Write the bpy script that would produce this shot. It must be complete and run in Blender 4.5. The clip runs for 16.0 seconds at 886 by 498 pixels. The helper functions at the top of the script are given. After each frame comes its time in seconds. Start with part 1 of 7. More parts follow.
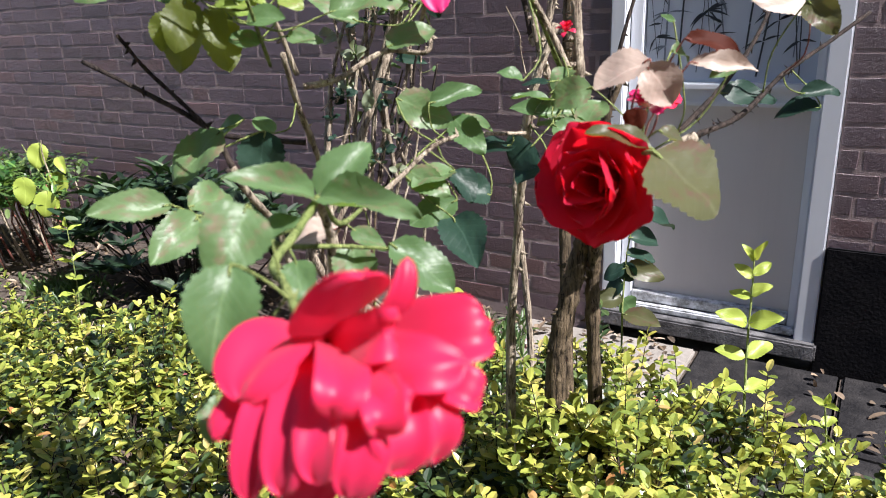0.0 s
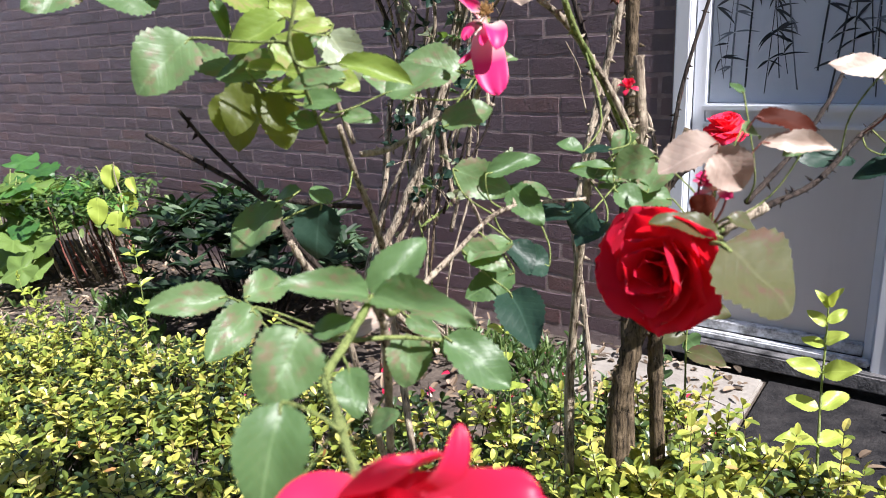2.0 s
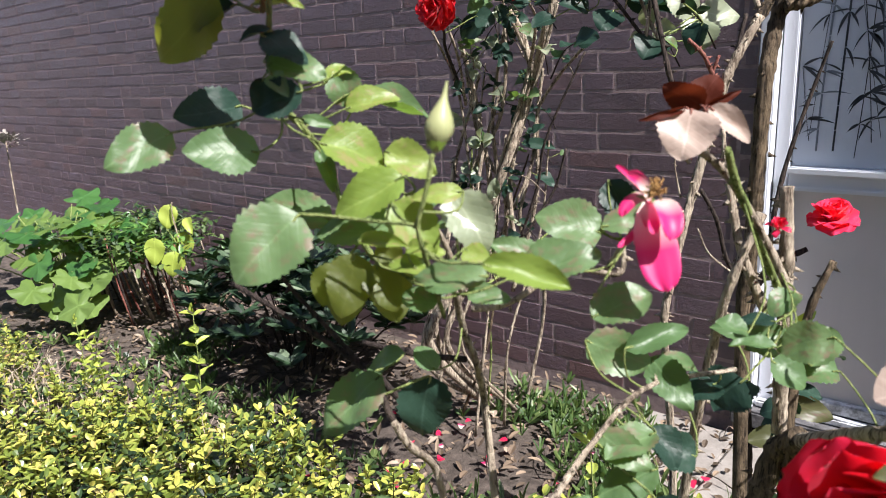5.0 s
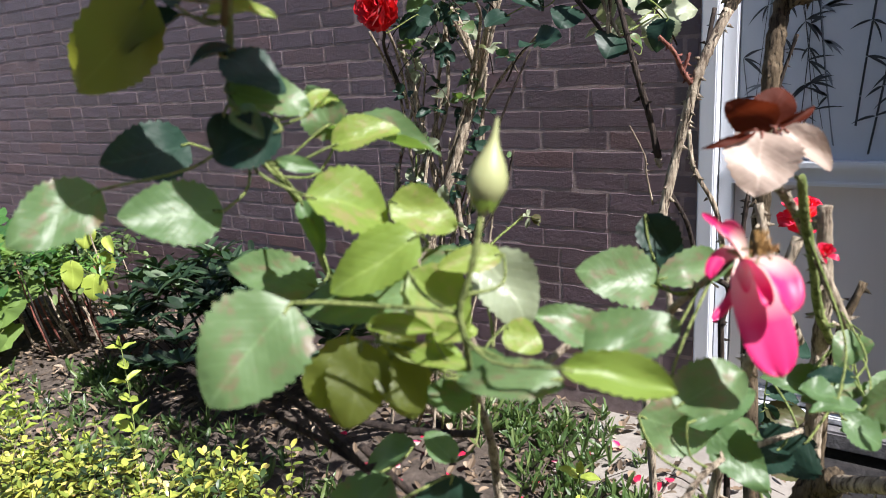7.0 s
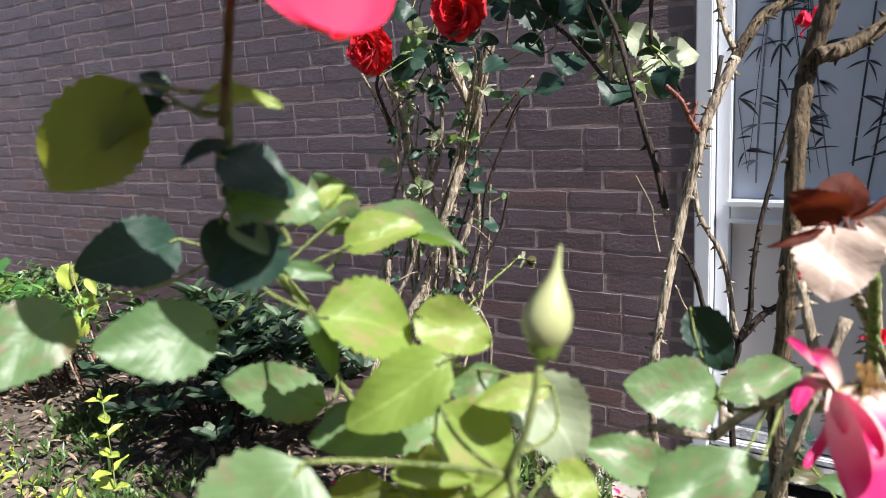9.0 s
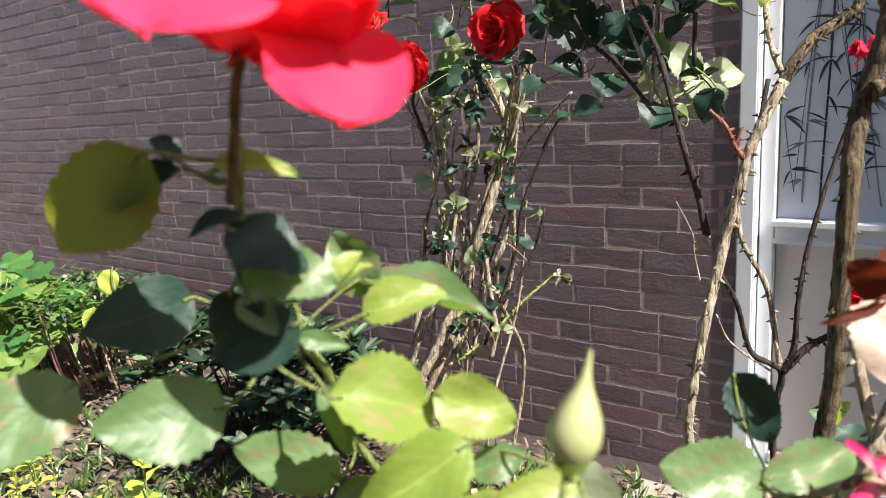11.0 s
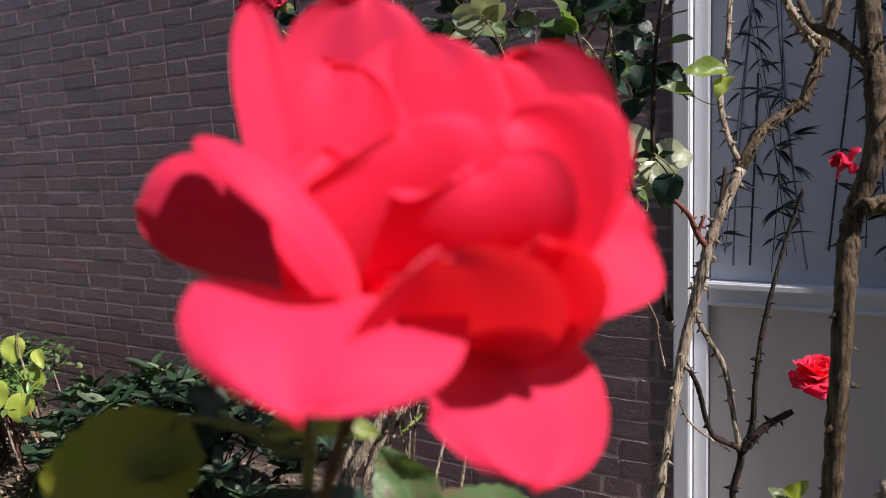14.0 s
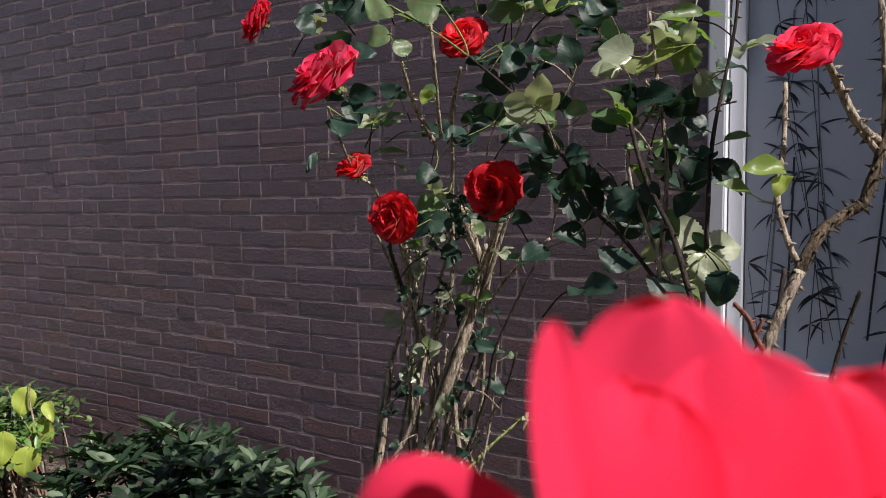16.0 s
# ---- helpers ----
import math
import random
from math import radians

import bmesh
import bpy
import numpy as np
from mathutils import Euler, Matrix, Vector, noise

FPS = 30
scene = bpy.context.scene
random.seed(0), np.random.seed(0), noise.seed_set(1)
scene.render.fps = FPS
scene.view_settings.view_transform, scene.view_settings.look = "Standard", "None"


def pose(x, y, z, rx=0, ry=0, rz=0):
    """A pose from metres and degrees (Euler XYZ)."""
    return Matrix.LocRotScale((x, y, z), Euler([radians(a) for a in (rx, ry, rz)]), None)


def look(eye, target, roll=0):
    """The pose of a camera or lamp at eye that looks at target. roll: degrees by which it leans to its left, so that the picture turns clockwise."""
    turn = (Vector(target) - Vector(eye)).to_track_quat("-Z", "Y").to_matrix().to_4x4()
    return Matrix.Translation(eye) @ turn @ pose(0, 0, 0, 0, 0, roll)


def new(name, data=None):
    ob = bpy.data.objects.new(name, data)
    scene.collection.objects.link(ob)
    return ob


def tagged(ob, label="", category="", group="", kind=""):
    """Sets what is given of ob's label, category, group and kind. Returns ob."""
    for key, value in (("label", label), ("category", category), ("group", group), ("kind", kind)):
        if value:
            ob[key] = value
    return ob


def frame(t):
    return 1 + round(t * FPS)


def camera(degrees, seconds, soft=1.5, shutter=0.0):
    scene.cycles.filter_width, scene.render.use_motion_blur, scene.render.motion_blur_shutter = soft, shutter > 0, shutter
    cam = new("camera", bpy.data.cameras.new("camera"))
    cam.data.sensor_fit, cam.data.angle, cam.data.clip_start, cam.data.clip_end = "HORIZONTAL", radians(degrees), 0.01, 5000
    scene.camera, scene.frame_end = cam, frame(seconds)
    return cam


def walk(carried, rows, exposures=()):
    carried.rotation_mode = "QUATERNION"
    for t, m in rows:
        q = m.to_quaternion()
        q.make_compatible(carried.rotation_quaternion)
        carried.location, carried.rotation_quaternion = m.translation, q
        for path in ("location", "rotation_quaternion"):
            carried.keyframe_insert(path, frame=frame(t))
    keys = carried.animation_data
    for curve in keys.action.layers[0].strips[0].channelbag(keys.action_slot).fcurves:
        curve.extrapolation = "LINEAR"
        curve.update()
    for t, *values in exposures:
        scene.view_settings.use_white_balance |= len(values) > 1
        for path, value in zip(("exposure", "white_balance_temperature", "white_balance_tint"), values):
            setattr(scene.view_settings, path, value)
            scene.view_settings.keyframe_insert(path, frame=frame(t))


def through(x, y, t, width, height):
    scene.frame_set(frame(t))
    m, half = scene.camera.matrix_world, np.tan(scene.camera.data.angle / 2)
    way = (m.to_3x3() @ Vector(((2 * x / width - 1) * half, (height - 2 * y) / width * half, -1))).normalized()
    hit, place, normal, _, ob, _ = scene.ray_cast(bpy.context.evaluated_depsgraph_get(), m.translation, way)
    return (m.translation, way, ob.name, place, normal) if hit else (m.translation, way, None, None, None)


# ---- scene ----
from math import cos, pi, sin

cam = camera(63.7, 16.0, 0.8)
ROWS = [
    (0.0, 0.743, -2.169, 0.983, 72.64, 1.91, 31.63),
    (0.5, 0.739, -2.166, 0.993, 72.46, 1.45, 31.55),
    (1.0, 0.736, -2.163, 1.002, 72.41, 1.62, 32.19),
    (1.5, 0.734, -2.157, 1.012, 72.34, 2.72, 33.69),
    (2.0, 0.732, -2.147, 1.027, 73.50, 2.98, 36.16),
    (2.5, 0.729, -2.141, 1.041, 74.71, 2.77, 38.19),
    (3.0, 0.722, -2.139, 1.052, 74.93, 2.69, 39.42),
    (3.5, 0.707, -2.134, 1.064, 74.60, 3.20, 40.43),
    (4.0, 0.684, -2.124, 1.080, 74.55, 2.68, 40.65),
    (4.5, 0.657, -2.111, 1.095, 75.64, 2.12, 40.49),
    (7.0, 0.531, -2.046, 1.119, 75.17, 3.75, 33.79),
    (7.5, 0.515, -2.035, 1.124, 75.88, 3.11, 32.38),
    (8.0, 0.502, -2.027, 1.130, 77.09, 3.66, 32.81),
    (8.5, 0.492, -2.017, 1.136, 77.72, 4.00, 32.90),
    (9.0, 0.488, -2.011, 1.143, 77.50, 3.85, 32.69),
    (11.5, 0.474, -1.983, 1.170, 78.63, 3.31, 36.18),
    (12.0, 0.465, -1.979, 1.180, 79.77, 2.85, 35.14),
    (12.5, 0.458, -1.980, 1.191, 80.83, 2.04, 31.90),
    (13.0, 0.441, -1.976, 1.200, 80.26, 3.14, 30.70),
    (13.5, 0.425, -1.976, 1.212, 81.10, 2.86, 29.35),
    (14.0, 0.408, -1.973, 1.219, 81.26, 2.92, 29.33),
    (14.5, 0.390, -1.975, 1.228, 81.53, 2.98, 29.47),
    (15.0, 0.373, -1.976, 1.242, 83.00, 1.93, 29.96),
    (15.5, 0.361, -1.973, 1.253, 84.66, 0.88, 30.52),
    (16.0, 0.351, -1.968, 1.264, 85.60, 0.79, 30.35),
]
LIGHT = [(0.0, 1.15, 6100, 15), (1.5, 1.26, 6050, 15), (4.0, 1.15, 6150, 15), (7.5, 1.15, 6150, 13), (9.0, 1.33, 6200, 12), (11.5, 1.50, 6750, 9), (12.5, 1.40, 6750, 10), (13.0, 1.15, 6500, 13),
         (13.5, 0.65, 6300, 17), (14.0, 0.48, 6450, 19), (14.5, 0.20, 6500, 20), (15.2, 0.18, 6500, 21), (16.0, 0.45, 6450, 17)]
cam.data.dof.use_dof, cam.data.dof.focus_distance, cam.data.dof.aperture_fstop = True, 1.1, 12.5
walk(cam, [(t, pose(*row)) for t, *row in ROWS], LIGHT)

# ---- light ----
SUN = Vector((0.65, -0.070, 0.755)).normalized()
world = bpy.data.worlds.new("sky")
scene.world = world
world.use_nodes = True
wn = world.node_tree.nodes
sky = wn.new("ShaderNodeTexSky")
sky.sky_type = "NISHITA"
sky.sun_disc = False
sky.sun_elevation = math.asin(SUN.z)
sky.sun_rotation = math.atan2(SUN.x, SUN.y)
world.node_tree.links.new(sky.outputs[0], wn["Background"].inputs[0])
wn["Background"].inputs[1].default_value = 0.060
sun_lamp = bpy.data.lights.new("sun", "SUN")
sun_lamp.energy, sun_lamp.angle, sun_lamp.color = 5.0, radians(0.5), (1.0, 0.95, 0.87)
sun = new("sun", sun_lamp)
sun.matrix_world = look(tuple(SUN * 20), (0, 0, 0))


# ---- materials ----
class Mat:
    """A node material with a few shortcuts."""

    def __init__(self, name, rough=0.6, metal=0.0, spec=0.5):
        self.m = bpy.data.materials.new(name)
        self.m.use_nodes = True
        self.t = self.m.node_tree
        self.b = self.t.nodes["Principled BSDF"]
        self.b.inputs["Roughness"].default_value = rough
        self.b.inputs["Metallic"].default_value = metal
        self.b.inputs["Specular IOR Level"].default_value = spec

    def node(self, kind, **kw):
        n = self.t.nodes.new(kind)
        for k, v in kw.items():
            n.inputs[k].default_value = v
        return n

    def link(self, a, b):
        self.t.links.new(a, b)

    def noise(self, scale, detail=4.0, rough=0.55, vec=None):
        n = self.node("ShaderNodeTexNoise", Scale=scale, Detail=detail, Roughness=rough)
        if vec:
            self.link(vec, n.inputs["Vector"])
        return n.outputs["Fac"]

    def coords(self, kind="Object"):
        return self.node("ShaderNodeTexCoord").outputs[kind]

    def ramp(self, fac, *stops):
        r = self.node("ShaderNodeValToRGB")
        e = r.color_ramp.elements
        while len(e) < len(stops):
            e.new(0.5)
        for el, (p, c) in zip(e, stops):
            el.position, el.color = p, (*c, 1)
        self.link(fac, r.inputs[0])
        return r.outputs[0]

    def mix(self, fac, a, b, mode="MIX"):
        n = self.t.nodes.new("ShaderNodeMix")
        n.data_type, n.blend_type = "RGBA", mode
        for sock, v in ((n.inputs[0], fac), (n.inputs[6], a), (n.inputs[7], b)):
            if hasattr(v, "links"):
                self.link(v, sock)
            else:
                sock.default_value = v if isinstance(v, float) else (*v, 1)
        return n.outputs[2]

    def math(self, op, a, b=0.0):
        n = self.t.nodes.new("ShaderNodeMath")
        n.operation = op
        for sock, v in ((n.inputs[0], a), (n.inputs[1], b)):
            if hasattr(v, "links"):
                self.link(v, sock)
            else:
                sock.default_value = v
        return n.outputs[0]

    def color(self, c):
        if hasattr(c, "links"):
            self.link(c, self.b.inputs["Base Color"])
        else:
            self.b.inputs["Base Color"].default_value = (*c, 1)

    def bump(self, height, strength, dist):
        n = self.node("ShaderNodeBump", Strength=strength, Distance=dist)
        self.link(height, n.inputs["Height"])
        self.link(n.outputs[0], self.b.inputs["Normal"])

    def random(self):
        return self.node("ShaderNodeObjectInfo").outputs["Random"]

    def island(self):
        return self.node("ShaderNodeNewGeometry").outputs["Random Per Island"]

    def translucent(self, amount, tint):
        """Lets part of the light through, as leaves and petals do."""
        tr = self.node("ShaderNodeBsdfTranslucent")
        if hasattr(tint, "links"):
            self.link(tint, tr.inputs["Color"])
        else:
            tr.inputs["Color"].default_value = (*tint, 1)
        mx = self.node("ShaderNodeMixShader")
        mx.inputs[0].default_value = amount
        self.link(self.b.outputs[0], mx.inputs[1])
        self.link(tr.outputs[0], mx.inputs[2])
        self.link(mx.outputs[0], self.t.nodes["Material Output"].inputs["Surface"])


def brick_mat(name, per_object):
    m = Mat(name, 0.38, spec=1.0)
    m.b.inputs["Diffuse Roughness"].default_value = 1.0
    pick = m.random() if per_object else m.island()
    tone = m.ramp(pick, (0.0, (0.105, 0.057, 0.070)), (0.3, (0.152, 0.083, 0.102)), (0.55, (0.170, 0.102, 0.131)),
                  (0.8, (0.153, 0.095, 0.127)), (0.95, (0.200, 0.096, 0.098)))
    p = m.node("ShaderNodeNewGeometry").outputs["Position"]
    grain = m.noise(95, 6, 0.72, p)
    blot = m.noise(11, 4, 0.6, p)
    c = m.mix(m.math("MULTIPLY", blot, 0.55), tone, (0.142, 0.100, 0.120))
    c = m.mix(m.math("MULTIPLY", grain, 0.5), c, (0.05, 0.040, 0.040))
    spot = m.ramp(m.noise(34, 3, 0.6, p), (0.69, (0, 0, 0)), (0.74, (1, 1, 1)))
    c = m.mix(m.math("MULTIPLY", spot, 0.45), c, (0.30, 0.28, 0.29))
    m.color(c)
    m.bump(m.math("ADD", grain, m.math("MULTIPLY", blot, 1.5)), 0.75, 0.006)
    return m.m


def stone_mat(name, dark, light, scale, rough=0.85, bump=0.5, spec=0.3):
    m = Mat(name, rough, spec=spec)
    p = m.node("ShaderNodeNewGeometry").outputs["Position"]
    a, b = m.noise(scale, 6, 0.65, p), m.noise(scale * 9, 4, 0.6, p)
    m.color(m.mix(m.math("MULTIPLY", b, 0.6), m.ramp(a, (0.3, dark), (0.7, light)), dark))
    m.bump(m.math("ADD", a, b), bump, 0.006)
    return m.m


def paint_mat(name, c, rough=0.4, grime=0.0):
    m = Mat(name, rough)
    p = m.node("ShaderNodeNewGeometry").outputs["Position"]
    a = m.noise(5, 5, 0.6, p)
    streak = m.node("ShaderNodeMapping")
    streak.inputs["Scale"].default_value = (60, 60, 3)
    m.link(p, streak.inputs["Vector"])
    b = m.noise(1.0, 4, 0.6, streak.outputs[0])
    dirty = tuple(v * 0.72 for v in c)
    c = m.mix(m.math("MULTIPLY", m.ramp(b, (0.5, (0, 0, 0)), (0.85, (1, 1, 1))), 0.12), m.mix(m.math("MULTIPLY", a, 0.4), c, dirty), dirty)
    if grime:
        c = m.mix(m.math("MULTIPLY", m.ramp(m.noise(26, 6, 0.75, p), (0.42, (0, 0, 0)), (0.62, (1, 1, 1))), grime), c, (0.055, 0.050, 0.045))
    m.color(c)
    m.bump(a, 0.05, 0.002)
    return m.m


def leaf_mat(name, low, high, through, rough=0.38, spots=None, gloss=0.5, amount=0.3):
    """Leaf with midrib and side veins along its UV, blotches, and light coming through."""
    m = Mat(name, rough, spec=gloss)
    pick = m.random()
    base = m.ramp(pick, (0.0, low), (1.0, high))
    uv = m.node("ShaderNodeSeparateXYZ")
    m.link(m.coords("UV"), uv.inputs[0])
    u = m.math("ABSOLUTE", m.math("SUBTRACT", uv.outputs[0], 0.5))
    rib = m.math("LESS_THAN", u, 0.018)
    side = m.math("SINE", m.math("MULTIPLY", m.math("SUBTRACT", uv.outputs[1], m.math("MULTIPLY", u, 0.75)), 44.0))
    vein = m.math("MULTIPLY", m.math("POWER", m.math("MAXIMUM", side, 0.0), 6.0), 0.05)
    obj = m.coords("Object")
    n = m.noise(3.5, 4, 0.6, obj)
    c = m.mix(m.math("MULTIPLY", n, 0.45), base, tuple(v * 0.6 for v in low))
    c = m.mix(m.math("MAXIMUM", m.math("MULTIPLY", rib, 0.22), vein), c, tuple(min(1, v * 1.7 + 0.03) for v in high))
    if spots:
        blot = m.noise(2.3, 5, 0.7, obj)
        gate = m.math("MULTIPLY", m.ramp(blot, (0.52, (0, 0, 0)), (0.60, (1, 1, 1))), m.math("GREATER_THAN", pick, 0.28))
        c = m.mix(m.math("MULTIPLY", gate, 0.8), c, spots)
    m.color(c)
    m.bump(m.math("ADD", m.math("MULTIPLY", vein, -0.8), m.noise(2.6, 2, 0.5, obj)), 0.16, 0.012)
    m.translucent(amount, through)
    return m.m


def small_leaf_mat(name, stops, through, rough=0.4, amount=0.25, spec=0.7):
    m = Mat(name, rough)
    m.color(m.ramp(m.island(), *stops))
    m.b.inputs["Specular IOR Level"].default_value = spec
    m.translucent(amount, through)
    return m.m


def petal_mat(name, deep, bright, through, amount=0.35, fade=None, rough=0.42, spec=0.35):
    m = Mat(name, rough, spec=spec)
    uv = m.node("ShaderNodeSeparateXYZ")
    m.link(m.coords("UV"), uv.inputs[0])
    n = m.noise(5.0, 4, 0.6, m.coords("Object"))
    c = m.mix(n, deep, bright)
    line = m.math("SINE", m.math("MULTIPLY", uv.outputs[0], 130.0))
    c = m.mix(m.math("MULTIPLY", m.math("MAXIMUM", line, 0.0), 0.015), c, deep)
    if fade:
        c = m.mix(m.ramp(uv.outputs[1], (0.30, (1, 1, 1)), (0.66, (0, 0, 0))), c, fade)
    m.color(c)
    m.bump(n, 0.2, 0.004)
    m.b.inputs["Sheen Weight"].default_value = 0.15
    m.translucent(amount, through)
    return m.m


def bark_mat(name, dark, light, scale=60):
    m = Mat(name, 0.8, spec=0.25)
    p = m.node("ShaderNodeNewGeometry").outputs["Position"]
    mp = m.node("ShaderNodeMapping")
    mp.inputs["Scale"].default_value = (1, 1, 0.11)
    m.link(p, mp.inputs["Vector"])
    a, b = m.noise(scale * 3.5, 6, 0.7, mp.outputs[0]), m.noise(scale * 0.6, 4, 0.6, p)
    mid = tuple(0.5 * (x + y) for x, y in zip(dark, light))
    c = m.ramp(a, (0.40, tuple(0.5 * v for v in dark)), (0.47, mid), (0.62, light))
    m.color(m.mix(m.math("MULTIPLY", m.ramp(b, (0.45, (0, 0, 0)), (0.6, (1, 1, 1))), 0.55), c, dark))
    m.bump(m.math("ADD", a, b), 1.0, 0.006)
    return m.m


BRICK, BRICK_FAR = brick_mat("brick", True), brick_mat("brick far", False)
MORTAR = stone_mat("mortar", (0.22, 0.165, 0.165), (0.42, 0.335, 0.325), 30, 0.95)
CONCRETE = stone_mat("concrete", (0.20, 0.18, 0.16), (0.38, 0.35, 0.32), 9, 0.9)
DARK_STONE = stone_mat("dark stone", (0.006, 0.006, 0.008), (0.050, 0.046, 0.046), 14, 0.85, 0.9, 0.2)
WORN_SILL = stone_mat("worn sill", (0.018, 0.018, 0.020), (0.30, 0.29, 0.30), 17, 0.8, 0.8, 0.3)
PLINTH = stone_mat("plinth", (0.004, 0.004, 0.006), (0.014, 0.013, 0.014), 12, 0.9, 0.5, 0.1)
WHITE = paint_mat("white paint", (0.74, 0.765, 0.82))
WORN_WHITE = paint_mat("worn white paint", (0.70, 0.72, 0.76), 0.6, 0.75)
PANEL = paint_mat("panel paint", (0.66, 0.625, 0.61), 0.5)
SOIL = stone_mat("soil", (0.034, 0.027, 0.022), (0.20, 0.160, 0.135), 22, 0.95, 0.9)
RED = petal_mat("red petal", (0.54, 0.007, 0.046), (0.82, 0.032, 0.130), (0.98, 0.03, 0.08), 0.32)
CRIMSON = petal_mat("crimson petal", (0.54, 0.005, 0.034), (0.70, 0.016, 0.080), (0.98, 0.012, 0.03), 0.5, None, 0.6, 0.2)
CORAL = petal_mat("coral petal", (0.88, 0.024, 0.062), (0.96, 0.052, 0.172), (1.0, 0.022, 0.026), 0.38, None, 0.6, 0.15)
SCARLET = petal_mat("scarlet petal", (0.56, 0.008, 0.016), (0.78, 0.020, 0.042), (0.98, 0.02, 0.02), 0.36, None, 0.5, 0.25)
PINK = petal_mat("pink petal", (0.62, 0.012, 0.13), (0.80, 0.035, 0.22), (0.95, 0.05, 0.25), 0.35, (0.85, 0.72, 0.62))
ROSE_LEAF = leaf_mat("rose leaf", (0.086, 0.160, 0.064), (0.155, 0.240, 0.105), (0.26, 0.44, 0.06), 0.42, (0.19, 0.125, 0.09), 0.42)
LIME_LEAF = leaf_mat("lime leaf", (0.175, 0.270, 0.050), (0.270, 0.345, 0.080), (0.50, 0.60, 0.07), 0.42, (0.29, 0.24, 0.11), 0.4, 0.36)
YOUNG_LEAF = leaf_mat("young leaf", (0.34, 0.44, 0.07), (0.46, 0.54, 0.11), (0.70, 0.78, 0.10), 0.42)
# Near-black copy of the rose leaf: shadow is put into its colour.
SHADED_LEAF = leaf_mat("shaded rose leaf", (0.014, 0.036, 0.026), (0.028, 0.062, 0.042), (0.05, 0.12, 0.04), 0.45, None, 0.28, 0.15)
OLIVE_LEAF = leaf_mat("olive leaf", (0.078, 0.105, 0.020), (0.112, 0.135, 0.027), (0.44, 0.48, 0.05), 0.45, amount=0.52)
BLUSH_LEAF = leaf_mat("blush leaf", (0.45, 0.34, 0.28), (0.55, 0.45, 0.38), (0.6, 0.42, 0.30), 0.5, amount=0.2)
# Grey-green leaf paled so that sunlight and sheen sit in its colour.
SAGE_LIT_LEAF = leaf_mat("sunlit sage leaf", (0.27, 0.32, 0.21), (0.40, 0.44, 0.31), (0.42, 0.48, 0.2), 0.28)
PALE_LEAF = leaf_mat("pale leaf", (0.075, 0.082, 0.034), (0.105, 0.108, 0.048), (0.26, 0.25, 0.06), 0.40, (0.12, 0.060, 0.050), 0.35)
RUST_LEAF = leaf_mat("rust leaf", (0.060, 0.013, 0.007), (0.100, 0.020, 0.009), (0.30, 0.05, 0.015), 0.65, None, 0.15)
GREEN_CANE = bark_mat("green cane", (0.17, 0.23, 0.065), (0.32, 0.37, 0.13))
WOOD_CANE = bark_mat("woody cane", (0.15, 0.11, 0.080), (0.60, 0.51, 0.39))
OLD_CANE = bark_mat("old cane", (0.027, 0.019, 0.012), (0.21, 0.155, 0.098), 70)
DARK_CANE = bark_mat("dark cane", (0.020, 0.015, 0.014), (0.075, 0.055, 0.045))
OLD_GREEN = bark_mat("brownish green cane", (0.085, 0.065, 0.028), (0.17, 0.14, 0.055))
RED_CANE = bark_mat("reddish cane", (0.20, 0.06, 0.05), (0.38, 0.17, 0.13))


# ---- building blocks ----
def thing(name, at=(0, 0, 0), label="", category="", group="", kind=""):
    ob = new(name)
    ob.location = at
    ob.empty_display_size = 0.05
    return tagged(ob, label, category, group, kind)


def piece(name, mesh, parent=None, m=None, label=""):
    """One mesh object, placed by the world pose m, under its thing or part."""
    ob = new(name, mesh)
    world_m = m or Matrix()
    if parent:
        ob.parent = parent
        up = parent.matrix_basis if not parent.parent else parent.parent.matrix_basis @ parent.matrix_basis
        ob.matrix_basis = up.inverted() @ world_m
    else:
        ob.matrix_basis = world_m
    return tagged(ob, label)


def mesh_of(name, verts, faces, mat, smooth=False, uvs=None):
    me = bpy.data.meshes.new(name)
    me.from_pydata([tuple(v) for v in verts], [], faces)
    if smooth:
        me.polygons.foreach_set("use_smooth", [True] * len(me.polygons))
    if uvs is not None:
        layer = me.uv_layers.new(name="UVMap")
        for loop in me.loops:
            layer.data[loop.index].uv = uvs[loop.vertex_index]
    if mat:
        me.materials.append(mat)
    me.update()
    return me


def box_mesh(name, lo, hi, mat, bevel=0.003):
    bm = bmesh.new()
    bmesh.ops.create_cube(bm, size=1)
    lo, hi = Vector(lo), Vector(hi)
    for v in bm.verts:
        v.co = Vector([(lo[i] + hi[i]) / 2 + v.co[i] * (hi[i] - lo[i]) for i in range(3)])
    if bevel:
        bmesh.ops.bevel(bm, geom=bm.edges[:], offset=bevel, segments=2, affect="EDGES")
    me = bpy.data.meshes.new(name)
    bm.to_mesh(me)
    bm.free()
    me.materials.append(mat)
    return me


def box(name, lo, hi, mat, parent=None, label="", bevel=0.003):
    return piece(name, box_mesh(name, lo, hi, mat, bevel), parent, None, label)


def smooth_path(points, n):
    """Smooth curve through the points with chord-scaled tangents, n steps a span."""
    p = [Vector(q) for q in points]
    p = [2 * p[0] - p[1]] + p + [2 * p[-1] - p[-2]]
    out = []
    for i in range(1, len(p) - 2):
        a, b, c, d = p[i - 1:i + 3]
        span = (c - b).length
        u = (c - a) * (span / max(1e-6, span + (b - a).length))
        w = (d - b) * (span / max(1e-6, span + (d - c).length))
        for k in range(n):
            t = k / n
            out.append(b * (2 * t ** 3 - 3 * t * t + 1) + u * (t ** 3 - 2 * t * t + t) + c * (3 * t * t - 2 * t ** 3) + w * (t ** 3 - t * t))
    return out + [p[-2]]


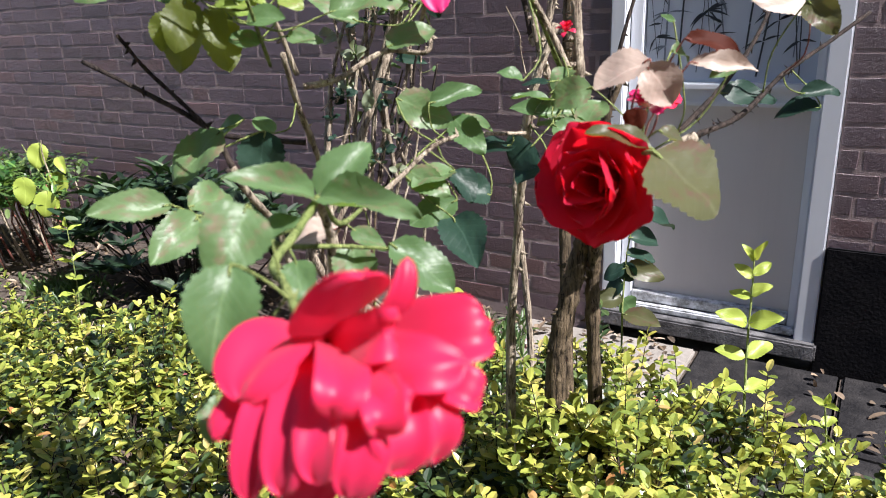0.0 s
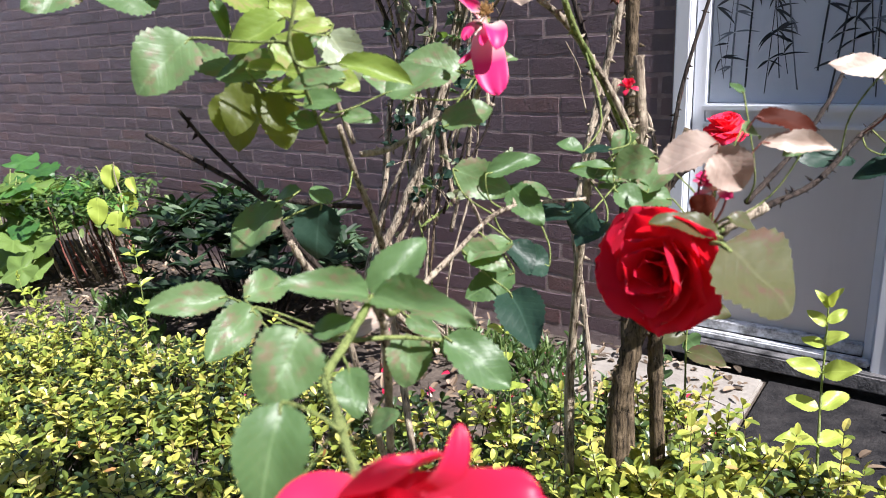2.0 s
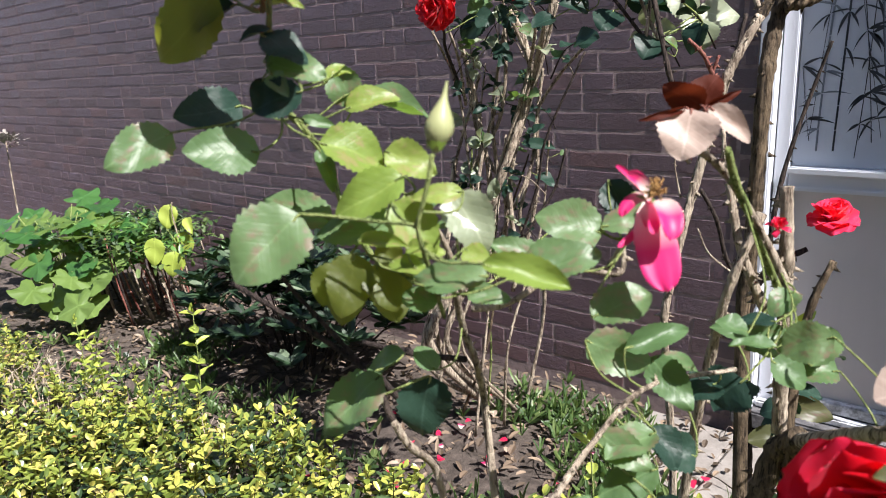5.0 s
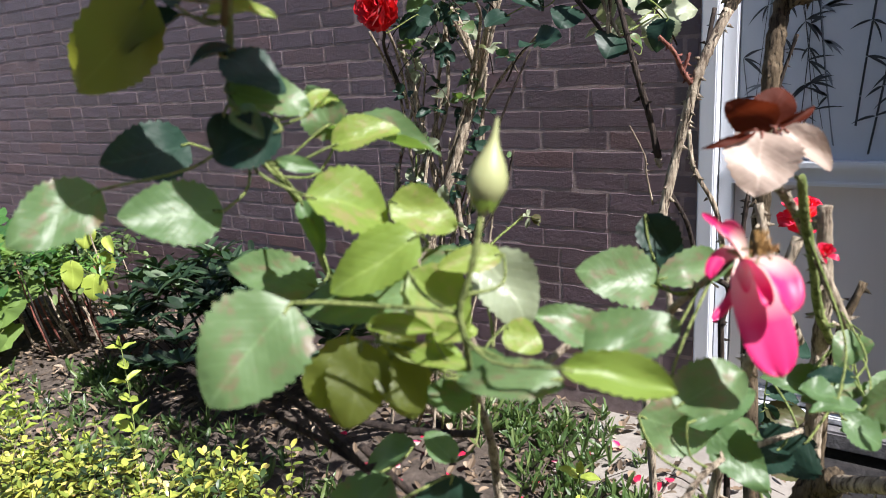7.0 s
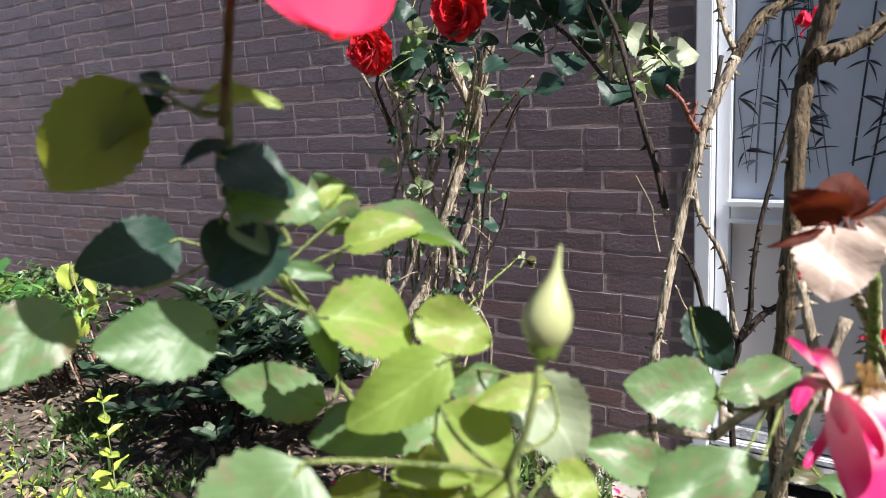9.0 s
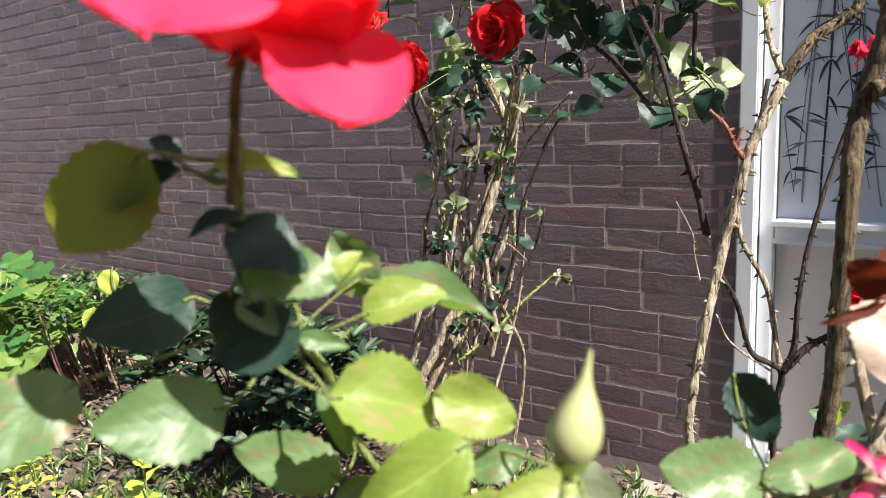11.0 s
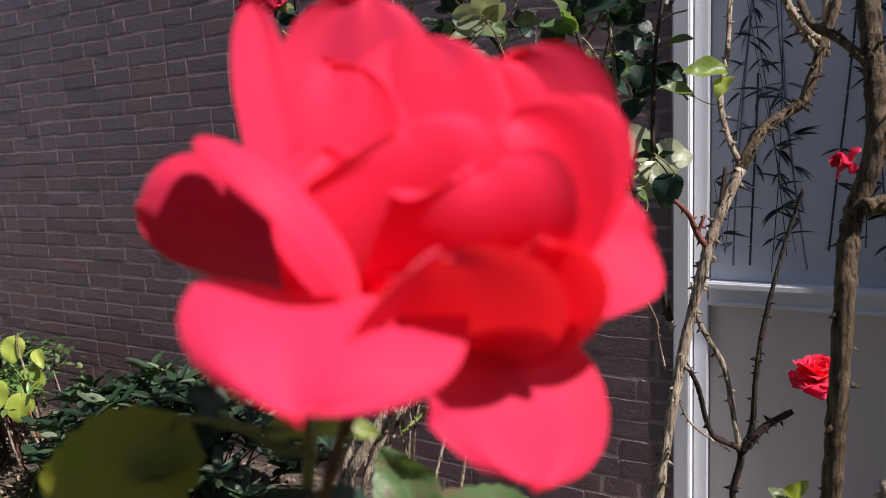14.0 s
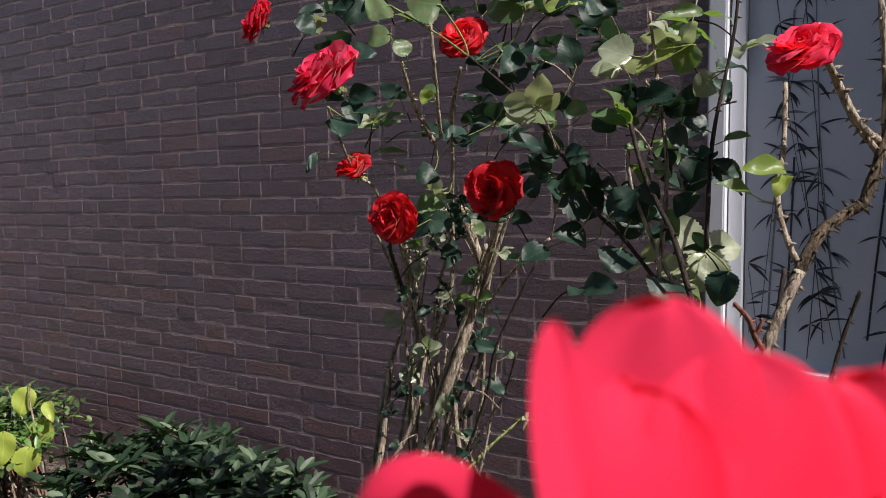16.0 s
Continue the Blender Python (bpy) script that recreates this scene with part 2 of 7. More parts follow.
def tube_data(path, r0, r1, sides=7, knobs=0.0, thorns=0, rng=random):
    """Tapered tube along the path, with uneven girth and hooked thorns."""
    verts, faces = [], []
    n = len(path)
    side = Vector((1, 0.13, 0.21))
    for i, p in enumerate(path):
        d = (path[min(i + 1, n - 1)] - path[max(i - 1, 0)]).normalized()
        side = (side - d * side.dot(d)).normalized()
        up = d.cross(side)
        r = (r0 + (r1 - r0) * i / (n - 1)) * (1 + knobs * rng.uniform(-1, 1))
        for k in range(sides):
            a = 2 * pi * k / sides
            w = r * (1 + 0.5 * knobs * rng.uniform(-1, 1))
            verts.append(p + (side * cos(a) + up * sin(a)) * w)
    for i in range(n - 1):
        for k in range(sides):
            a, b = i * sides + k, i * sides + (k + 1) % sides
            faces.append((a, b, b + sides, a + sides))
    faces.append(tuple(range((n - 1) * sides, n * sides)))
    faces.append(tuple(reversed(range(sides))))
    for _ in range(thorns):
        i = rng.randrange(1, n - 1)
        d = (path[i + 1] - path[i - 1]).normalized()
        side = d.orthogonal()
        side.rotate(Matrix.Rotation(rng.uniform(0, 2 * pi), 3, d))
        r = r0 + (r1 - r0) * i / (n - 1)
        s = max(0.0032, min(0.0055, r * 1.2)) * rng.uniform(0.6, 1.3)
        c = path[i] + side * r * 0.8
        up = d.cross(side) * s * 0.22
        k = len(verts)
        verts += [c + d * s * 0.55, c - d * s * 0.55, c + up, c - up, c + side * s * 1.15 - d * s * 0.35]
        faces += [(k, k + 2, k + 4), (k + 2, k + 1, k + 4), (k + 1, k + 3, k + 4), (k + 3, k, k + 4)]
    return verts, faces


def tube(name, points, r0, r1, mat, parent, label="", sides=7, steps=5, knobs=0.08, thorns=0, seed=1):
    path = smooth_path(points, steps)
    v, f = tube_data(path, r0, r1, sides, knobs, thorns, random.Random(seed))
    return piece(name, mesh_of(name, v, f, mat, True), parent, None, label)


# ---- wall ----
COURSE, BRICK_L, BRICK_H, JOINT = 0.0625, 0.21, 0.0515, 0.0105
WALL_L, WALL_R, WALL_TOP = -6.6, 2.2, 2.75
DOOR_W, DOOR_H = 0.638, 2.125
WALL_Z0 = 0.0125


def brick_mesh(length, mat, seed, name="brick"):
    """Hand-moulded brick with slightly wandering arrises; its face lies at y = 0."""
    rng = random.Random(seed)
    l, h, d, e = length / 2, BRICK_H / 2, 0.035, 0.0018
    n = 5 if length > 0.12 else 3
    ring = [(-l + 2 * l * i / n, -h, 0, -1) for i in range(n)] + [(l, -h, 1, -1)] + [(l - 2 * l * i / n, h, 0, 1) for i in range(1, n)] + [(-l, h, -1, 1)]
    ring.insert(n + 1, (l, h, 1, 1))
    ring[0] = (-l, -h, -1, -1)
    wob = [(x + rng.gauss(0, 0.0011), z + rng.gauss(0, 0.0012), nx, nz) for x, z, nx, nz in ring]
    m = len(wob)
    v = [(x, d, z) for x, z, _, _ in wob] + [(x, e, z) for x, z, _, _ in wob]
    v += [(x - nx * e, rng.uniform(-0.0003, 0.0004), z - nz * e) for x, z, nx, nz in wob]
    f = []
    for r in (0, m):
        for i in range(m):
            j = (i + 1) % m
            f.append((r + i, r + j, r + m + j, r + m + i))
    f.append(tuple(range(2 * m, 3 * m)))
    return mesh_of(name, v, f, mat)


def brick_of(shared, length, rng):
    key = (round(length, 3), rng.randrange(5))
    if key not in shared:
        shared[key] = brick_mesh(key[0], BRICK, key[1] * 7 + int(key[0] * 1000))
    return shared[key]


def course_bricks(k, x0, x1, rng):
    """Stretchers with a header now and then, in wild bond: (centre, length)."""
    out, x = [], x0 - rng.choice((0.055, 0.11, 0.165, 0.0))
    run = 0
    while x < x1:
        length = BRICK_L
        if run > 0:
            length = rng.choice((BRICK_L, BRICK_L, BRICK_L, 0.10, 0.10, 0.155))
        run = run + 1 if length == BRICK_L else 0
        a, b = max(x, x0), min(x + length, x1)
        if b - a > 0.03:
            out.append(((a + b) / 2, b - a))
        x += length + JOINT
    return out


def build_wall():
    wall = box("wall_north", (WALL_L, 0.0007, -0.3), (-0.002, 0.25, WALL_TOP), MORTAR, bevel=0)
    tagged(wall, "purple-brown brick garden wall of the house, weathered joints", "wall", kind="structure")
    wall_r = box("wall_north_2", (DOOR_W + 0.002, 0.0007, -0.3), (WALL_R, 0.25, WALL_TOP), MORTAR, bevel=0)
    tagged(wall_r, "purple-brown brick wall beyond the door", "wall", kind="structure")
    over = box("wall_north_3", (-0.002, 0.0007, DOOR_H), (DOOR_W + 0.002, 0.25, WALL_TOP), MORTAR, bevel=0)
    tagged(over, "brick wall above the door", "wall", kind="structure")
    rng = random.Random(11)
    shared = {}
    v_all, f_all, v_r, f_r, v_o, f_o = [], [], [], [], [], []
    courses = int((WALL_TOP - WALL_Z0) / COURSE)
    singles = []
    for k in range(courses):
        z = WALL_Z0 + k * COURSE + COURSE / 2
        spans = [(WALL_L, -0.004, "l"), (DOOR_W + 0.004, WALL_R, "r")]
        if z - COURSE / 2 > DOOR_H:
            spans = [(WALL_L, -0.004, "l"), (0.0, DOOR_W, "o"), (DOOR_W + 0.004, WALL_R, "r")]
        for x0, x1, key in spans:
            for x, length in course_bricks(k, x0, x1, rng):
                y = rng.uniform(-0.0009, 0.0003)
                tilt = rng.uniform(-0.35, 0.35)
                if key == "l" and x > -2.15 and 0.25 < z < 1.95 and len(singles) < 295:
                    singles.append((x, y, z + rng.uniform(-0.001, 0.001), length, tilt))
                    continue
                vs, fs = {"l": (v_all, f_all), "r": (v_r, f_r), "o": (v_o, f_o)}[key]
                me = brick_of(shared, length, rng)
                m = pose(x, y, z, 0, tilt, 0)
                n = len(vs)
                vs += [m @ q.co for q in me.vertices]
                fs += [tuple(n + i for i in p.vertices) for p in me.polygons]
    for host, vs, fs in ((wall, v_all, f_all), (wall_r, v_r, f_r), (over, v_o, f_o)):
        tagged(piece("brickwork", mesh_of("brickwork", vs, fs, BRICK_FAR), host), kind="stuff")
    for x, y, z, length, tilt in singles:
        me = brick_of(shared, length, rng)
        piece("brick", me, wall, pose(x, y, z, 0, tilt, 0))
    # Added out of view: holds back sky fill from the wall's right part.
    south = box("wall_south", (-0.4, -4.9, -0.3), (10.0, -4.6, 6.5), BRICK_FAR, bevel=0)
    tagged(south, "unseen brick slab added behind the viewpoint to cut sky light", "wall", kind="structure")
    up = box("wall_upper", (WALL_L, 0.0, WALL_TOP), (WALL_R, 0.25, 5.2), BRICK_FAR, bevel=0)
    tagged(up, "upper part of the brick house wall", "wall", kind="structure")


# ---- door ----
def lens_leaf(cx, cz, length, width, angle, y):
    """Slim pointed leaf in the plane of the glass."""
    out_v = []
    n = 6
    ca, sa = cos(angle), sin(angle)
    for i in range(n + 1):
        s = i / n
        w = width * sin(pi * s ** 0.75) * 0.5
        bend = (0.3 if ca > 0 else -0.3) * length * s * s
        for sg in (-1, 1):
            u, v = s * length, sg * w - bend
            out_v.append((cx + u * ca - v * sa, y, cz + u * sa + v * ca))
    return out_v, [(2 * i, 2 * i + 1, 2 * i + 3, 2 * i + 2) for i in range(n)]


def build_door():
    door = thing("door_1", (0.32, 0.05, 0.0), "narrow white-painted door with a bamboo-patterned glass pane over a plain panel", "door", kind="structure")
    jamb = 0.045
    for name, lo, hi in (("door_frame", (0.0, -0.008, 0.012), (jamb, 0.11, DOOR_H)), ("door_frame", (DOOR_W - jamb - 0.008, -0.008, 0.012), (DOOR_W, 0.11, DOOR_H)),
                         ("door_frame", (jamb + 0.001, -0.006, DOOR_H - 0.05), (DOOR_W - jamb - 0.009, 0.11, DOOR_H - 0.001))):
        box(name, lo, hi, WHITE, door, "", 0.004)
    x0, x1 = jamb + 0.003, DOOR_W - jamb - 0.011
    zr0, zr1 = 0.738, 0.800
    for lo, hi in (((x0, 0.035, 0.075), (x0 + 0.038, 0.085, 2.07)), ((x1 - 0.022, 0.035, 0.075), (x1, 0.085, 2.07))):
        box("stile", lo, hi, WHITE, door, "", 0.003)
    gx0, gx1 = x0 + 0.039, x1 - 0.023
    box("rail", (gx0, 0.035, zr0), (gx1, 0.085, zr1), WHITE, door, "", 0.003)
    box("rail", (gx0, 0.030, 0.0955), (gx1, 0.086, 0.128), WORN_WHITE, door, "weather-stained white bottom rail", 0.003)
    box("rail", (gx0, 0.035, 2.0), (gx1, 0.085, 2.07), WHITE, door, "", 0.003)
    box("glazing_bead", (gx0 - 0.008, 0.020, zr1 - 0.020), (gx1 + 0.004, 0.034, zr1 + 0.001), WHITE, door, "", 0.004)
    box("glazing_bead", (gx0 - 0.006, 0.026, zr0 - 0.003), (gx1 + 0.004, 0.034, zr0 + 0.010), WHITE, door, "", 0.003)
    box("panel", (gx0 + 0.001, 0.058, 0.129), (gx1 - 0.001, 0.078, zr0 - 0.001), PANEL, door, "flat warm-grey panel", 0.001)
    box("drip_rail", (x0, 0.004, 0.072), (x1, 0.033, 0.094), WORN_WHITE, door, "weather-stained white drip rail", 0.005)
    m = Mat("frosted glass", 0.22, spec=0.6)
    p = m.node("ShaderNodeNewGeometry").outputs["Position"]
    n = m.noise(4, 3, 0.5, p)
    m.color(m.mix(n, (0.45, 0.51, 0.62), (0.70, 0.76, 0.85)))
    m.b.inputs["Transmission Weight"].default_value = 0.12
    m.b.inputs["IOR"].default_value = 1.3
    m.bump(m.noise(300, 2, 0.5, p), 0.15, 0.001)
    box("glass_pane", (gx0 + 0.001, 0.060, zr1 + 0.001), (gx1 - 0.001, 0.066, 1.999), m.m, door, "frosted bluish glass", 0)
    back = Mat("curtain", 0.9)
    pb = back.node("ShaderNodeNewGeometry").outputs["Position"]
    back.color(back.ramp(back.noise(3, 3, 0.5, pb), (0.3, (0.22, 0.24, 0.28)), (0.7, (0.42, 0.44, 0.48))))
    tagged(box("curtain", (0.05, 0.16, -0.02), (DOOR_W - 0.05, 0.17, 2.05), back.m, None, bevel=0), "pale curtain hanging behind the door glass", "curtain")
    inks = []
    for name, tone in (("dark etching", (0.030, 0.038, 0.052)), ("soft etching", (0.16, 0.19, 0.24))):
        ink = Mat(name, 0.5)
        ink.color(tone)
        inks.append(ink.m)
    rng = random.Random(5)
    for s in range(15):
        x = gx0 + 0.012 + (gx1 - gx0 - 0.024) * (s + rng.uniform(0.15, 0.85)) / 15
        z, top = zr1 + rng.uniform(0.003, 0.10), zr1 + rng.uniform(0.5, 1.19)
        y = 0.0588 - 0.0002 * (s % 2)
        vs, fs = [], []
        lean = rng.uniform(-0.16, 0.16)
        w = rng.choice((0.0008, 0.0011, 0.0016, 0.0026))
        z0 = z
        while z < top:
            seg = rng.uniform(0.055, 0.10)
            xa, xb = (x + lean * (q - z0) + 0.02 * sin(3.1 * q + s) for q in (z, z + seg))
            if min(xa, xb) > gx0 + 0.004 and max(xa, xb) < gx1 - 0.004 and z + seg < 1.99:
                k = len(vs)
                vs += [(xa - w, y, z), (xa + w, y, z), (xb + w, y, z + seg - 0.002), (xb - w, y, z + seg - 0.002)]
                fs.append((k, k + 1, k + 2, k + 3))
            for _ in range(rng.choice((0, 1, 2, 3))):
                a = rng.uniform(-1.0, 0.75)
                a = a if rng.random() < 0.5 else pi - a
                lv, lf = lens_leaf(xb, z + seg, rng.uniform(0.035, 0.075), rng.uniform(0.0045, 0.0085), a, y - 0.0001)
                if all(gx0 + 0.003 < q[0] < gx1 - 0.003 and zr1 + 0.003 < q[2] < 1.99 for q in lv):
                    k = len(vs)
                    vs += lv
                    fs += [tuple(k + i for i in q) for q in lf]
            z += seg
        piece("bamboo_motif", mesh_of("bamboo_motif", vs, fs, inks[1 if s % 5 == 2 else 0]), door, None, "dark bamboo stem and leaves on the glass")
    sill = box("door_sill", (-0.01, -0.035, 0.018), (DOOR_W + 0.01, 0.10, 0.070), WORN_SILL, None, "", 0.006)
    tagged(sill, "grey worn stone sill with dark stains under the door", "sill", kind="structure")


# ---- ground ----
def build_ground():
    n, half = 150, 40.0
    vs, fs = [], []

    def warp(i):
        s = 2 * i / n - 1
        return half * (0.10 * s + 0.90 * s ** 5)

    for j in range(n + 1):
        for i in range(n + 1):
            x, y = warp(i) - 0.8, warp(j) - 0.9
            near = max(0.0, 1 - (abs(x + 0.8) + abs(y + 0.9)) / 6)
            z = near * (0.035 * noise.noise((x * 2.1, y * 2.1, 0)) + 0.022 * noise.noise((x * 8, y * 8, 3)) + 0.012 * noise.noise((x * 25, y * 25, 7))) - 0.02
            if y > -0.06 or (x > -0.25 and y > -0.6):
                z = min(z, -0.03)
            vs.append((x, y, z))
    for j in range(n):
        for i in range(n):
            a = j * (n + 1) + i
            fs.append((a, a + 1, a + n + 2, a + n + 1))
    g = piece("ground", mesh_of("ground", vs, fs, SOIL, True))
    tagged(g, "dry crumbly brown garden soil", "soil", kind="structure")
    bed = box("paving_bed", (0.315, -0.93, -0.06), (1.16, -0.045, -0.010), SOIL, None, "", 0.002)
    tagged(bed, "dark gritty bed showing between the slabs", "paving bed", kind="structure")
    for x0, x1, y0, y1, mat, z in ((-0.26, 0.03, -0.47, -0.06, CONCRETE, 0.0), (0.036, 0.325, -0.47, -0.06, CONCRETE, 0.003), (0.331, 0.72, -0.47, -0.04, DARK_STONE, -0.004),
                                   (0.726, 1.15, -0.47, -0.04, DARK_STONE, -0.001), (0.331, 0.72, -0.92, -0.476, DARK_STONE, -0.002), (0.726, 1.15, -0.92, -0.476, DARK_STONE, 0.001)):
        s = box("paving_slab", (x0, y0, -0.05), (x1, y1, z), mat, None, "", 0.006)
        tagged(s, "pale worn concrete slab by the door" if mat is CONCRETE else "dark paving slab by the door", "paving slab", "paving by the door", "structure")
    box_p = box("plinth", (DOOR_W + 0.003, -0.012, -0.05), (WALL_R, 0.004, 0.36), PLINTH, None, "", 0.004)
    tagged(box_p, "black plinth at the foot of the wall", "plinth", kind="structure")


build_wall()
build_door()
build_ground()

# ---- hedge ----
# Hedge leaf in two copies: sunlit gold outside, shade in the inner one's colour.
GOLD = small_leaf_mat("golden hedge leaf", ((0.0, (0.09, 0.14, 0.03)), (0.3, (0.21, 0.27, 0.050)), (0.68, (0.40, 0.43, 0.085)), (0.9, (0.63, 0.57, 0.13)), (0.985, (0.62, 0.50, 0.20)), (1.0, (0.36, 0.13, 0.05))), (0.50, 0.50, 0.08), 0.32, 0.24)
SHADED_HEDGE = small_leaf_mat("shaded hedge leaf", ((0.0, (0.012, 0.026, 0.012)), (0.6, (0.045, 0.085, 0.028)), (1.0, (0.14, 0.19, 0.055))), (0.12, 0.18, 0.03), 0.42, 0.22)
SHRUB = small_leaf_mat("shrub leaf", ((0.0, (0.006, 0.014, 0.007)), (0.55, (0.022, 0.050, 0.024)), (0.86, (0.052, 0.092, 0.046)), (1.0, (0.17, 0.22, 0.14))), (0.05, 0.11, 0.02), 0.5, 0.18, 0.4)
MEADOW = small_leaf_mat("mid green leaf", ((0.0, (0.035, 0.075, 0.02)), (0.6, (0.07, 0.13, 0.035)), (1.0, (0.16, 0.22, 0.07))), (0.16, 0.26, 0.05), 0.45, 0.25)
BROAD = small_leaf_mat("broad leaf", ((0.0, (0.07, 0.17, 0.035)), (0.6, (0.12, 0.26, 0.055)), (1.0, (0.20, 0.34, 0.09))), (0.25, 0.42, 0.06), 0.45, 0.3)


def sprig_leaf(vs, fs, base, d, up, length, width, fold=0.25, droop=0.25):
    """Small pointed oval leaf: two bent halves along a midrib."""
    d = d.normalized()
    side = d.cross(up)
    if side.length < 1e-4:
        side = d.orthogonal()
    side.normalize()
    n = side.cross(d)
    k = len(vs)
    for s, w in ((0.0, 0.10), (0.25, 0.82), (0.60, 1.0), (0.88, 0.66)):
        mid = base + d * (s * length) - n * (droop * length * s * s)
        e = width * 0.5 * w
        vs += [mid - side * e + n * e * fold, mid, mid + side * e + n * e * fold]
    vs.append(base + d * length - n * droop * length)
    for i in range(3):
        a = k + 3 * i
        fs += [(a, a + 1, a + 4, a + 3), (a + 1, a + 2, a + 5, a + 4)]
    a = k + 9
    fs += [(a, a + 1, k + 12), (a + 1, a + 2, k + 12)]


def hedge_back(x):
    bay = max(0.0, 1 - abs(x + 1.1) / 0.6)
    return -1.36 + 0.25 * max(0.0, min(1.0, (x + 0.1) / 0.5)) - 0.12 * max(0.0, min(1.0, (x - 0.42) / 0.16)) - 0.09 * min(1.0, 1.6 * bay) + 0.05 * noise.noise((x * 3, 1, 2))


def bare_patch(x, y):
    """Share of dead wood: thin places along the back of the hedge."""
    return max(0.0, min(1.0, 1.9 * noise.noise((x * 3.1, y * 3.1, 9)) + 0.62 - 4.0 * (hedge_back(x) - y))) if -2.4 < x < -0.5 else 0.0


def hedge_top(x, y):
    return 0.43 + 0.05 * noise.noise((x * 2.3, y * 2.3, 5)) + 0.03 * noise.noise((x * 9, y * 9, 1)) - 0.05 * max(0, -0.5 - x) + 0.12 * math.exp(-((x - 0.50) ** 2 + (y + 1.49) ** 2) / 0.016)


def build_hedge():
    rng = random.Random(3)
    hedge = thing("hedge", (-0.8, -1.65, 0.0), "low clipped hedge of small golden-green leaves in full sun", "hedge")
    gold_v, gold_f, deep_v, deep_f, tw_v, tw_f, dry_v, dry_f = [], [], [], [], [], [], [], []
    count = 0
    while count < 7600:
        x = rng.uniform(-4.2, 1.25) if rng.random() < 0.45 else rng.uniform(-1.6, 1.15)
        y = rng.uniform(-2.02, -1.0)
        if rng.random() < 0.05:
            x, y = rng.gauss(0.50, 0.10), rng.gauss(-1.49, 0.09)
        if y > hedge_back(x):
            continue
        count += 1
        top = hedge_top(x, y)
        depth = rng.random() ** 1.6 * 0.16
        p = Vector((x, y, top - depth))
        d = Vector((rng.gauss(0, 0.4), rng.gauss(0, 0.4), 1)).normalized()
        n = rng.randint(4, 6)
        l = rng.uniform(0.03, 0.065)
        if rng.random() < 0.06:
            l, n = l + 0.06, n + 3
        if rng.random() < bare_patch(x, y):
            for _ in range(3):
                e = p + Vector((rng.gauss(0, 0.03), rng.gauss(0, 0.03), rng.uniform(-0.05, 0.05)))
                tv, tf = tube_data([p - d * 0.12, (p + e) / 2, e], 0.0018, 0.0010, 4)
                k = len(dry_v)
                dry_v += tv
                dry_f += [tuple(k + i for i in q) for q in tf]
            if rng.random() < 0.7:
                continue
        # Shoots near the top get the lit colour, lower ones the shaded copy.
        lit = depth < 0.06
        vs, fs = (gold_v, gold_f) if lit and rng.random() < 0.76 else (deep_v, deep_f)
        tv, tf = tube_data([p - d * 0.04, p + d * l * 0.5, p + d * l], 0.0011, 0.0006, 3)
        k = len(tw_v)
        tw_v += tv
        tw_f += [tuple(k + i for i in q) for q in tf]
        az = rng.uniform(0, pi)
        for i in range(n):
            q = p + d * (l * (i + 0.6) / n)
            az += pi / 2 + rng.uniform(-0.3, 0.3)
            for s in (0, pi):
                out = Vector((cos(az + s), sin(az + s), rng.uniform(0.1, 1.3)))
                sprig_leaf(vs, fs, q, out, Vector((0, 0, 1)), rng.uniform(0.011, 0.022), rng.uniform(0.008, 0.0135), 0.25, rng.uniform(0.0, 0.35))
        sprig_leaf(vs, fs, p + d * l, d + Vector((rng.gauss(0, 0.3), rng.gauss(0, 0.3), 0)), Vector((rng.gauss(0, 1), rng.gauss(0, 1), 0.1)), 0.016, 0.009)
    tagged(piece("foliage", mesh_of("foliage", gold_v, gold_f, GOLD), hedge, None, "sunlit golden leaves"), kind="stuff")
    tagged(piece("inner_foliage", mesh_of("inner_foliage", deep_v, deep_f, SHADED_HEDGE), hedge, None, "dark green leaves inside the hedge, shade put into their colour"), kind="stuff")
    tagged(piece("branchwork", mesh_of("branchwork", tw_v, tw_f, DARK_CANE), hedge), kind="stuff")
    tagged(piece("dead_wood", mesh_of("dead_wood", dry_v, dry_f, WOOD_CANE), hedge, None, "dry leafless twigs in thin places"), kind="stuff")
    # Inner leaves in the shaded colour fill the gaps between the twigs.
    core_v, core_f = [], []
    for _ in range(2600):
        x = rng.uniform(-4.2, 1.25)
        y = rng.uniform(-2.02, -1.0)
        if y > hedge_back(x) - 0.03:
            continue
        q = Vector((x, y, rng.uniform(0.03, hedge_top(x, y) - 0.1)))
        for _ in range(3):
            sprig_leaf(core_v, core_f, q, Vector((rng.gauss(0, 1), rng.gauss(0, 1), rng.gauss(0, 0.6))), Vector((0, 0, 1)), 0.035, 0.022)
    tagged(piece("core_foliage", mesh_of("core_foliage", core_v, core_f, SHADED_HEDGE), hedge), kind="stuff")


build_hedge()

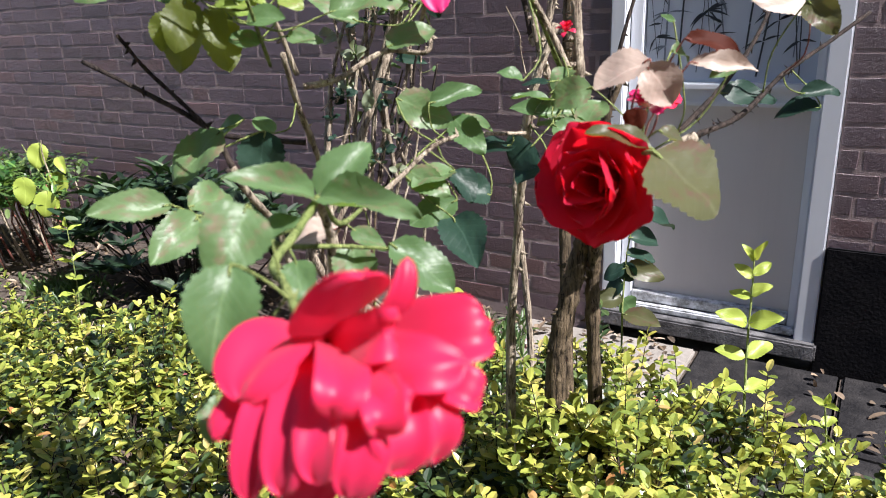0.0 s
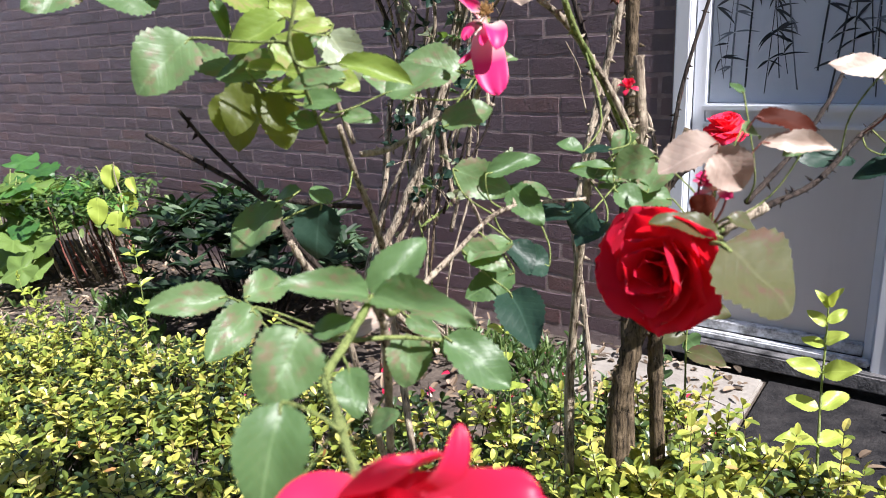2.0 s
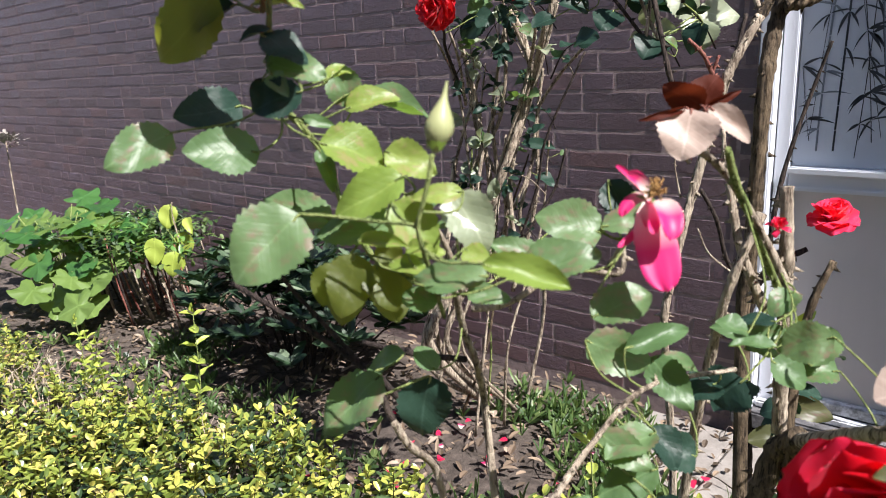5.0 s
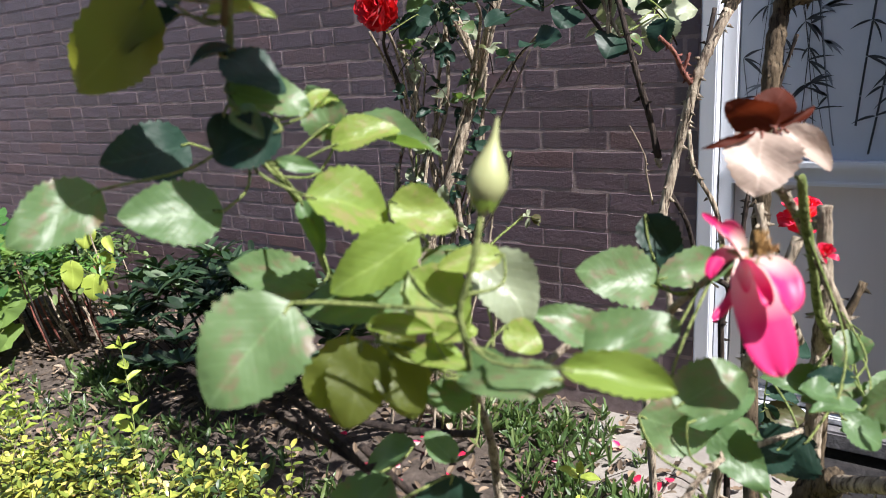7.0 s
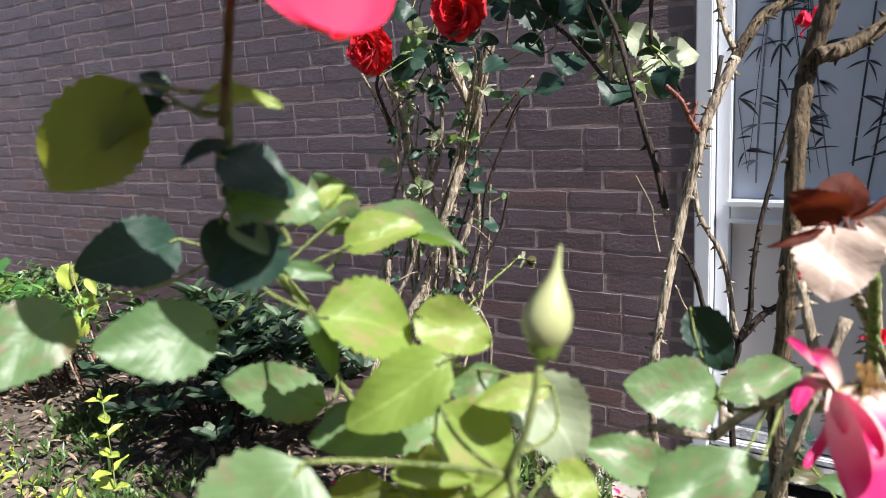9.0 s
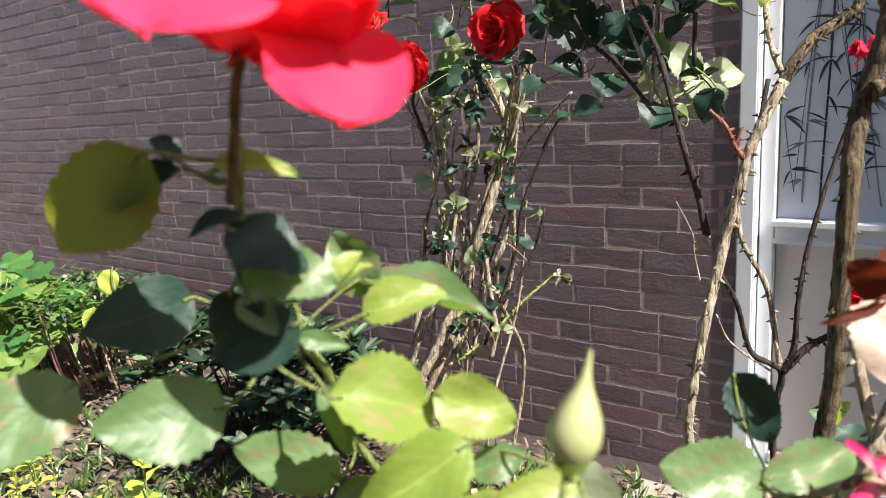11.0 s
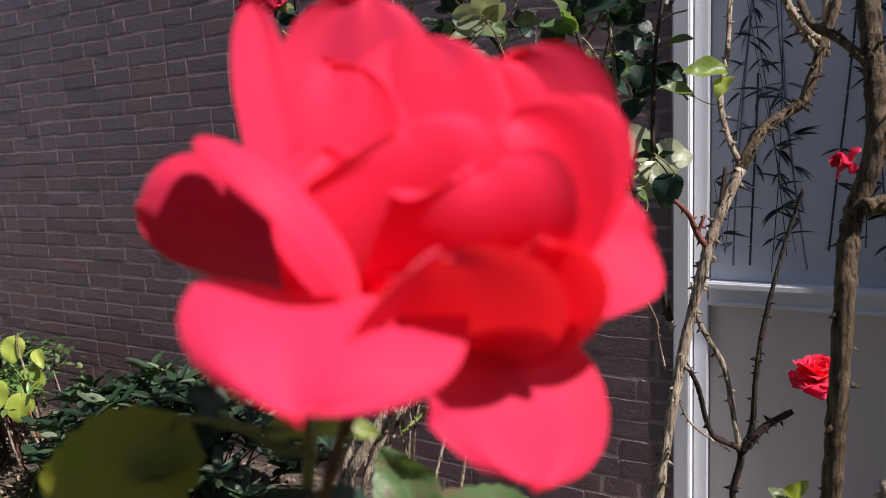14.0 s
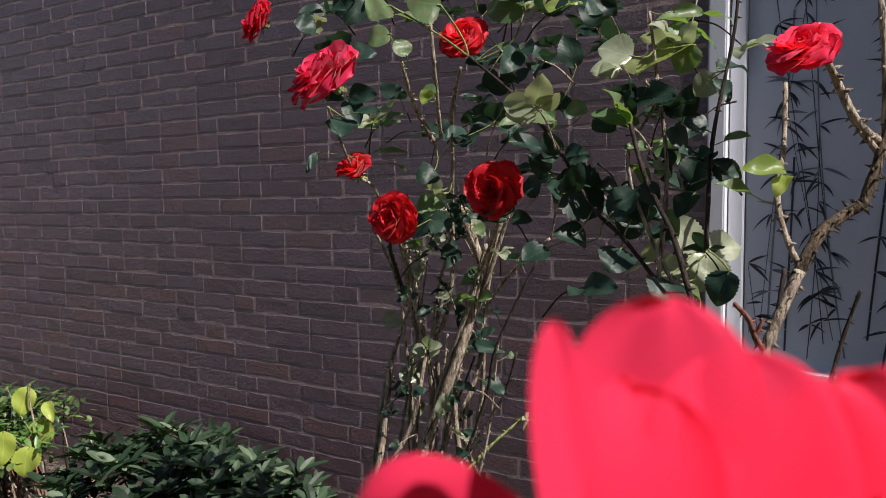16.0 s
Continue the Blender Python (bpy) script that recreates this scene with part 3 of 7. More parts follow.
# ---- roses ----
def leaf_template(seed):
    """Toothed oval leaf of length 1 and width 1, folded along the midrib and arched."""
    rng = random.Random(seed)
    rows, vs, uvs, fs = 21, [], [], []
    arch, fold, wave = rng.uniform(0.04, 0.26), rng.uniform(0.03, 0.22), rng.uniform(0.018, 0.06)
    lop = rng.uniform(0, 6)
    bend = rng.uniform(-0.05, 0.05)
    for i in range(rows + 1):
        s = i / rows
        w = 0.5 * max(0.0, sin(pi * min(1.0, s) ** 0.78)) ** 0.62
        tooth = (0.935 if i % 2 else 1.03) * (1 + 0.05 * sin(5 * s + lop))
        if i in (0, rows):
            w, tooth = 0.012, 1.0
        for u in (-1, -0.5, 0, 0.5, 1):
            e = w * u * (tooth if abs(u) == 1 else 1)
            y = s + (0.012 if abs(u) == 1 and i % 2 else 0.0)
            z = fold * abs(u) * w * 1.6 - arch * (s - 0.35) ** 2 * 1.5 + wave * sin(8 * s + 2.4 * u + lop) * min(1.0, 4 * s * (1.15 - s))
            vs.append((e + bend * sin(pi * s), y, z))
            uvs.append((0.5 + 0.5 * u * w * 2, s))
    for i in range(rows):
        for k in range(4):
            a = i * 5 + k
            fs.append((a, a + 1, a + 6, a + 5))
    return vs, fs, uvs


LEAF_SHAPES = [leaf_template(s) for s in range(11)]
LEAF_MESHES = {}
CANES = {}
leaf_rng = random.Random(8)


def rose_plant(name, at, label, category):
    ob = thing(name, at, label, category)
    CANES[ob.name] = []
    return ob


def cane(plant, mat, points, r0, r1, thorns=0):
    k = len(CANES[plant.name])
    tube("cane", points, r0, r1, mat, plant, sides=10 if r0 > 0.006 else 7, steps=14 if r0 > 0.006 else 7, knobs=0.10 if r0 > 0.006 else 0.12, thorns=int(thorns * 1.6), seed=k + 17)
    CANES[plant.name] += [(p, mat) for p in smooth_path(points, 6)]


def leaf(plant, mat, base, tip, normal, width):
    """A leaf from base to tip, with a stalk to the nearest cane."""
    base, tip = Vector(base), Vector(tip)
    d = tip - base
    y = d.normalized()
    z = Vector(normal)
    z = (z - y * z.dot(y)).normalized()
    x = y.cross(z)
    shape = leaf_rng.randrange(len(LEAF_SHAPES))
    key = (mat.name, shape)
    if key not in LEAF_MESHES:
        LEAF_MESHES[key] = mesh_of("leaf", LEAF_SHAPES[shape][0], LEAF_SHAPES[shape][1], mat, True, LEAF_SHAPES[shape][2])
    m = Matrix.Identity(4)
    for i, v in enumerate((x * width, y * d.length, z * d.length)):
        m[0][i], m[1][i], m[2][i] = v
    m.translation = base
    ob = piece("leaf", LEAF_MESHES[key], plant, m)
    near = min(CANES[plant.name], key=lambda q: (q[0] - base).length, default=None)
    if near and 0.004 < (near[0] - base).length < 0.16:
        q, stem = near
        mid = (q + base) / 2 - Vector((0, 0, 0.12 * (q - base).length)) - y * 0.15 * (q - base).length
        r = max(0.0006, min(0.0014, 0.02 * width))
        tube("leafstalk", [q, mid, base, base + d * 0.12], r * 1.3, r, GREEN_CANE if mat not in (RUST_LEAF, BLUSH_LEAF) else RED_CANE, plant, sides=5, steps=4, knobs=0.0)
    return ob


def petal_mesh(mat, az, th0, th1, length, width, cup, curl, ruffle, rng, res=7, lift=0.0):
    """Petal rising from the bloom's base: leans from th0 to th1 degrees off the axis, cupped, with its lip rolled out by curl degrees."""
    r, t = Vector((cos(az), sin(az), 0)), Vector((-sin(az), cos(az), 0))
    vs, uvs, fs = [], [], []
    p = Vector((0, 0, lift)) + r * 0.0025
    ph = rng.uniform(0, 6)
    spiral = 0.20
    last = 0.0
    for i in range(res + 1):
        v = sin(0.5 * pi * i / res)
        step = length * (v - last)
        last = v
        th = radians(th0 + (th1 - th0) * v + curl * max(0.0, v - 0.68) ** 1.3 * 4.5)
        d = Vector((0, 0, 1)) * cos(th) + r * sin(th)
        n = Vector((0, 0, 1)) * sin(th) - r * cos(th)
        p = p + d * step
        w = width * 0.5 * (0.22 + 0.78 * min(1.0, v / 0.55) ** 0.75) * max(0.08, 1 - max(0.0, (v - 0.62) / 0.38) ** 2.4) ** 0.5
        for k in range(res + 1):
            u = 2 * k / res - 1
            edge = abs(u) ** 2
            bow = max(0.05, cup)
            q = p + t * (w / bow * sin(u * bow)) + n * (w / bow * (1 - cos(u * bow)) + spiral * u * w)
            q -= d * (0.13 * length * edge * max(0.0, v - 0.6) * 1.6)
            q += n * (ruffle * length * sin(5.2 * u + ph + 2 * v) * v * v)
            q -= n * (0.35 * curl / 60 * w * edge * max(0.0, v - 0.55))
            vs.append(q)
            uvs.append((k / res, v))
    for i in range(res):
        for k in range(res):
            a = i * (res + 1) + k
            fs.append((a, a + 1, a + res + 2, a + res + 1))
    return mesh_of("petal", vs, fs, mat, True, uvs)


def broad_petal(mat, root, mid, tip, side, cup, lip, rng, res=13, wave=1.0):
    """Round-lipped petal from root over mid to tip; side is half its width, cup bends its edges and lip rolls its rim, both towards side x length when positive."""
    ctrl = 2 * mid - (root + tip) / 2
    half = side.length
    vs, uvs, fs = [], [], []
    ph, ph2 = rng.uniform(0, 6), rng.uniform(0, 6)
    for i in range(res + 1):
        v = sin(0.5 * pi * i / res)
        p = root * (1 - v) ** 2 + ctrl * (2 * v * (1 - v)) + tip * v * v
        d = ((ctrl - root) * (2 - 2 * v) + (tip - ctrl) * (2 * v)).normalized()
        t = (side - d * side.dot(d)).normalized()
        n = t.cross(d)
        w = half * (0.34 + 0.66 * sin(0.5 * pi * min(1.0, v / 0.6)) ** 0.9) * max(0.0004, 1 - max(0.0, (v - 0.55) / 0.45) ** 4.0) ** 0.5
        for k in range(res + 1):
            u = sin(0.5 * pi * (2 * k / res - 1))
            rim = max(abs(u) ** 3 * min(1.0, v * 1.3), max(0.0, (v - 0.72) / 0.28) ** 2)
            q = p + t * (w * u * (1 - 0.18 * abs(cup) * u * u)) + n * (cup * w * u * u)
            q += n * (half * (lip * rim * rim * 0.32 + wave * 0.05 * sin(4.3 * u + ph + 3 * v) * v + wave * 0.04 * sin(7.5 * u + ph2) * v ** 3))
            q -= d * (half * 0.05 * sin(3.1 * u + ph2) * v ** 3)
            vs.append(q)
            uvs.append((k / res, v))
    for i in range(res):
        for k in range(res):
            a = i * (res + 1) + k
            fs.append((a, a + 1, a + res + 2, a + res + 1))
    return mesh_of("petal", vs, fs, mat, True, uvs)


def calyx_mesh(size, rng):
    vs, fs = tube_data([Vector((0, 0, -0.16 * size)), Vector((0, 0, -0.12 * size)), Vector((0, 0, -0.04 * size)), Vector((0, 0, 0.02 * size))], 0.05 * size, 0.11 * size, 8)
    for k in range(5):
        a = 2 * pi * k / 5 + rng.uniform(-0.2, 0.2)
        out = Vector((cos(a), sin(a), rng.uniform(-0.2, 0.3)))
        sprig_leaf(vs, fs, Vector((cos(a), sin(a), 0)) * 0.08 * size, out, Vector((0, 0, 1)), 0.34 * size, 0.12 * size, 0.2, 0.5)
    return mesh_of("bloom", vs, fs, GREEN_CANE, True)


def bloom(plant, mat, base, axis, size, label, rings, seed, res=7, spin=0.0, tips=(), wave=1.0):
    """A rose: calyx, then rings of petals (count, th0, th1, length, width, cup, curl, ruffle), sizes as shares of size."""
    rng = random.Random(seed)
    rot = Vector(axis).normalized().to_track_quat("Z", "Y").to_matrix().to_4x4()
    m = Matrix.Translation(base) @ rot
    host = piece("bloom", calyx_mesh(size, rng), plant, m, label)
    az = spin
    for count, th0, th1, length, width, cup, curl, ruffle in rings:
        az += 1.1
        for k in range(count):
            a = az + 2 * pi * k / count + rng.uniform(-0.22, 0.22)
            j = rng.uniform(0.9, 1.1)
            me = petal_mesh(mat, a, th0 + rng.uniform(-5, 5), th1 + rng.uniform(-8, 8), length * size * j, width * size * j, cup, curl * rng.uniform(0.5, 1.4), ruffle, rng, res)
            piece("petal", me, host, m)
    for mid, tip, side, cup, lip in tips:
        me = broad_petal(mat, Vector((0, 0, 0)), Vector(mid), Vector(tip), Vector(side), cup, lip, rng, res + 4, wave)
        piece("petal", me, host, Matrix.Translation(base))
    return host


HEART = [(3, 2, 6, 0.80, 0.55, 1.1, 8, 0.02), (4, 6, 14, 0.86, 0.70, 1.0, 20, 0.02), (5, 12, 24, 0.92, 0.85, 0.85, 30, 0.03)]
OPEN = HEART + [(5, 20, 42, 0.98, 1.0, 0.7, 45, 0.03), (6, 34, 66, 1.0, 1.1, 0.5, 60, 0.04), (6, 52, 92, 1.0, 1.15, 0.35, 70, 0.04)]
FULL = [(4, 3, 8, 0.62, 0.5, 1.1, 12.5, 0.05), (5, 8, 20, 0.72, 0.66, 0.9, 35, 0.06), (6, 16, 38, 0.82, 0.8, 0.7, 50, 0.06), (7, 28, 60, 0.92, 0.95, 0.5, 65, 0.06), (7, 42, 70, 0.92, 1.05, 0.45, 65, 0.06), (6, 54, 84, 0.88, 1.15, 0.45, 60, 0.06)]
CUP = HEART + [(5, 22, 38, 0.98, 1.0, 0.7, 50, 0.03), (5, 34, 56, 1.0, 1.1, 0.6, 60, 0.03)]


def bud(plant, base, tip, radius):
    """A closed bud: pear-shaped body under long folded sepals."""
    base, tip = Vector(base), Vector(tip)
    d = tip - base
    prof = ((0.0, 0.20), (0.06, 0.30), (0.13, 0.55), (0.22, 0.84), (0.31, 1.0), (0.42, 0.97), (0.53, 0.78), (0.63, 0.54), (0.72, 0.33), (0.80, 0.20), (0.90, 0.13), (1.0, 0.07))
    side = d.orthogonal().normalized()
    up = d.normalized().cross(side)
    vs, fs, n = [], [], 12
    for s, r in prof:
        for k in range(n):
            a = 2 * pi * k / n
            rr = radius * r * (1 + 0.06 * cos(5 * a))
            vs.append(base + d * s + (side * cos(a) + up * sin(a)) * rr)
    for i in range(len(prof) - 1):
        for k in range(n):
            a, b = i * n + k, i * n + (k + 1) % n
            fs.append((a, b, b + n, a + n))
    fs.append(tuple(range(n)))
    body = piece("bud", mesh_of("bud", vs, fs, BUD, True), plant, None, "pale green closed bud with a long pointed tip")
    rng = random.Random(2)
    for k in range(5):
        a = 2 * pi * k / 5 + 0.4
        o = side * cos(a) + up * sin(a)
        v2, f2 = [], []
        sprig_leaf(v2, f2, base + d * 0.04 + o * radius * 0.5, d * 0.9 + o * radius * 1.6, o, d.length * rng.uniform(0.24, 0.40), radius * 0.95, -0.25, 0.16)
        piece("sepal", mesh_of("sepal", v2, f2, LIME_LEAF, True), body)
    return body


BUD = leaf_mat("bud green", (0.36, 0.40, 0.17), (0.48, 0.50, 0.25), (0.50, 0.52, 0.18), 0.45, amount=0.15)
STAMEN = stone_mat("stamens", (0.30, 0.16, 0.05), (0.58, 0.36, 0.14), 300, 0.8)


def leafy_twig(plant, mat, start, end, size, seed, pairs=2):
    """A thin side shoot that ends in a compound leaf of paired leaflets."""
    rng = random.Random(seed)
    a, b = Vector(start), Vector(end)
    d = b - a
    size *= 1.25
    mid = (a + b) / 2 + Vector((0, 0, 0.10 * d.length))
    cane(plant, DARK_CANE if seed % 3 else WOOD_CANE, [a, mid, b], 0.0016, 0.0009)
    f = (b - mid).normalized()
    side = f.cross(Vector((0, 0, 1)))
    side = side.normalized() if side.length > 0.05 else Vector((1, 0, 0))
    n = (Vector((0.25, -0.55, 0.75)) + Vector([rng.gauss(0, 0.4) for _ in range(3)])).normalized()
    l = size * rng.uniform(0.9, 1.15)
    leaf(plant, mat, b, b + (f + Vector([rng.gauss(0, 0.25) for _ in range(3)])).normalized() * l, n, l * 0.7)
    for k in range(pairs):
        q = b.lerp(mid, 0.12 + 0.62 * k / pairs)
        for sg in (-1, 1):
            if rng.random() < 0.12:
                continue
            o = (side * sg + f * 0.5 + Vector([rng.gauss(0, 0.3) for _ in range(3)])).normalized()
            l = size * rng.uniform(0.7, 1.0)
            leaf(plant, mat, q + o * 0.004, q + o * l, (n + Vector([rng.gauss(0, 0.35) for _ in range(3)])).normalized(), l * rng.uniform(0.6, 0.75))

# front rose bush, low cluster with the arching bloom
front_bush = rose_plant("rose_bush", (0.42, -1.78, 0.0), "low rose bush with spotted grey-green leaves and one drooping red bloom", "rose bush")
cane(front_bush, GREEN_CANE, [(0.484, -1.884, 0.896), (0.490, -1.909, 0.884), (0.504, -1.941, 0.878), (0.528, -1.959, 0.879), (0.560, -1.983, 0.876), (0.569, -1.987, 0.874)], 0.0024, 0.0019, 2)
cane(front_bush, GREEN_CANE, [(0.484, -1.884, 0.896), (0.467, -1.849, 0.871), (0.436, -1.788, 0.862)], 0.0022, 0.0015, 0)
cane(front_bush, WOOD_CANE, [(0.410, -1.800, 0.000), (0.400, -1.790, 0.350), (0.405, -1.800, 0.600), (0.465, -1.855, 0.858), (0.484, -1.884, 0.896)], 0.0036, 0.0026, 6)
cane(front_bush, GREEN_CANE, [(0.458, -1.884, 0.865), (0.473, -1.852, 0.858), (0.497, -1.838, 0.856)], 0.0016, 0.0012, 0)
cane(front_bush, WOOD_CANE, [(0.438, -1.787, 0.862), (0.437, -1.746, 0.874), (0.449, -1.692, 0.898), (0.484, -1.622, 0.895)], 0.0022, 0.0016, 5)
leaf(front_bush, ROSE_LEAF, (0.395, -1.910, 0.889), (0.371, -1.948, 0.891), (0.73, -0.32, 0.60), 0.0207)
leaf(front_bush, ROSE_LEAF, (0.399, -1.902, 0.886), (0.395, -1.865, 0.888), (0.70, -0.38, 0.60), 0.0214)
leaf(front_bush, ROSE_LEAF, (0.515, -1.962, 0.913), (0.515, -1.986, 0.890), (0.71, -0.49, 0.51), 0.0310)
leaf(front_bush, ROSE_LEAF, (0.534, -1.991, 0.898), (0.541, -2.013, 0.864), (0.70, -0.50, 0.52), 0.0280)
leaf(front_bush, ROSE_LEAF, (0.407, -1.901, 0.882), (0.410, -1.940, 0.865), (0.74, -0.43, 0.52), 0.0243)
leaf(front_bush, ROSE_LEAF, (0.484, -1.884, 0.897), (0.474, -1.933, 0.919), (0.66, -0.40, 0.63), 0.0189)
leaf(front_bush, ROSE_LEAF, (0.484, -1.884, 0.897), (0.548, -1.880, 0.893), (0.60, -0.45, 0.66), 0.0218)
leaf(front_bush, ROSE_LEAF, (0.484, -1.884, 0.897), (0.499, -1.854, 0.924), (0.63, -0.46, 0.63), 0.0236)
leaf(front_bush, ROSE_LEAF, (0.467, -1.708, 0.855), (0.441, -1.736, 0.839), (0.56, -0.69, 0.45), 0.0251)
leaf(front_bush, SHADED_LEAF, (0.473, -1.726, 0.846), (0.512, -1.760, 0.824), (0.48, -0.74, 0.46), 0.0346)
leaf(front_bush, ROSE_LEAF, (0.502, -1.845, 0.862), (0.538, -1.832, 0.834), (0.63, -0.43, 0.64), 0.0296)
leaf(front_bush, ROSE_LEAF, (0.471, -1.842, 0.856), (0.477, -1.854, 0.827), (0.61, -0.60, 0.51), 0.0290)
leaf(front_bush, ROSE_LEAF, (0.497, -1.919, 0.873), (0.513, -1.931, 0.856), (0.42, -0.50, 0.76), 0.0189)
leaf(front_bush, BLUSH_LEAF, (0.457, -1.836, 0.864), (0.431, -1.858, 0.854), (0.15, -0.57, 0.81), 0.0227)
leaf(front_bush, ROSE_LEAF, (0.464, -1.911, 0.882), (0.487, -1.898, 0.888), (0.17, -0.61, 0.78), 0.0139)
leaf(front_bush, ROSE_LEAF, (0.463, -1.832, 0.863), (0.487, -1.829, 0.852), (0.43, -0.56, 0.71), 0.0134)
leaf(front_bush, ROSE_LEAF, (0.417, -1.712, 0.931), (0.450, -1.679, 0.909), (0.76, -0.62, 0.21), 0.0301)
leaf(front_bush, ROSE_LEAF, (0.439, -1.700, 0.926), (0.468, -1.665, 0.936), (0.56, -0.62, 0.55), 0.0175)
leaf(front_bush, ROSE_LEAF, (0.445, -1.676, 0.914), (0.478, -1.683, 0.888), (0.32, -0.75, 0.58), 0.0246)
leaf(front_bush, ROSE_LEAF, (0.450, -1.673, 0.914), (0.469, -1.645, 0.899), (0.71, -0.10, 0.70), 0.0130)
leaf(front_bush, ROSE_LEAF, (0.463, -1.704, 0.877), (0.447, -1.740, 0.871), (0.21, -0.22, 0.95), 0.0251)
leaf(front_bush, SHADED_LEAF, (0.456, -1.696, 0.875), (0.477, -1.699, 0.853), (0.64, -0.40, 0.65), 0.0242)
leaf(front_bush, SHADED_LEAF, (0.480, -1.677, 0.853), (0.460, -1.701, 0.864), (0.75, -0.42, 0.51), 0.0267)
leaf(front_bush, ROSE_LEAF, (0.437, -1.731, 0.880), (0.470, -1.723, 0.862), (0.44, -0.75, 0.50), 0.0221)
leaf(front_bush, SHADED_LEAF, (0.475, -1.631, 0.886), (0.464, -1.665, 0.885), (0.26, -0.12, 0.96), 0.0286)
leaf(front_bush, ROSE_LEAF, (0.518, -1.993, 0.838), (0.522, -2.004, 0.822), (0.58, -0.58, 0.58), 0.0143)
leaf(front_bush, ROSE_LEAF, (0.453, -1.863, 0.797), (0.473, -1.858, 0.811), (-0.11, -0.87, 0.48), 0.0154)

# rose bush with the pale bud and the tall coral bloom
bud_bush = rose_plant("rose_bush", (0.36, -1.70, 0.0), "leafy rose bush with a pale bud and a tall coral bloom", "rose bush")
cane(bud_bush, WOOD_CANE, [(0.370, -1.690, 0.000), (0.365, -1.700, 0.400), (0.302, -1.669, 0.829), (0.314, -1.694, 0.881), (0.326, -1.723, 0.921), (0.346, -1.757, 0.967)], 0.0040, 0.0024, 6)
cane(bud_bush, GREEN_CANE, [(0.365, -1.790, 0.9600), (0.394, -1.838, 1.0167), (0.394, -1.841, 1.0297), (0.399, -1.841, 1.0433), (0.402, -1.840, 1.0546), (0.404, -1.839, 1.0654)], 0.0014, 0.0012, 1)
cane(bud_bush, GREEN_CANE, [(0.257, -1.742, 0.970), (0.251, -1.761, 1.008), (0.256, -1.778, 1.046), (0.259, -1.795, 1.067), (0.267, -1.821, 1.089), (0.279, -1.835, 1.114), (0.287, -1.839, 1.133), (0.291, -1.839, 1.155)], 0.0024, 0.0017, 4)
cane(bud_bush, OLD_GREEN, [(0.306, -1.857, 1.137), (0.315, -1.860, 1.155), (0.325, -1.865, 1.170), (0.327, -1.863, 1.179)], 0.0015, 0.0016, 0)
cane(bud_bush, WOOD_CANE, [(0.329, -1.725, 0.949), (0.326, -1.745, 0.997), (0.320, -1.762, 1.014), (0.321, -1.771, 1.028)], 0.0022, 0.0016, 2)
cane(bud_bush, WOOD_CANE, [(0.334, -1.724, 0.940), (0.355, -1.709, 0.944), (0.382, -1.674, 0.965), (0.416, -1.663, 0.964), (0.416, -1.658, 0.984)], 0.0028, 0.0018, 4)
cane(bud_bush, WOOD_CANE, [(0.418, -1.683, 0.973), (0.432, -1.693, 0.991), (0.452, -1.711, 1.013), (0.463, -1.719, 1.025)], 0.0024, 0.0018, 2)
cane(bud_bush, DARK_CANE, [(0.332, -1.806, 0.888), (0.307, -1.801, 0.913), (0.262, -1.814, 0.939), (0.207, -1.831, 0.966)], 0.0024, 0.0016, 6)
cane(bud_bush, DARK_CANE, [(0.307, -1.801, 0.913), (0.285, -1.807, 0.935), (0.258, -1.814, 0.960), (0.246, -1.825, 0.985)], 0.0020, 0.0014, 4)
cane(bud_bush, WOOD_CANE, [(0.332, -1.806, 0.888), (0.330, -1.792, 0.865), (0.321, -1.753, 0.818), (0.330, -1.660, 0.350), (0.360, -1.640, 0.000)], 0.0026, 0.0034, 2)
cane(bud_bush, DARK_CANE, [(0.238, -1.741, 0.899), (0.280, -1.726, 0.894), (0.313, -1.705, 0.890)], 0.0025, 0.0025, 3)
cane(bud_bush, DARK_CANE, [(0.220, -1.715, 0.862), (0.231, -1.694, 0.826), (0.237, -1.665, 0.787)], 0.0030, 0.0025, 3)
leaf(bud_bush, LIME_LEAF, (0.312, -1.831, 1.067), (0.329, -1.796, 1.050), (0.64, -0.48, 0.60), 0.0325)
leaf(bud_bush, LIME_LEAF, (0.349, -1.802, 1.046), (0.323, -1.834, 1.027), (0.60, -0.60, 0.53), 0.0270)
leaf(bud_bush, ROSE_LEAF, (0.282, -1.800, 1.013), (0.244, -1.824, 1.029), (0.69, -0.50, 0.52), 0.0248)
leaf(bud_bush, ROSE_LEAF, (0.292, -1.815, 1.061), (0.304, -1.816, 1.036), (0.67, -0.56, 0.48), 0.0113)
leaf(bud_bush, ROSE_LEAF, (0.334, -1.789, 1.012), (0.290, -1.821, 1.009), (0.61, -0.56, 0.57), 0.0276)
leaf(bud_bush, ROSE_LEAF, (0.339, -1.870, 1.035), (0.327, -1.905, 1.006), (0.71, -0.50, 0.50), 0.0409)
leaf(bud_bush, OLIVE_LEAF, (0.316, -1.817, 0.999), (0.319, -1.833, 0.959), (0.24, -0.90, 0.37), 0.0349)
leaf(bud_bush, OLIVE_LEAF, (0.325, -1.801, 0.992), (0.343, -1.807, 0.958), (0.69, -0.53, 0.49), 0.0308)
leaf(bud_bush, LIME_LEAF, (0.331, -1.798, 1.059), (0.355, -1.780, 1.045), (0.57, -0.67, 0.48), 0.0233)
leaf(bud_bush, LIME_LEAF, (0.354, -1.818, 1.034), (0.374, -1.806, 1.002), (0.51, -0.62, 0.59), 0.0288)
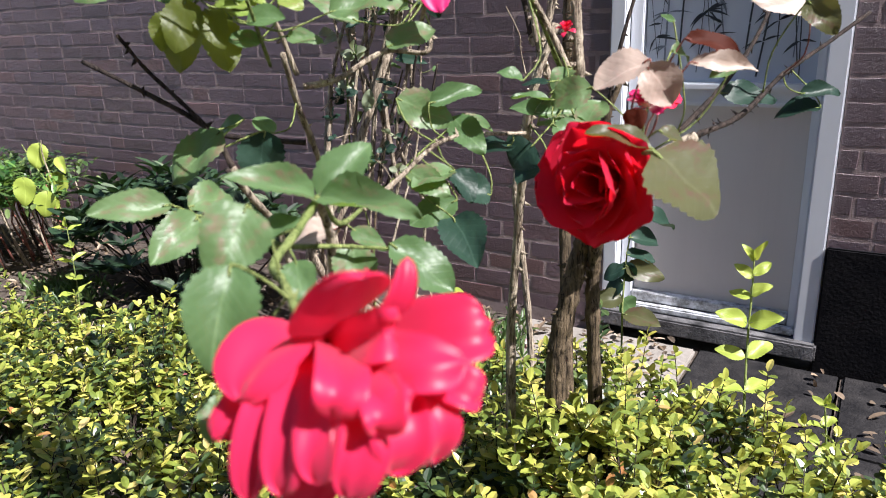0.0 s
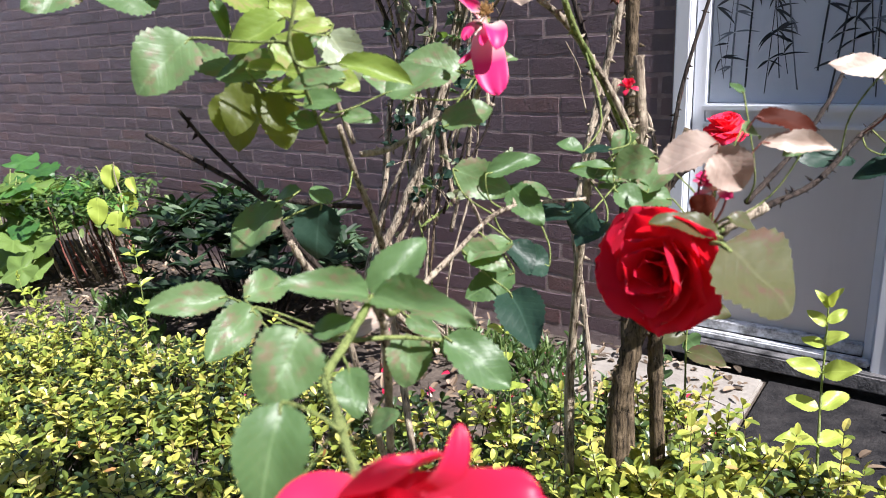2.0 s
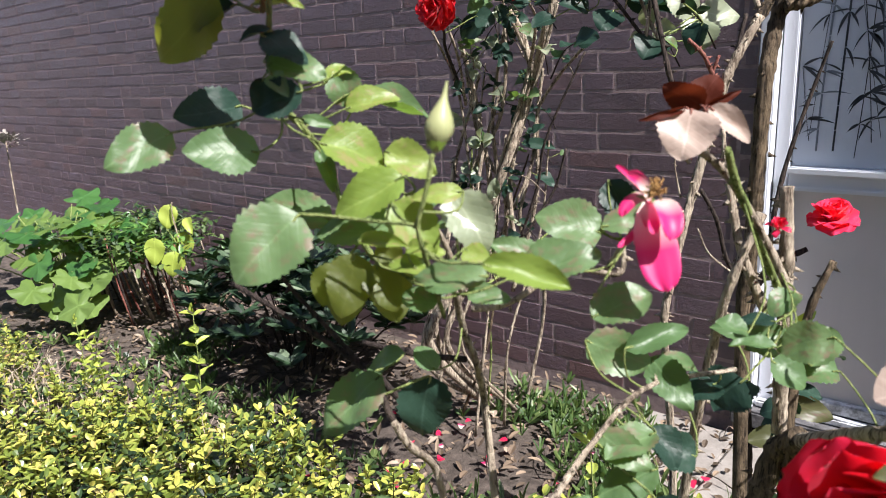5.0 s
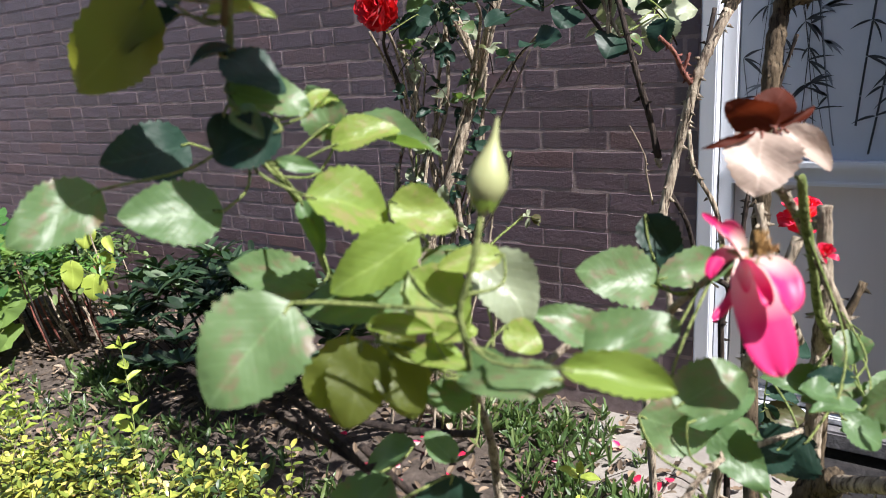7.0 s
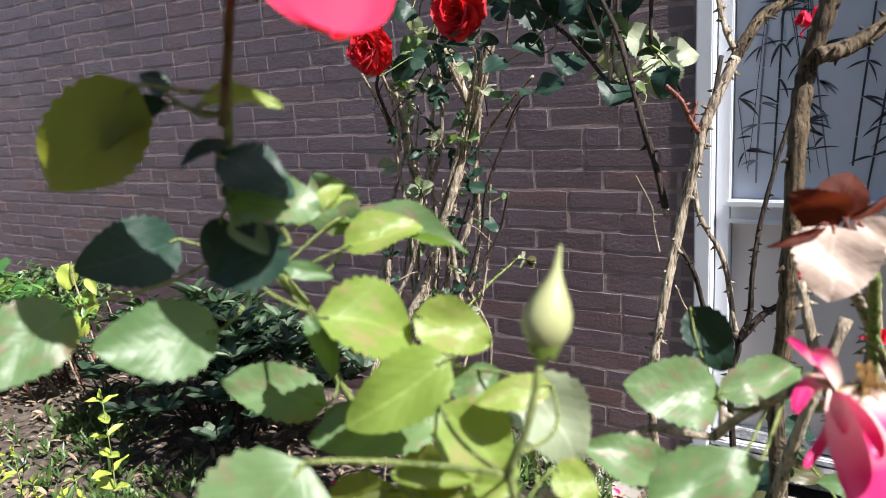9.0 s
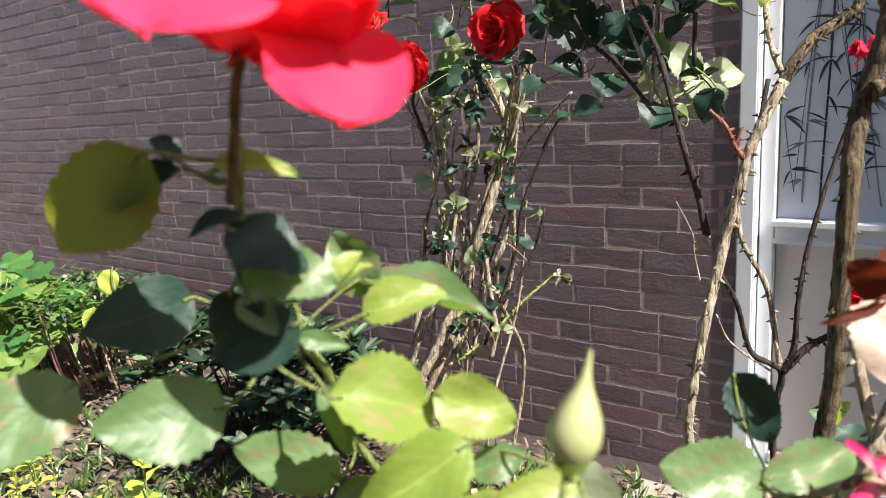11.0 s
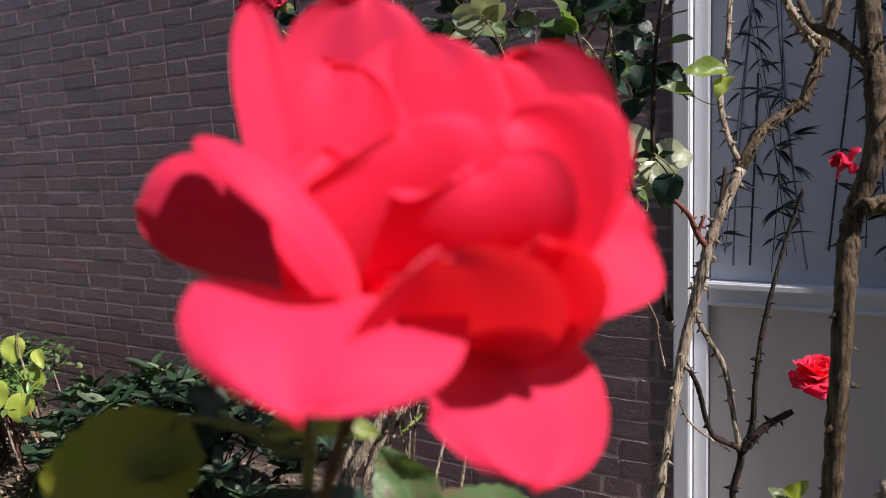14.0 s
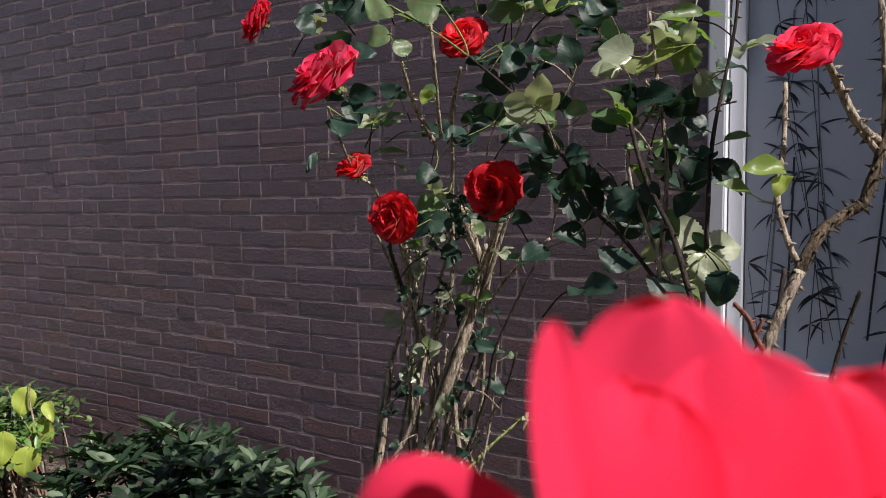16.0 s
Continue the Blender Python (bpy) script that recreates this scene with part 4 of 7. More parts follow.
leaf(bud_bush, LIME_LEAF, (0.387, -1.795, 1.039), (0.368, -1.816, 1.038), (0.49, -0.67, 0.55), 0.0124)
leaf(bud_bush, SAGE_LIT_LEAF, (0.370, -1.785, 1.035), (0.392, -1.782, 1.002), (0.45, -0.68, 0.58), 0.0303)
leaf(bud_bush, LIME_LEAF, (0.357, -1.813, 1.003), (0.373, -1.796, 1.003), (0.34, -0.31, 0.89), 0.0157)
leaf(bud_bush, ROSE_LEAF, (0.426, -1.707, 1.002), (0.393, -1.731, 1.015), (0.34, -0.75, 0.56), 0.0317)
leaf(bud_bush, SHADED_LEAF, (0.398, -1.647, 1.025), (0.417, -1.645, 0.991), (0.27, -0.85, 0.45), 0.0251)
leaf(bud_bush, ROSE_LEAF, (0.425, -1.708, 1.006), (0.455, -1.675, 1.012), (0.26, -0.79, 0.55), 0.0197)
leaf(bud_bush, ROSE_LEAF, (0.417, -1.752, 0.988), (0.391, -1.776, 1.007), (0.37, -0.69, 0.62), 0.0205)
leaf(bud_bush, ROSE_LEAF, (0.418, -1.785, 0.994), (0.450, -1.755, 1.004), (0.30, -0.71, 0.64), 0.0278)
leaf(bud_bush, ROSE_LEAF, (0.431, -1.833, 1.007), (0.396, -1.849, 1.006), (0.48, -0.64, 0.60), 0.0154)
leaf(bud_bush, LIME_LEAF, (0.387, -1.796, 1.007), (0.403, -1.793, 0.998), (0.41, -0.66, 0.63), 0.0157)
leaf(bud_bush, LIME_LEAF, (0.434, -1.843, 1.016), (0.467, -1.816, 1.003), (0.37, -0.70, 0.60), 0.0158)
leaf(bud_bush, ROSE_LEAF, (0.452, -1.769, 0.971), (0.474, -1.743, 0.982), (0.26, -0.53, 0.81), 0.0283)
leaf(bud_bush, LIME_LEAF, (0.361, -1.822, 0.998), (0.372, -1.807, 0.996), (0.65, -0.34, 0.68), 0.0124)
leaf(bud_bush, LIME_LEAF, (0.296, -1.795, 1.083), (0.319, -1.771, 1.091), (0.38, -0.60, 0.70), 0.0194)
leaf(bud_bush, ROSE_LEAF, (0.281, -1.818, 1.079), (0.296, -1.803, 1.073), (0.70, -0.58, 0.41), 0.0078)
leaf(bud_bush, ROSE_LEAF, (0.284, -1.842, 1.112), (0.310, -1.820, 1.104), (0.61, -0.52, 0.59), 0.0247)
leaf(bud_bush, LIME_LEAF, (0.300, -1.813, 1.099), (0.302, -1.798, 1.110), (0.17, -0.58, 0.80), 0.0107)
leaf(bud_bush, LIME_LEAF, (0.303, -1.811, 1.102), (0.306, -1.797, 1.106), (0.43, -0.38, 0.82), 0.0050)
leaf(bud_bush, SHADED_LEAF, (0.289, -1.847, 1.127), (0.309, -1.831, 1.112), (0.68, -0.21, 0.70), 0.0241)
leaf(bud_bush, SHADED_LEAF, (0.312, -1.840, 1.096), (0.292, -1.860, 1.087), (0.75, -0.54, 0.38), 0.0231)
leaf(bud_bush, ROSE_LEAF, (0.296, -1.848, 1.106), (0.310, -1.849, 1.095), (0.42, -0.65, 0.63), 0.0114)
leaf(bud_bush, SHADED_LEAF, (0.216, -1.813, 1.086), (0.211, -1.859, 1.084), (0.82, -0.45, 0.36), 0.0312)
leaf(bud_bush, SHADED_LEAF, (0.281, -1.842, 1.104), (0.280, -1.848, 1.085), (0.77, -0.52, 0.36), 0.0125)
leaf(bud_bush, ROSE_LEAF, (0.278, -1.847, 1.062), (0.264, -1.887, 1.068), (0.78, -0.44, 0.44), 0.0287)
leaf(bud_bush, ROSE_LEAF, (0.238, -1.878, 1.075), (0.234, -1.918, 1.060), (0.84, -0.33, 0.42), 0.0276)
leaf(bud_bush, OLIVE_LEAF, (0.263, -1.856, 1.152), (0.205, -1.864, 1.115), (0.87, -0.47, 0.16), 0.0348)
leaf(bud_bush, SHADED_LEAF, (0.263, -1.843, 1.145), (0.236, -1.854, 1.131), (0.04, -0.83, 0.55), 0.0155)
leaf(bud_bush, SHADED_LEAF, (0.262, -1.843, 1.148), (0.256, -1.848, 1.157), (0.84, -0.23, 0.49), 0.0095)
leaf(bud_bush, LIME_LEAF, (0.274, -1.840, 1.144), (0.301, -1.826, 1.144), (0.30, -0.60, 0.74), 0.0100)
leaf(bud_bush, SHADED_LEAF, (0.291, -1.841, 1.129), (0.276, -1.854, 1.125), (0.24, -0.57, 0.78), 0.0086)
leaf(bud_bush, ROSE_LEAF, (0.303, -1.797, 1.013), (0.283, -1.811, 0.999), (0.15, -0.80, 0.58), 0.0173)
leaf(bud_bush, ROSE_LEAF, (0.367, -1.779, 1.015), (0.352, -1.781, 1.014), (-0.02, -0.33, 0.94), 0.0121)
leaf(bud_bush, OLIVE_LEAF, (0.326, -1.797, 1.004), (0.332, -1.797, 0.982), (0.68, -0.71, 0.19), 0.0183)
leaf(bud_bush, ROSE_LEAF, (0.376, -1.808, 0.976), (0.359, -1.821, 0.980), (0.53, -0.46, 0.71), 0.0172)
leaf(bud_bush, ROSE_LEAF, (0.280, -1.772, 1.084), (0.267, -1.778, 1.111), (0.53, -0.84, 0.03), 0.0233)
leaf(bud_bush, ROSE_LEAF, (0.278, -1.776, 1.091), (0.331, -1.754, 1.079), (0.33, -0.32, 0.89), 0.0191)
leaf(bud_bush, SHADED_LEAF, (0.342, -1.780, 0.912), (0.335, -1.784, 0.867), (0.64, -0.77, -0.02), 0.0366)
leaf(bud_bush, ROSE_LEAF, (0.317, -1.799, 0.914), (0.293, -1.833, 0.879), (0.26, -0.78, 0.58), 0.0344)
leaf(bud_bush, ROSE_LEAF, (0.314, -1.773, 0.919), (0.285, -1.784, 0.896), (-0.33, -0.62, 0.71), 0.0239)
leaf(bud_bush, ROSE_LEAF, (0.332, -1.762, 0.907), (0.313, -1.760, 0.920), (0.50, -0.22, 0.83), 0.0183)
leaf(bud_bush, ROSE_LEAF, (0.339, -1.789, 1.025), (0.355, -1.775, 1.032), (0.53, -0.65, 0.54), 0.0143)
leaf(bud_bush, OLIVE_LEAF, (0.339, -1.834, 1.006), (0.340, -1.850, 0.973), (0.60, -0.62, 0.50), 0.0280)
leaf(bud_bush, OLIVE_LEAF, (0.346, -1.826, 0.999), (0.363, -1.828, 0.975), (0.55, -0.66, 0.51), 0.0216)
leaf(bud_bush, OLIVE_LEAF, (0.324, -1.834, 0.998), (0.319, -1.845, 0.974), (0.63, -0.60, 0.49), 0.0215)
leaf(bud_bush, LIME_LEAF, (0.343, -1.835, 1.014), (0.370, -1.825, 1.013), (0.59, -0.55, 0.59), 0.0099)
leaf(bud_bush, LIME_LEAF, (0.359, -1.828, 1.003), (0.386, -1.824, 0.999), (0.55, -0.56, 0.63), 0.0105)
leaf(bud_bush, ROSE_LEAF, (0.374, -1.817, 0.990), (0.398, -1.806, 0.992), (0.50, -0.58, 0.64), 0.0190)
leaf(bud_bush, ROSE_LEAF, (0.385, -1.793, 0.980), (0.407, -1.780, 0.977), (0.46, -0.60, 0.65), 0.0138)
leaf(bud_bush, LIME_LEAF, (0.370, -1.825, 1.011), (0.386, -1.821, 1.012), (0.54, -0.58, 0.61), 0.0097)
bud(bud_bush, (0.404, -1.838, 1.0657), (0.408, -1.831, 1.0990), 0.0071)

# rose bush by the path with the crimson bloom and blush young leaves
crimson_bush = rose_plant("rose_bush", (0.47, -1.44, 0.0), "old rose bush with a crimson bloom and blush young leaves", "rose bush")
cane(crimson_bush, OLD_CANE, [(0.420, -1.400, 0.000), (0.446, -1.457, 0.601), (0.460, -1.453, 0.688), (0.473, -1.447, 0.748), (0.494, -1.462, 0.774)], 0.0130, 0.0100, 16)
cane(crimson_bush, OLD_CANE, [(0.500, -1.380, 0.000), (0.486, -1.444, 0.634), (0.482, -1.441, 0.715), (0.494, -1.462, 0.774)], 0.0080, 0.0080, 8)
cane(crimson_bush, WOOD_CANE, [(0.495, -1.463, 0.771), (0.546, -1.534, 0.825), (0.590, -1.610, 0.878), (0.615, -1.589, 0.894)], 0.0070, 0.0040, 6)
cane(crimson_bush, DARK_CANE, [(0.615, -1.589, 0.894), (0.639, -1.545, 0.905), (0.659, -1.472, 0.933), (0.685, -1.398, 0.956), (0.714, -1.345, 0.982)], 0.0025, 0.0018, 14)
cane(crimson_bush, DARK_CANE, [(0.600, -1.585, 0.895), (0.617, -1.527, 0.923), (0.631, -1.469, 0.957), (0.638, -1.413, 0.995)], 0.0024, 0.0018, 8)
cane(crimson_bush, GREEN_CANE, [(0.590, -1.610, 0.878), (0.600, -1.673, 0.893), (0.599, -1.692, 0.892)], 0.0024, 0.0020, 0)
cane(crimson_bush, WOOD_CANE, [(0.360, -1.400, 0.000), (0.389, -1.461, 0.620), (0.405, -1.476, 0.754), (0.426, -1.500, 0.855), (0.442, -1.515, 0.919), (0.461, -1.505, 0.982)], 0.0060, 0.0040, 14)
cane(crimson_bush, WOOD_CANE, [(0.474, -1.451, 0.769), (0.475, -1.467, 0.858), (0.478, -1.487, 0.934), (0.474, -1.489, 1.002)], 0.0070, 0.0050, 16)
cane(crimson_bush, WOOD_CANE, [(0.463, -1.486, 0.895), (0.445, -1.502, 0.951), (0.433, -1.502, 1.004)], 0.0045, 0.0030, 10)
cane(crimson_bush, GREEN_CANE, [(0.484, -1.479, 0.897), (0.479, -1.525, 0.935), (0.479, -1.577, 0.983), (0.479, -1.630, 1.027), (0.479, -1.649, 1.050)], 0.0034, 0.0024, 14)
cane(crimson_bush, OLD_CANE, [(0.470, -1.420, 0.000), (0.398, -1.328, 0.836), (0.404, -1.333, 0.908), (0.407, -1.340, 1.008), (0.409, -1.341, 1.082), (0.412, -1.327, 1.138), (0.427, -1.324, 1.197), (0.425, -1.317, 1.241), (0.420, -1.306, 1.286), (0.417, -1.294, 1.331)], 0.0080, 0.0078, 8)
cane(crimson_bush, OLD_CANE, [(0.420, -1.336, 1.150), (0.440, -1.324, 1.155), (0.463, -1.309, 1.169), (0.494, -1.274, 1.198)], 0.0075, 0.0055, 5)
cane(crimson_bush, OLD_CANE, [(0.421, -1.316, 1.259), (0.397, -1.302, 1.284), (0.379, -1.287, 1.297), (0.368, -1.266, 1.320)], 0.0040, 0.0030, 6)
cane(crimson_bush, OLD_CANE, [(0.429, -1.324, 1.188), (0.441, -1.321, 1.235), (0.451, -1.308, 1.273)], 0.0050, 0.0030, 6)
cane(crimson_bush, WOOD_CANE, [(0.500, -1.563, 0.939), (0.484, -1.585, 0.986), (0.472, -1.630, 1.032), (0.467, -1.665, 1.051)], 0.0032, 0.0024, 10)
cane(crimson_bush, OLD_CANE, [(0.475, -1.428, 0.732), (0.477, -1.422, 0.826), (0.486, -1.421, 0.888), (0.498, -1.413, 0.926)], 0.0060, 0.0030, 10)
leaf(crimson_bush, BLUSH_LEAF, (0.612, -1.713, 0.959), (0.581, -1.727, 0.943), (-0.11, -0.63, 0.77), 0.0326)
leaf(crimson_bush, BLUSH_LEAF, (0.610, -1.715, 0.956), (0.626, -1.708, 0.931), (0.45, -0.89, 0.04), 0.0279)
leaf(crimson_bush, RUST_LEAF, (0.623, -1.676, 0.970), (0.655, -1.653, 0.961), (0.54, -0.48, 0.69), 0.0179)
leaf(crimson_bush, BLUSH_LEAF, (0.628, -1.679, 0.955), (0.668, -1.656, 0.951), (0.46, -0.71, 0.54), 0.0138)
leaf(crimson_bush, PALE_LEAF, (0.621, -1.727, 0.906), (0.590, -1.759, 0.921), (0.55, -0.15, 0.82), 0.0210)
leaf(crimson_bush, PALE_LEAF, (0.622, -1.722, 0.917), (0.640, -1.711, 0.904), (0.62, -0.10, 0.78), 0.0171)
leaf(crimson_bush, PALE_LEAF, (0.627, -1.748, 0.908), (0.666, -1.745, 0.874), (0.64, -0.30, 0.71), 0.0725)
leaf(crimson_bush, ROSE_LEAF, (0.544, -1.629, 0.934), (0.513, -1.638, 0.922), (0.14, -0.93, 0.33), 0.0263)
leaf(crimson_bush, ROSE_LEAF, (0.515, -1.641, 0.925), (0.492, -1.664, 0.930), (0.29, -0.08, 0.95), 0.0129)
leaf(crimson_bush, SHADED_LEAF, (0.616, -1.509, 0.920), (0.658, -1.470, 0.912), (0.59, -0.51, 0.62), 0.0249)
leaf(crimson_bush, SHADED_LEAF, (0.691, -1.463, 0.905), (0.655, -1.469, 0.899), (-0.07, -0.45, 0.89), 0.0282)
leaf(crimson_bush, SHADED_LEAF, (0.674, -1.470, 0.917), (0.706, -1.446, 0.917), (0.48, -0.64, 0.60), 0.0162)
leaf(crimson_bush, BLUSH_LEAF, (0.678, -1.504, 0.987), (0.642, -1.540, 0.995), (0.67, -0.56, 0.48), 0.0208)
leaf(crimson_bush, PALE_LEAF, (0.679, -1.540, 0.992), (0.702, -1.548, 0.969), (0.03, -0.93, 0.35), 0.0253)
leaf(crimson_bush, ROSE_LEAF, (0.602, -1.623, 0.980), (0.590, -1.613, 0.987), (0.19, -0.40, 0.90), 0.0072)
leaf(crimson_bush, ROSE_LEAF, (0.617, -1.683, 0.963), (0.625, -1.664, 0.957), (0.73, -0.10, 0.67), 0.0122)
leaf(crimson_bush, SHADED_LEAF, (0.487, -1.612, 0.884), (0.470, -1.621, 0.865), (0.08, -0.93, 0.37), 0.0379)
leaf(crimson_bush, RUST_LEAF, (0.601, -1.723, 0.919), (0.614, -1.722, 0.928), (0.00, -0.99, 0.11), 0.0159)
leaf(crimson_bush, ROSE_LEAF, (0.648, -1.640, 0.951), (0.639, -1.661, 0.946), (0.59, -0.42, 0.69), 0.0127)
leaf(crimson_bush, BLUSH_LEAF, (0.463, -1.668, 1.075), (0.465, -1.686, 1.047), (0.33, -0.78, 0.53), 0.0375)
leaf(crimson_bush, BLUSH_LEAF, (0.471, -1.662, 1.076), (0.495, -1.654, 1.056), (0.57, -0.73, 0.39), 0.0158)
leaf(crimson_bush, RUST_LEAF, (0.467, -1.659, 1.076), (0.447, -1.674, 1.088), (0.02, -0.98, -0.18), 0.0231)
leaf(crimson_bush, RUST_LEAF, (0.461, -1.654, 1.076), (0.468, -1.641, 1.095), (-0.01, -0.98, -0.19), 0.0226)
leaf(crimson_bush, RUST_LEAF, (0.460, -1.668, 1.076), (0.442, -1.695, 1.070), (0.06, -0.99, -0.11), 0.0046)
leaf(crimson_bush, RUST_LEAF, (0.467, -1.657, 1.076), (0.484, -1.641, 1.085), (-0.01, -0.99, -0.14), 0.0050)
leaf(crimson_bush, SHADED_LEAF, (0.510, -1.631, 0.938), (0.486, -1.634, 0.937), (-0.01, -0.25, 0.97), 0.0162)
leaf(crimson_bush, ROSE_LEAF, (0.505, -1.670, 0.942), (0.489, -1.681, 0.949), (0.50, -0.19, 0.85), 0.0179)
leaf(crimson_bush, ROSE_LEAF, (0.508, -1.581, 0.945), (0.499, -1.602, 0.932), (0.06, -0.54, 0.84), 0.0217)
leaf(crimson_bush, ROSE_LEAF, (0.480, -1.595, 0.909), (0.514, -1.568, 0.904), (0.55, -0.57, 0.61), 0.0199)
leaf(crimson_bush, ROSE_LEAF, (0.479, -1.587, 0.897), (0.503, -1.568, 0.890), (0.30, -0.02, 0.95), 0.0203)
leaf(crimson_bush, ROSE_LEAF, (0.503, -1.607, 0.901), (0.526, -1.602, 0.886), (0.55, -0.50, 0.67), 0.0265)
leaf(crimson_bush, ROSE_LEAF, (0.512, -1.586, 0.908), (0.530, -1.567, 0.896), (0.55, 0.01, 0.84), 0.0233)
leaf(crimson_bush, ROSE_LEAF, (0.498, -1.576, 0.903), (0.459, -1.598, 0.916), (0.50, -0.47, 0.73), 0.0230)
leaf(crimson_bush, ROSE_LEAF, (0.525, -1.595, 0.898), (0.528, -1.563, 0.918), (0.09, -0.53, 0.84), 0.0298)
leaf(crimson_bush, ROSE_LEAF, (0.539, -1.572, 0.889), (0.506, -1.601, 0.892), (0.50, -0.50, 0.71), 0.0253)
leaf(crimson_bush, SHADED_LEAF, (0.475, -1.557, 0.860), (0.460, -1.590, 0.847), (-0.07, -0.34, 0.94), 0.0392)

# climbing rose in front of the door
door_climber = rose_plant("climbing_rose", (0.25, -1.0, 0.0), "tall climbing rose with thorny grey canes beside the door", "climbing rose")
cane(door_climber, WOOD_CANE, [(0.200, -0.980, 0.000), (0.200, -1.000, 0.400), (0.197, -1.055, 0.692), (0.201, -1.052, 0.750), (0.212, -1.035, 0.843), (0.228, -1.013, 0.949), (0.246, -1.007, 1.032), (0.258, -0.999, 1.083), (0.285, -0.963, 1.160)], 0.0066, 0.0072, 40)
cane(door_climber, OLD_CANE, [(0.282, -0.966, 1.154), (0.308, -0.923, 1.209), (0.334, -0.887, 1.231), (0.354, -0.878, 1.247), (0.375, -0.856, 1.324)], 0.0080, 0.0065, 20)
cane(door_climber, OLD_CANE, [(0.354, -0.878, 1.247), (0.375, -0.856, 1.324), (0.390, -0.837, 1.391), (0.376, -0.821, 1.483)], 0.0070, 0.0050, 16)
cane(door_climber, WOOD_CANE, [(0.366, -0.862, 1.313), (0.333, -0.886, 1.365), (0.307, -0.902, 1.434), (0.296, -0.903, 1.479)], 0.0045, 0.0030, 16)
cane(door_climber, WOOD_CANE, [(0.286, -0.961, 1.163), (0.268, -0.953, 1.204), (0.254, -0.926, 1.257), (0.257, -0.885, 1.318), (0.253, -0.829, 1.415)], 0.0042, 0.0035, 18)
cane(door_climber, RED_CANE, [(0.250, -1.003, 1.062), (0.242, -1.024, 1.082), (0.236, -1.046, 1.109), (0.225, -1.075, 1.130)], 0.0042, 0.0026, 12)
cane(door_climber, RED_CANE, [(0.242, -1.024, 1.082), (0.251, -1.024, 1.107)], 0.0030, 0.0020, 4)
cane(door_climber, DARK_CANE, [(0.260, -0.998, 1.083), (0.264, -0.989, 1.111), (0.269, -0.973, 1.164)], 0.0040, 0.0030, 2)
cane(door_climber, DARK_CANE, [(0.290, -0.840, 0.000), (0.285, -0.850, 0.350), (0.268, -0.863, 0.652), (0.278, -0.864, 0.724), (0.242, -0.894, 0.759), (0.225, -0.925, 0.845), (0.207, -0.952, 0.897)], 0.0065, 0.0030, 18)
cane(door_climber, WOOD_CANE, [(0.278, -0.864, 0.724), (0.270, -0.861, 0.762), (0.251, -0.854, 0.855), (0.217, -0.864, 0.924), (0.206, -0.858, 0.984)], 0.0048, 0.0035, 22)
cane(door_climber, DARK_CANE, [(0.280, -0.863, 0.726), (0.293, -0.857, 0.765), (0.297, -0.865, 0.829), (0.304, -0.856, 0.905), (0.317, -0.842, 0.979), (0.335, -0.824, 1.059), (0.353, -0.822, 1.122)], 0.0048, 0.0026, 22)
cane(door_climber, DARK_CANE, [(0.280, -0.863, 0.726), (0.312, -0.855, 0.767), (0.347, -0.838, 0.790)], 0.0070, 0.0045, 8)
cane(door_climber, WOOD_CANE, [(0.264, -0.873, 0.727), (0.216, -0.921, 0.782), (0.199, -0.935, 0.827)], 0.0018, 0.0012, 4)
cane(door_climber, DARK_CANE, [(0.203, -1.003, 0.960), (0.191, -1.011, 1.023), (0.175, -1.021, 1.085), (0.161, -1.019, 1.137), (0.138, -1.008, 1.205), (0.098, -0.995, 1.283), (0.065, -0.972, 1.380)], 0.0052, 0.0030, 20)
cane(door_climber, WOOD_CANE, [(0.200, -1.005, 0.960), (0.207, -1.004, 0.945)], 0.0040, 0.0030, 2)
cane(door_climber, WOOD_CANE, [(0.201, -1.020, 0.893), (0.193, -1.027, 0.941), (0.190, -1.024, 0.964), (0.172, -1.039, 1.011)], 0.0016, 0.0010, 3)
cane(door_climber, DARK_CANE, [(0.118, -0.954, 1.121), (0.062, -0.980, 1.201), (0.020, -0.978, 1.240), (-0.043, -0.971, 1.340), (-0.115, -0.971, 1.420), (-0.178, -0.980, 1.475)], 0.0032, 0.0022, 14)
cane(door_climber, WOOD_CANE, [(0.125, -0.949, 1.137), (0.103, -0.957, 1.184), (0.066, -0.968, 1.311), (0.098, -0.942, 1.389), (0.083, -0.948, 1.421)], 0.0030, 0.0022, 10)
cane(door_climber, WOOD_CANE, [(0.108, -0.959, 1.137), (0.114, -0.941, 1.295), (0.101, -0.939, 1.405), (0.087, -0.937, 1.516)], 0.0034, 0.0022, 14)
cane(door_climber, DARK_CANE, [(0.174, -0.974, 1.187), (0.181, -0.980, 1.328), (0.203, -0.967, 1.465), (0.208, -0.958, 1.538)], 0.0030, 0.0020, 8)
cane(door_climber, WOOD_CANE, [(0.377, -0.843, 1.319), (0.345, -0.882, 1.348), (0.315, -0.906, 1.413), (0.293, -0.938, 1.459)], 0.0062, 0.0040, 18)
cane(door_climber, WOOD_CANE, [(0.377, -0.844, 1.304), (0.374, -0.835, 1.424), (0.366, -0.832, 1.514)], 0.0060, 0.0040, 14)
leaf(door_climber, SAGE_LIT_LEAF, (0.140, -0.829, 1.177), (0.100, -0.873, 1.226), (0.45, -0.83, 0.33), 0.0535)
leaf(door_climber, SAGE_LIT_LEAF, (0.142, -0.827, 1.179), (0.194, -0.765, 1.173), (0.41, -0.84, 0.35), 0.0510)
leaf(door_climber, SAGE_LIT_LEAF, (0.150, -0.836, 1.169), (0.149, -0.863, 1.115), (0.43, -0.83, 0.37), 0.0671)
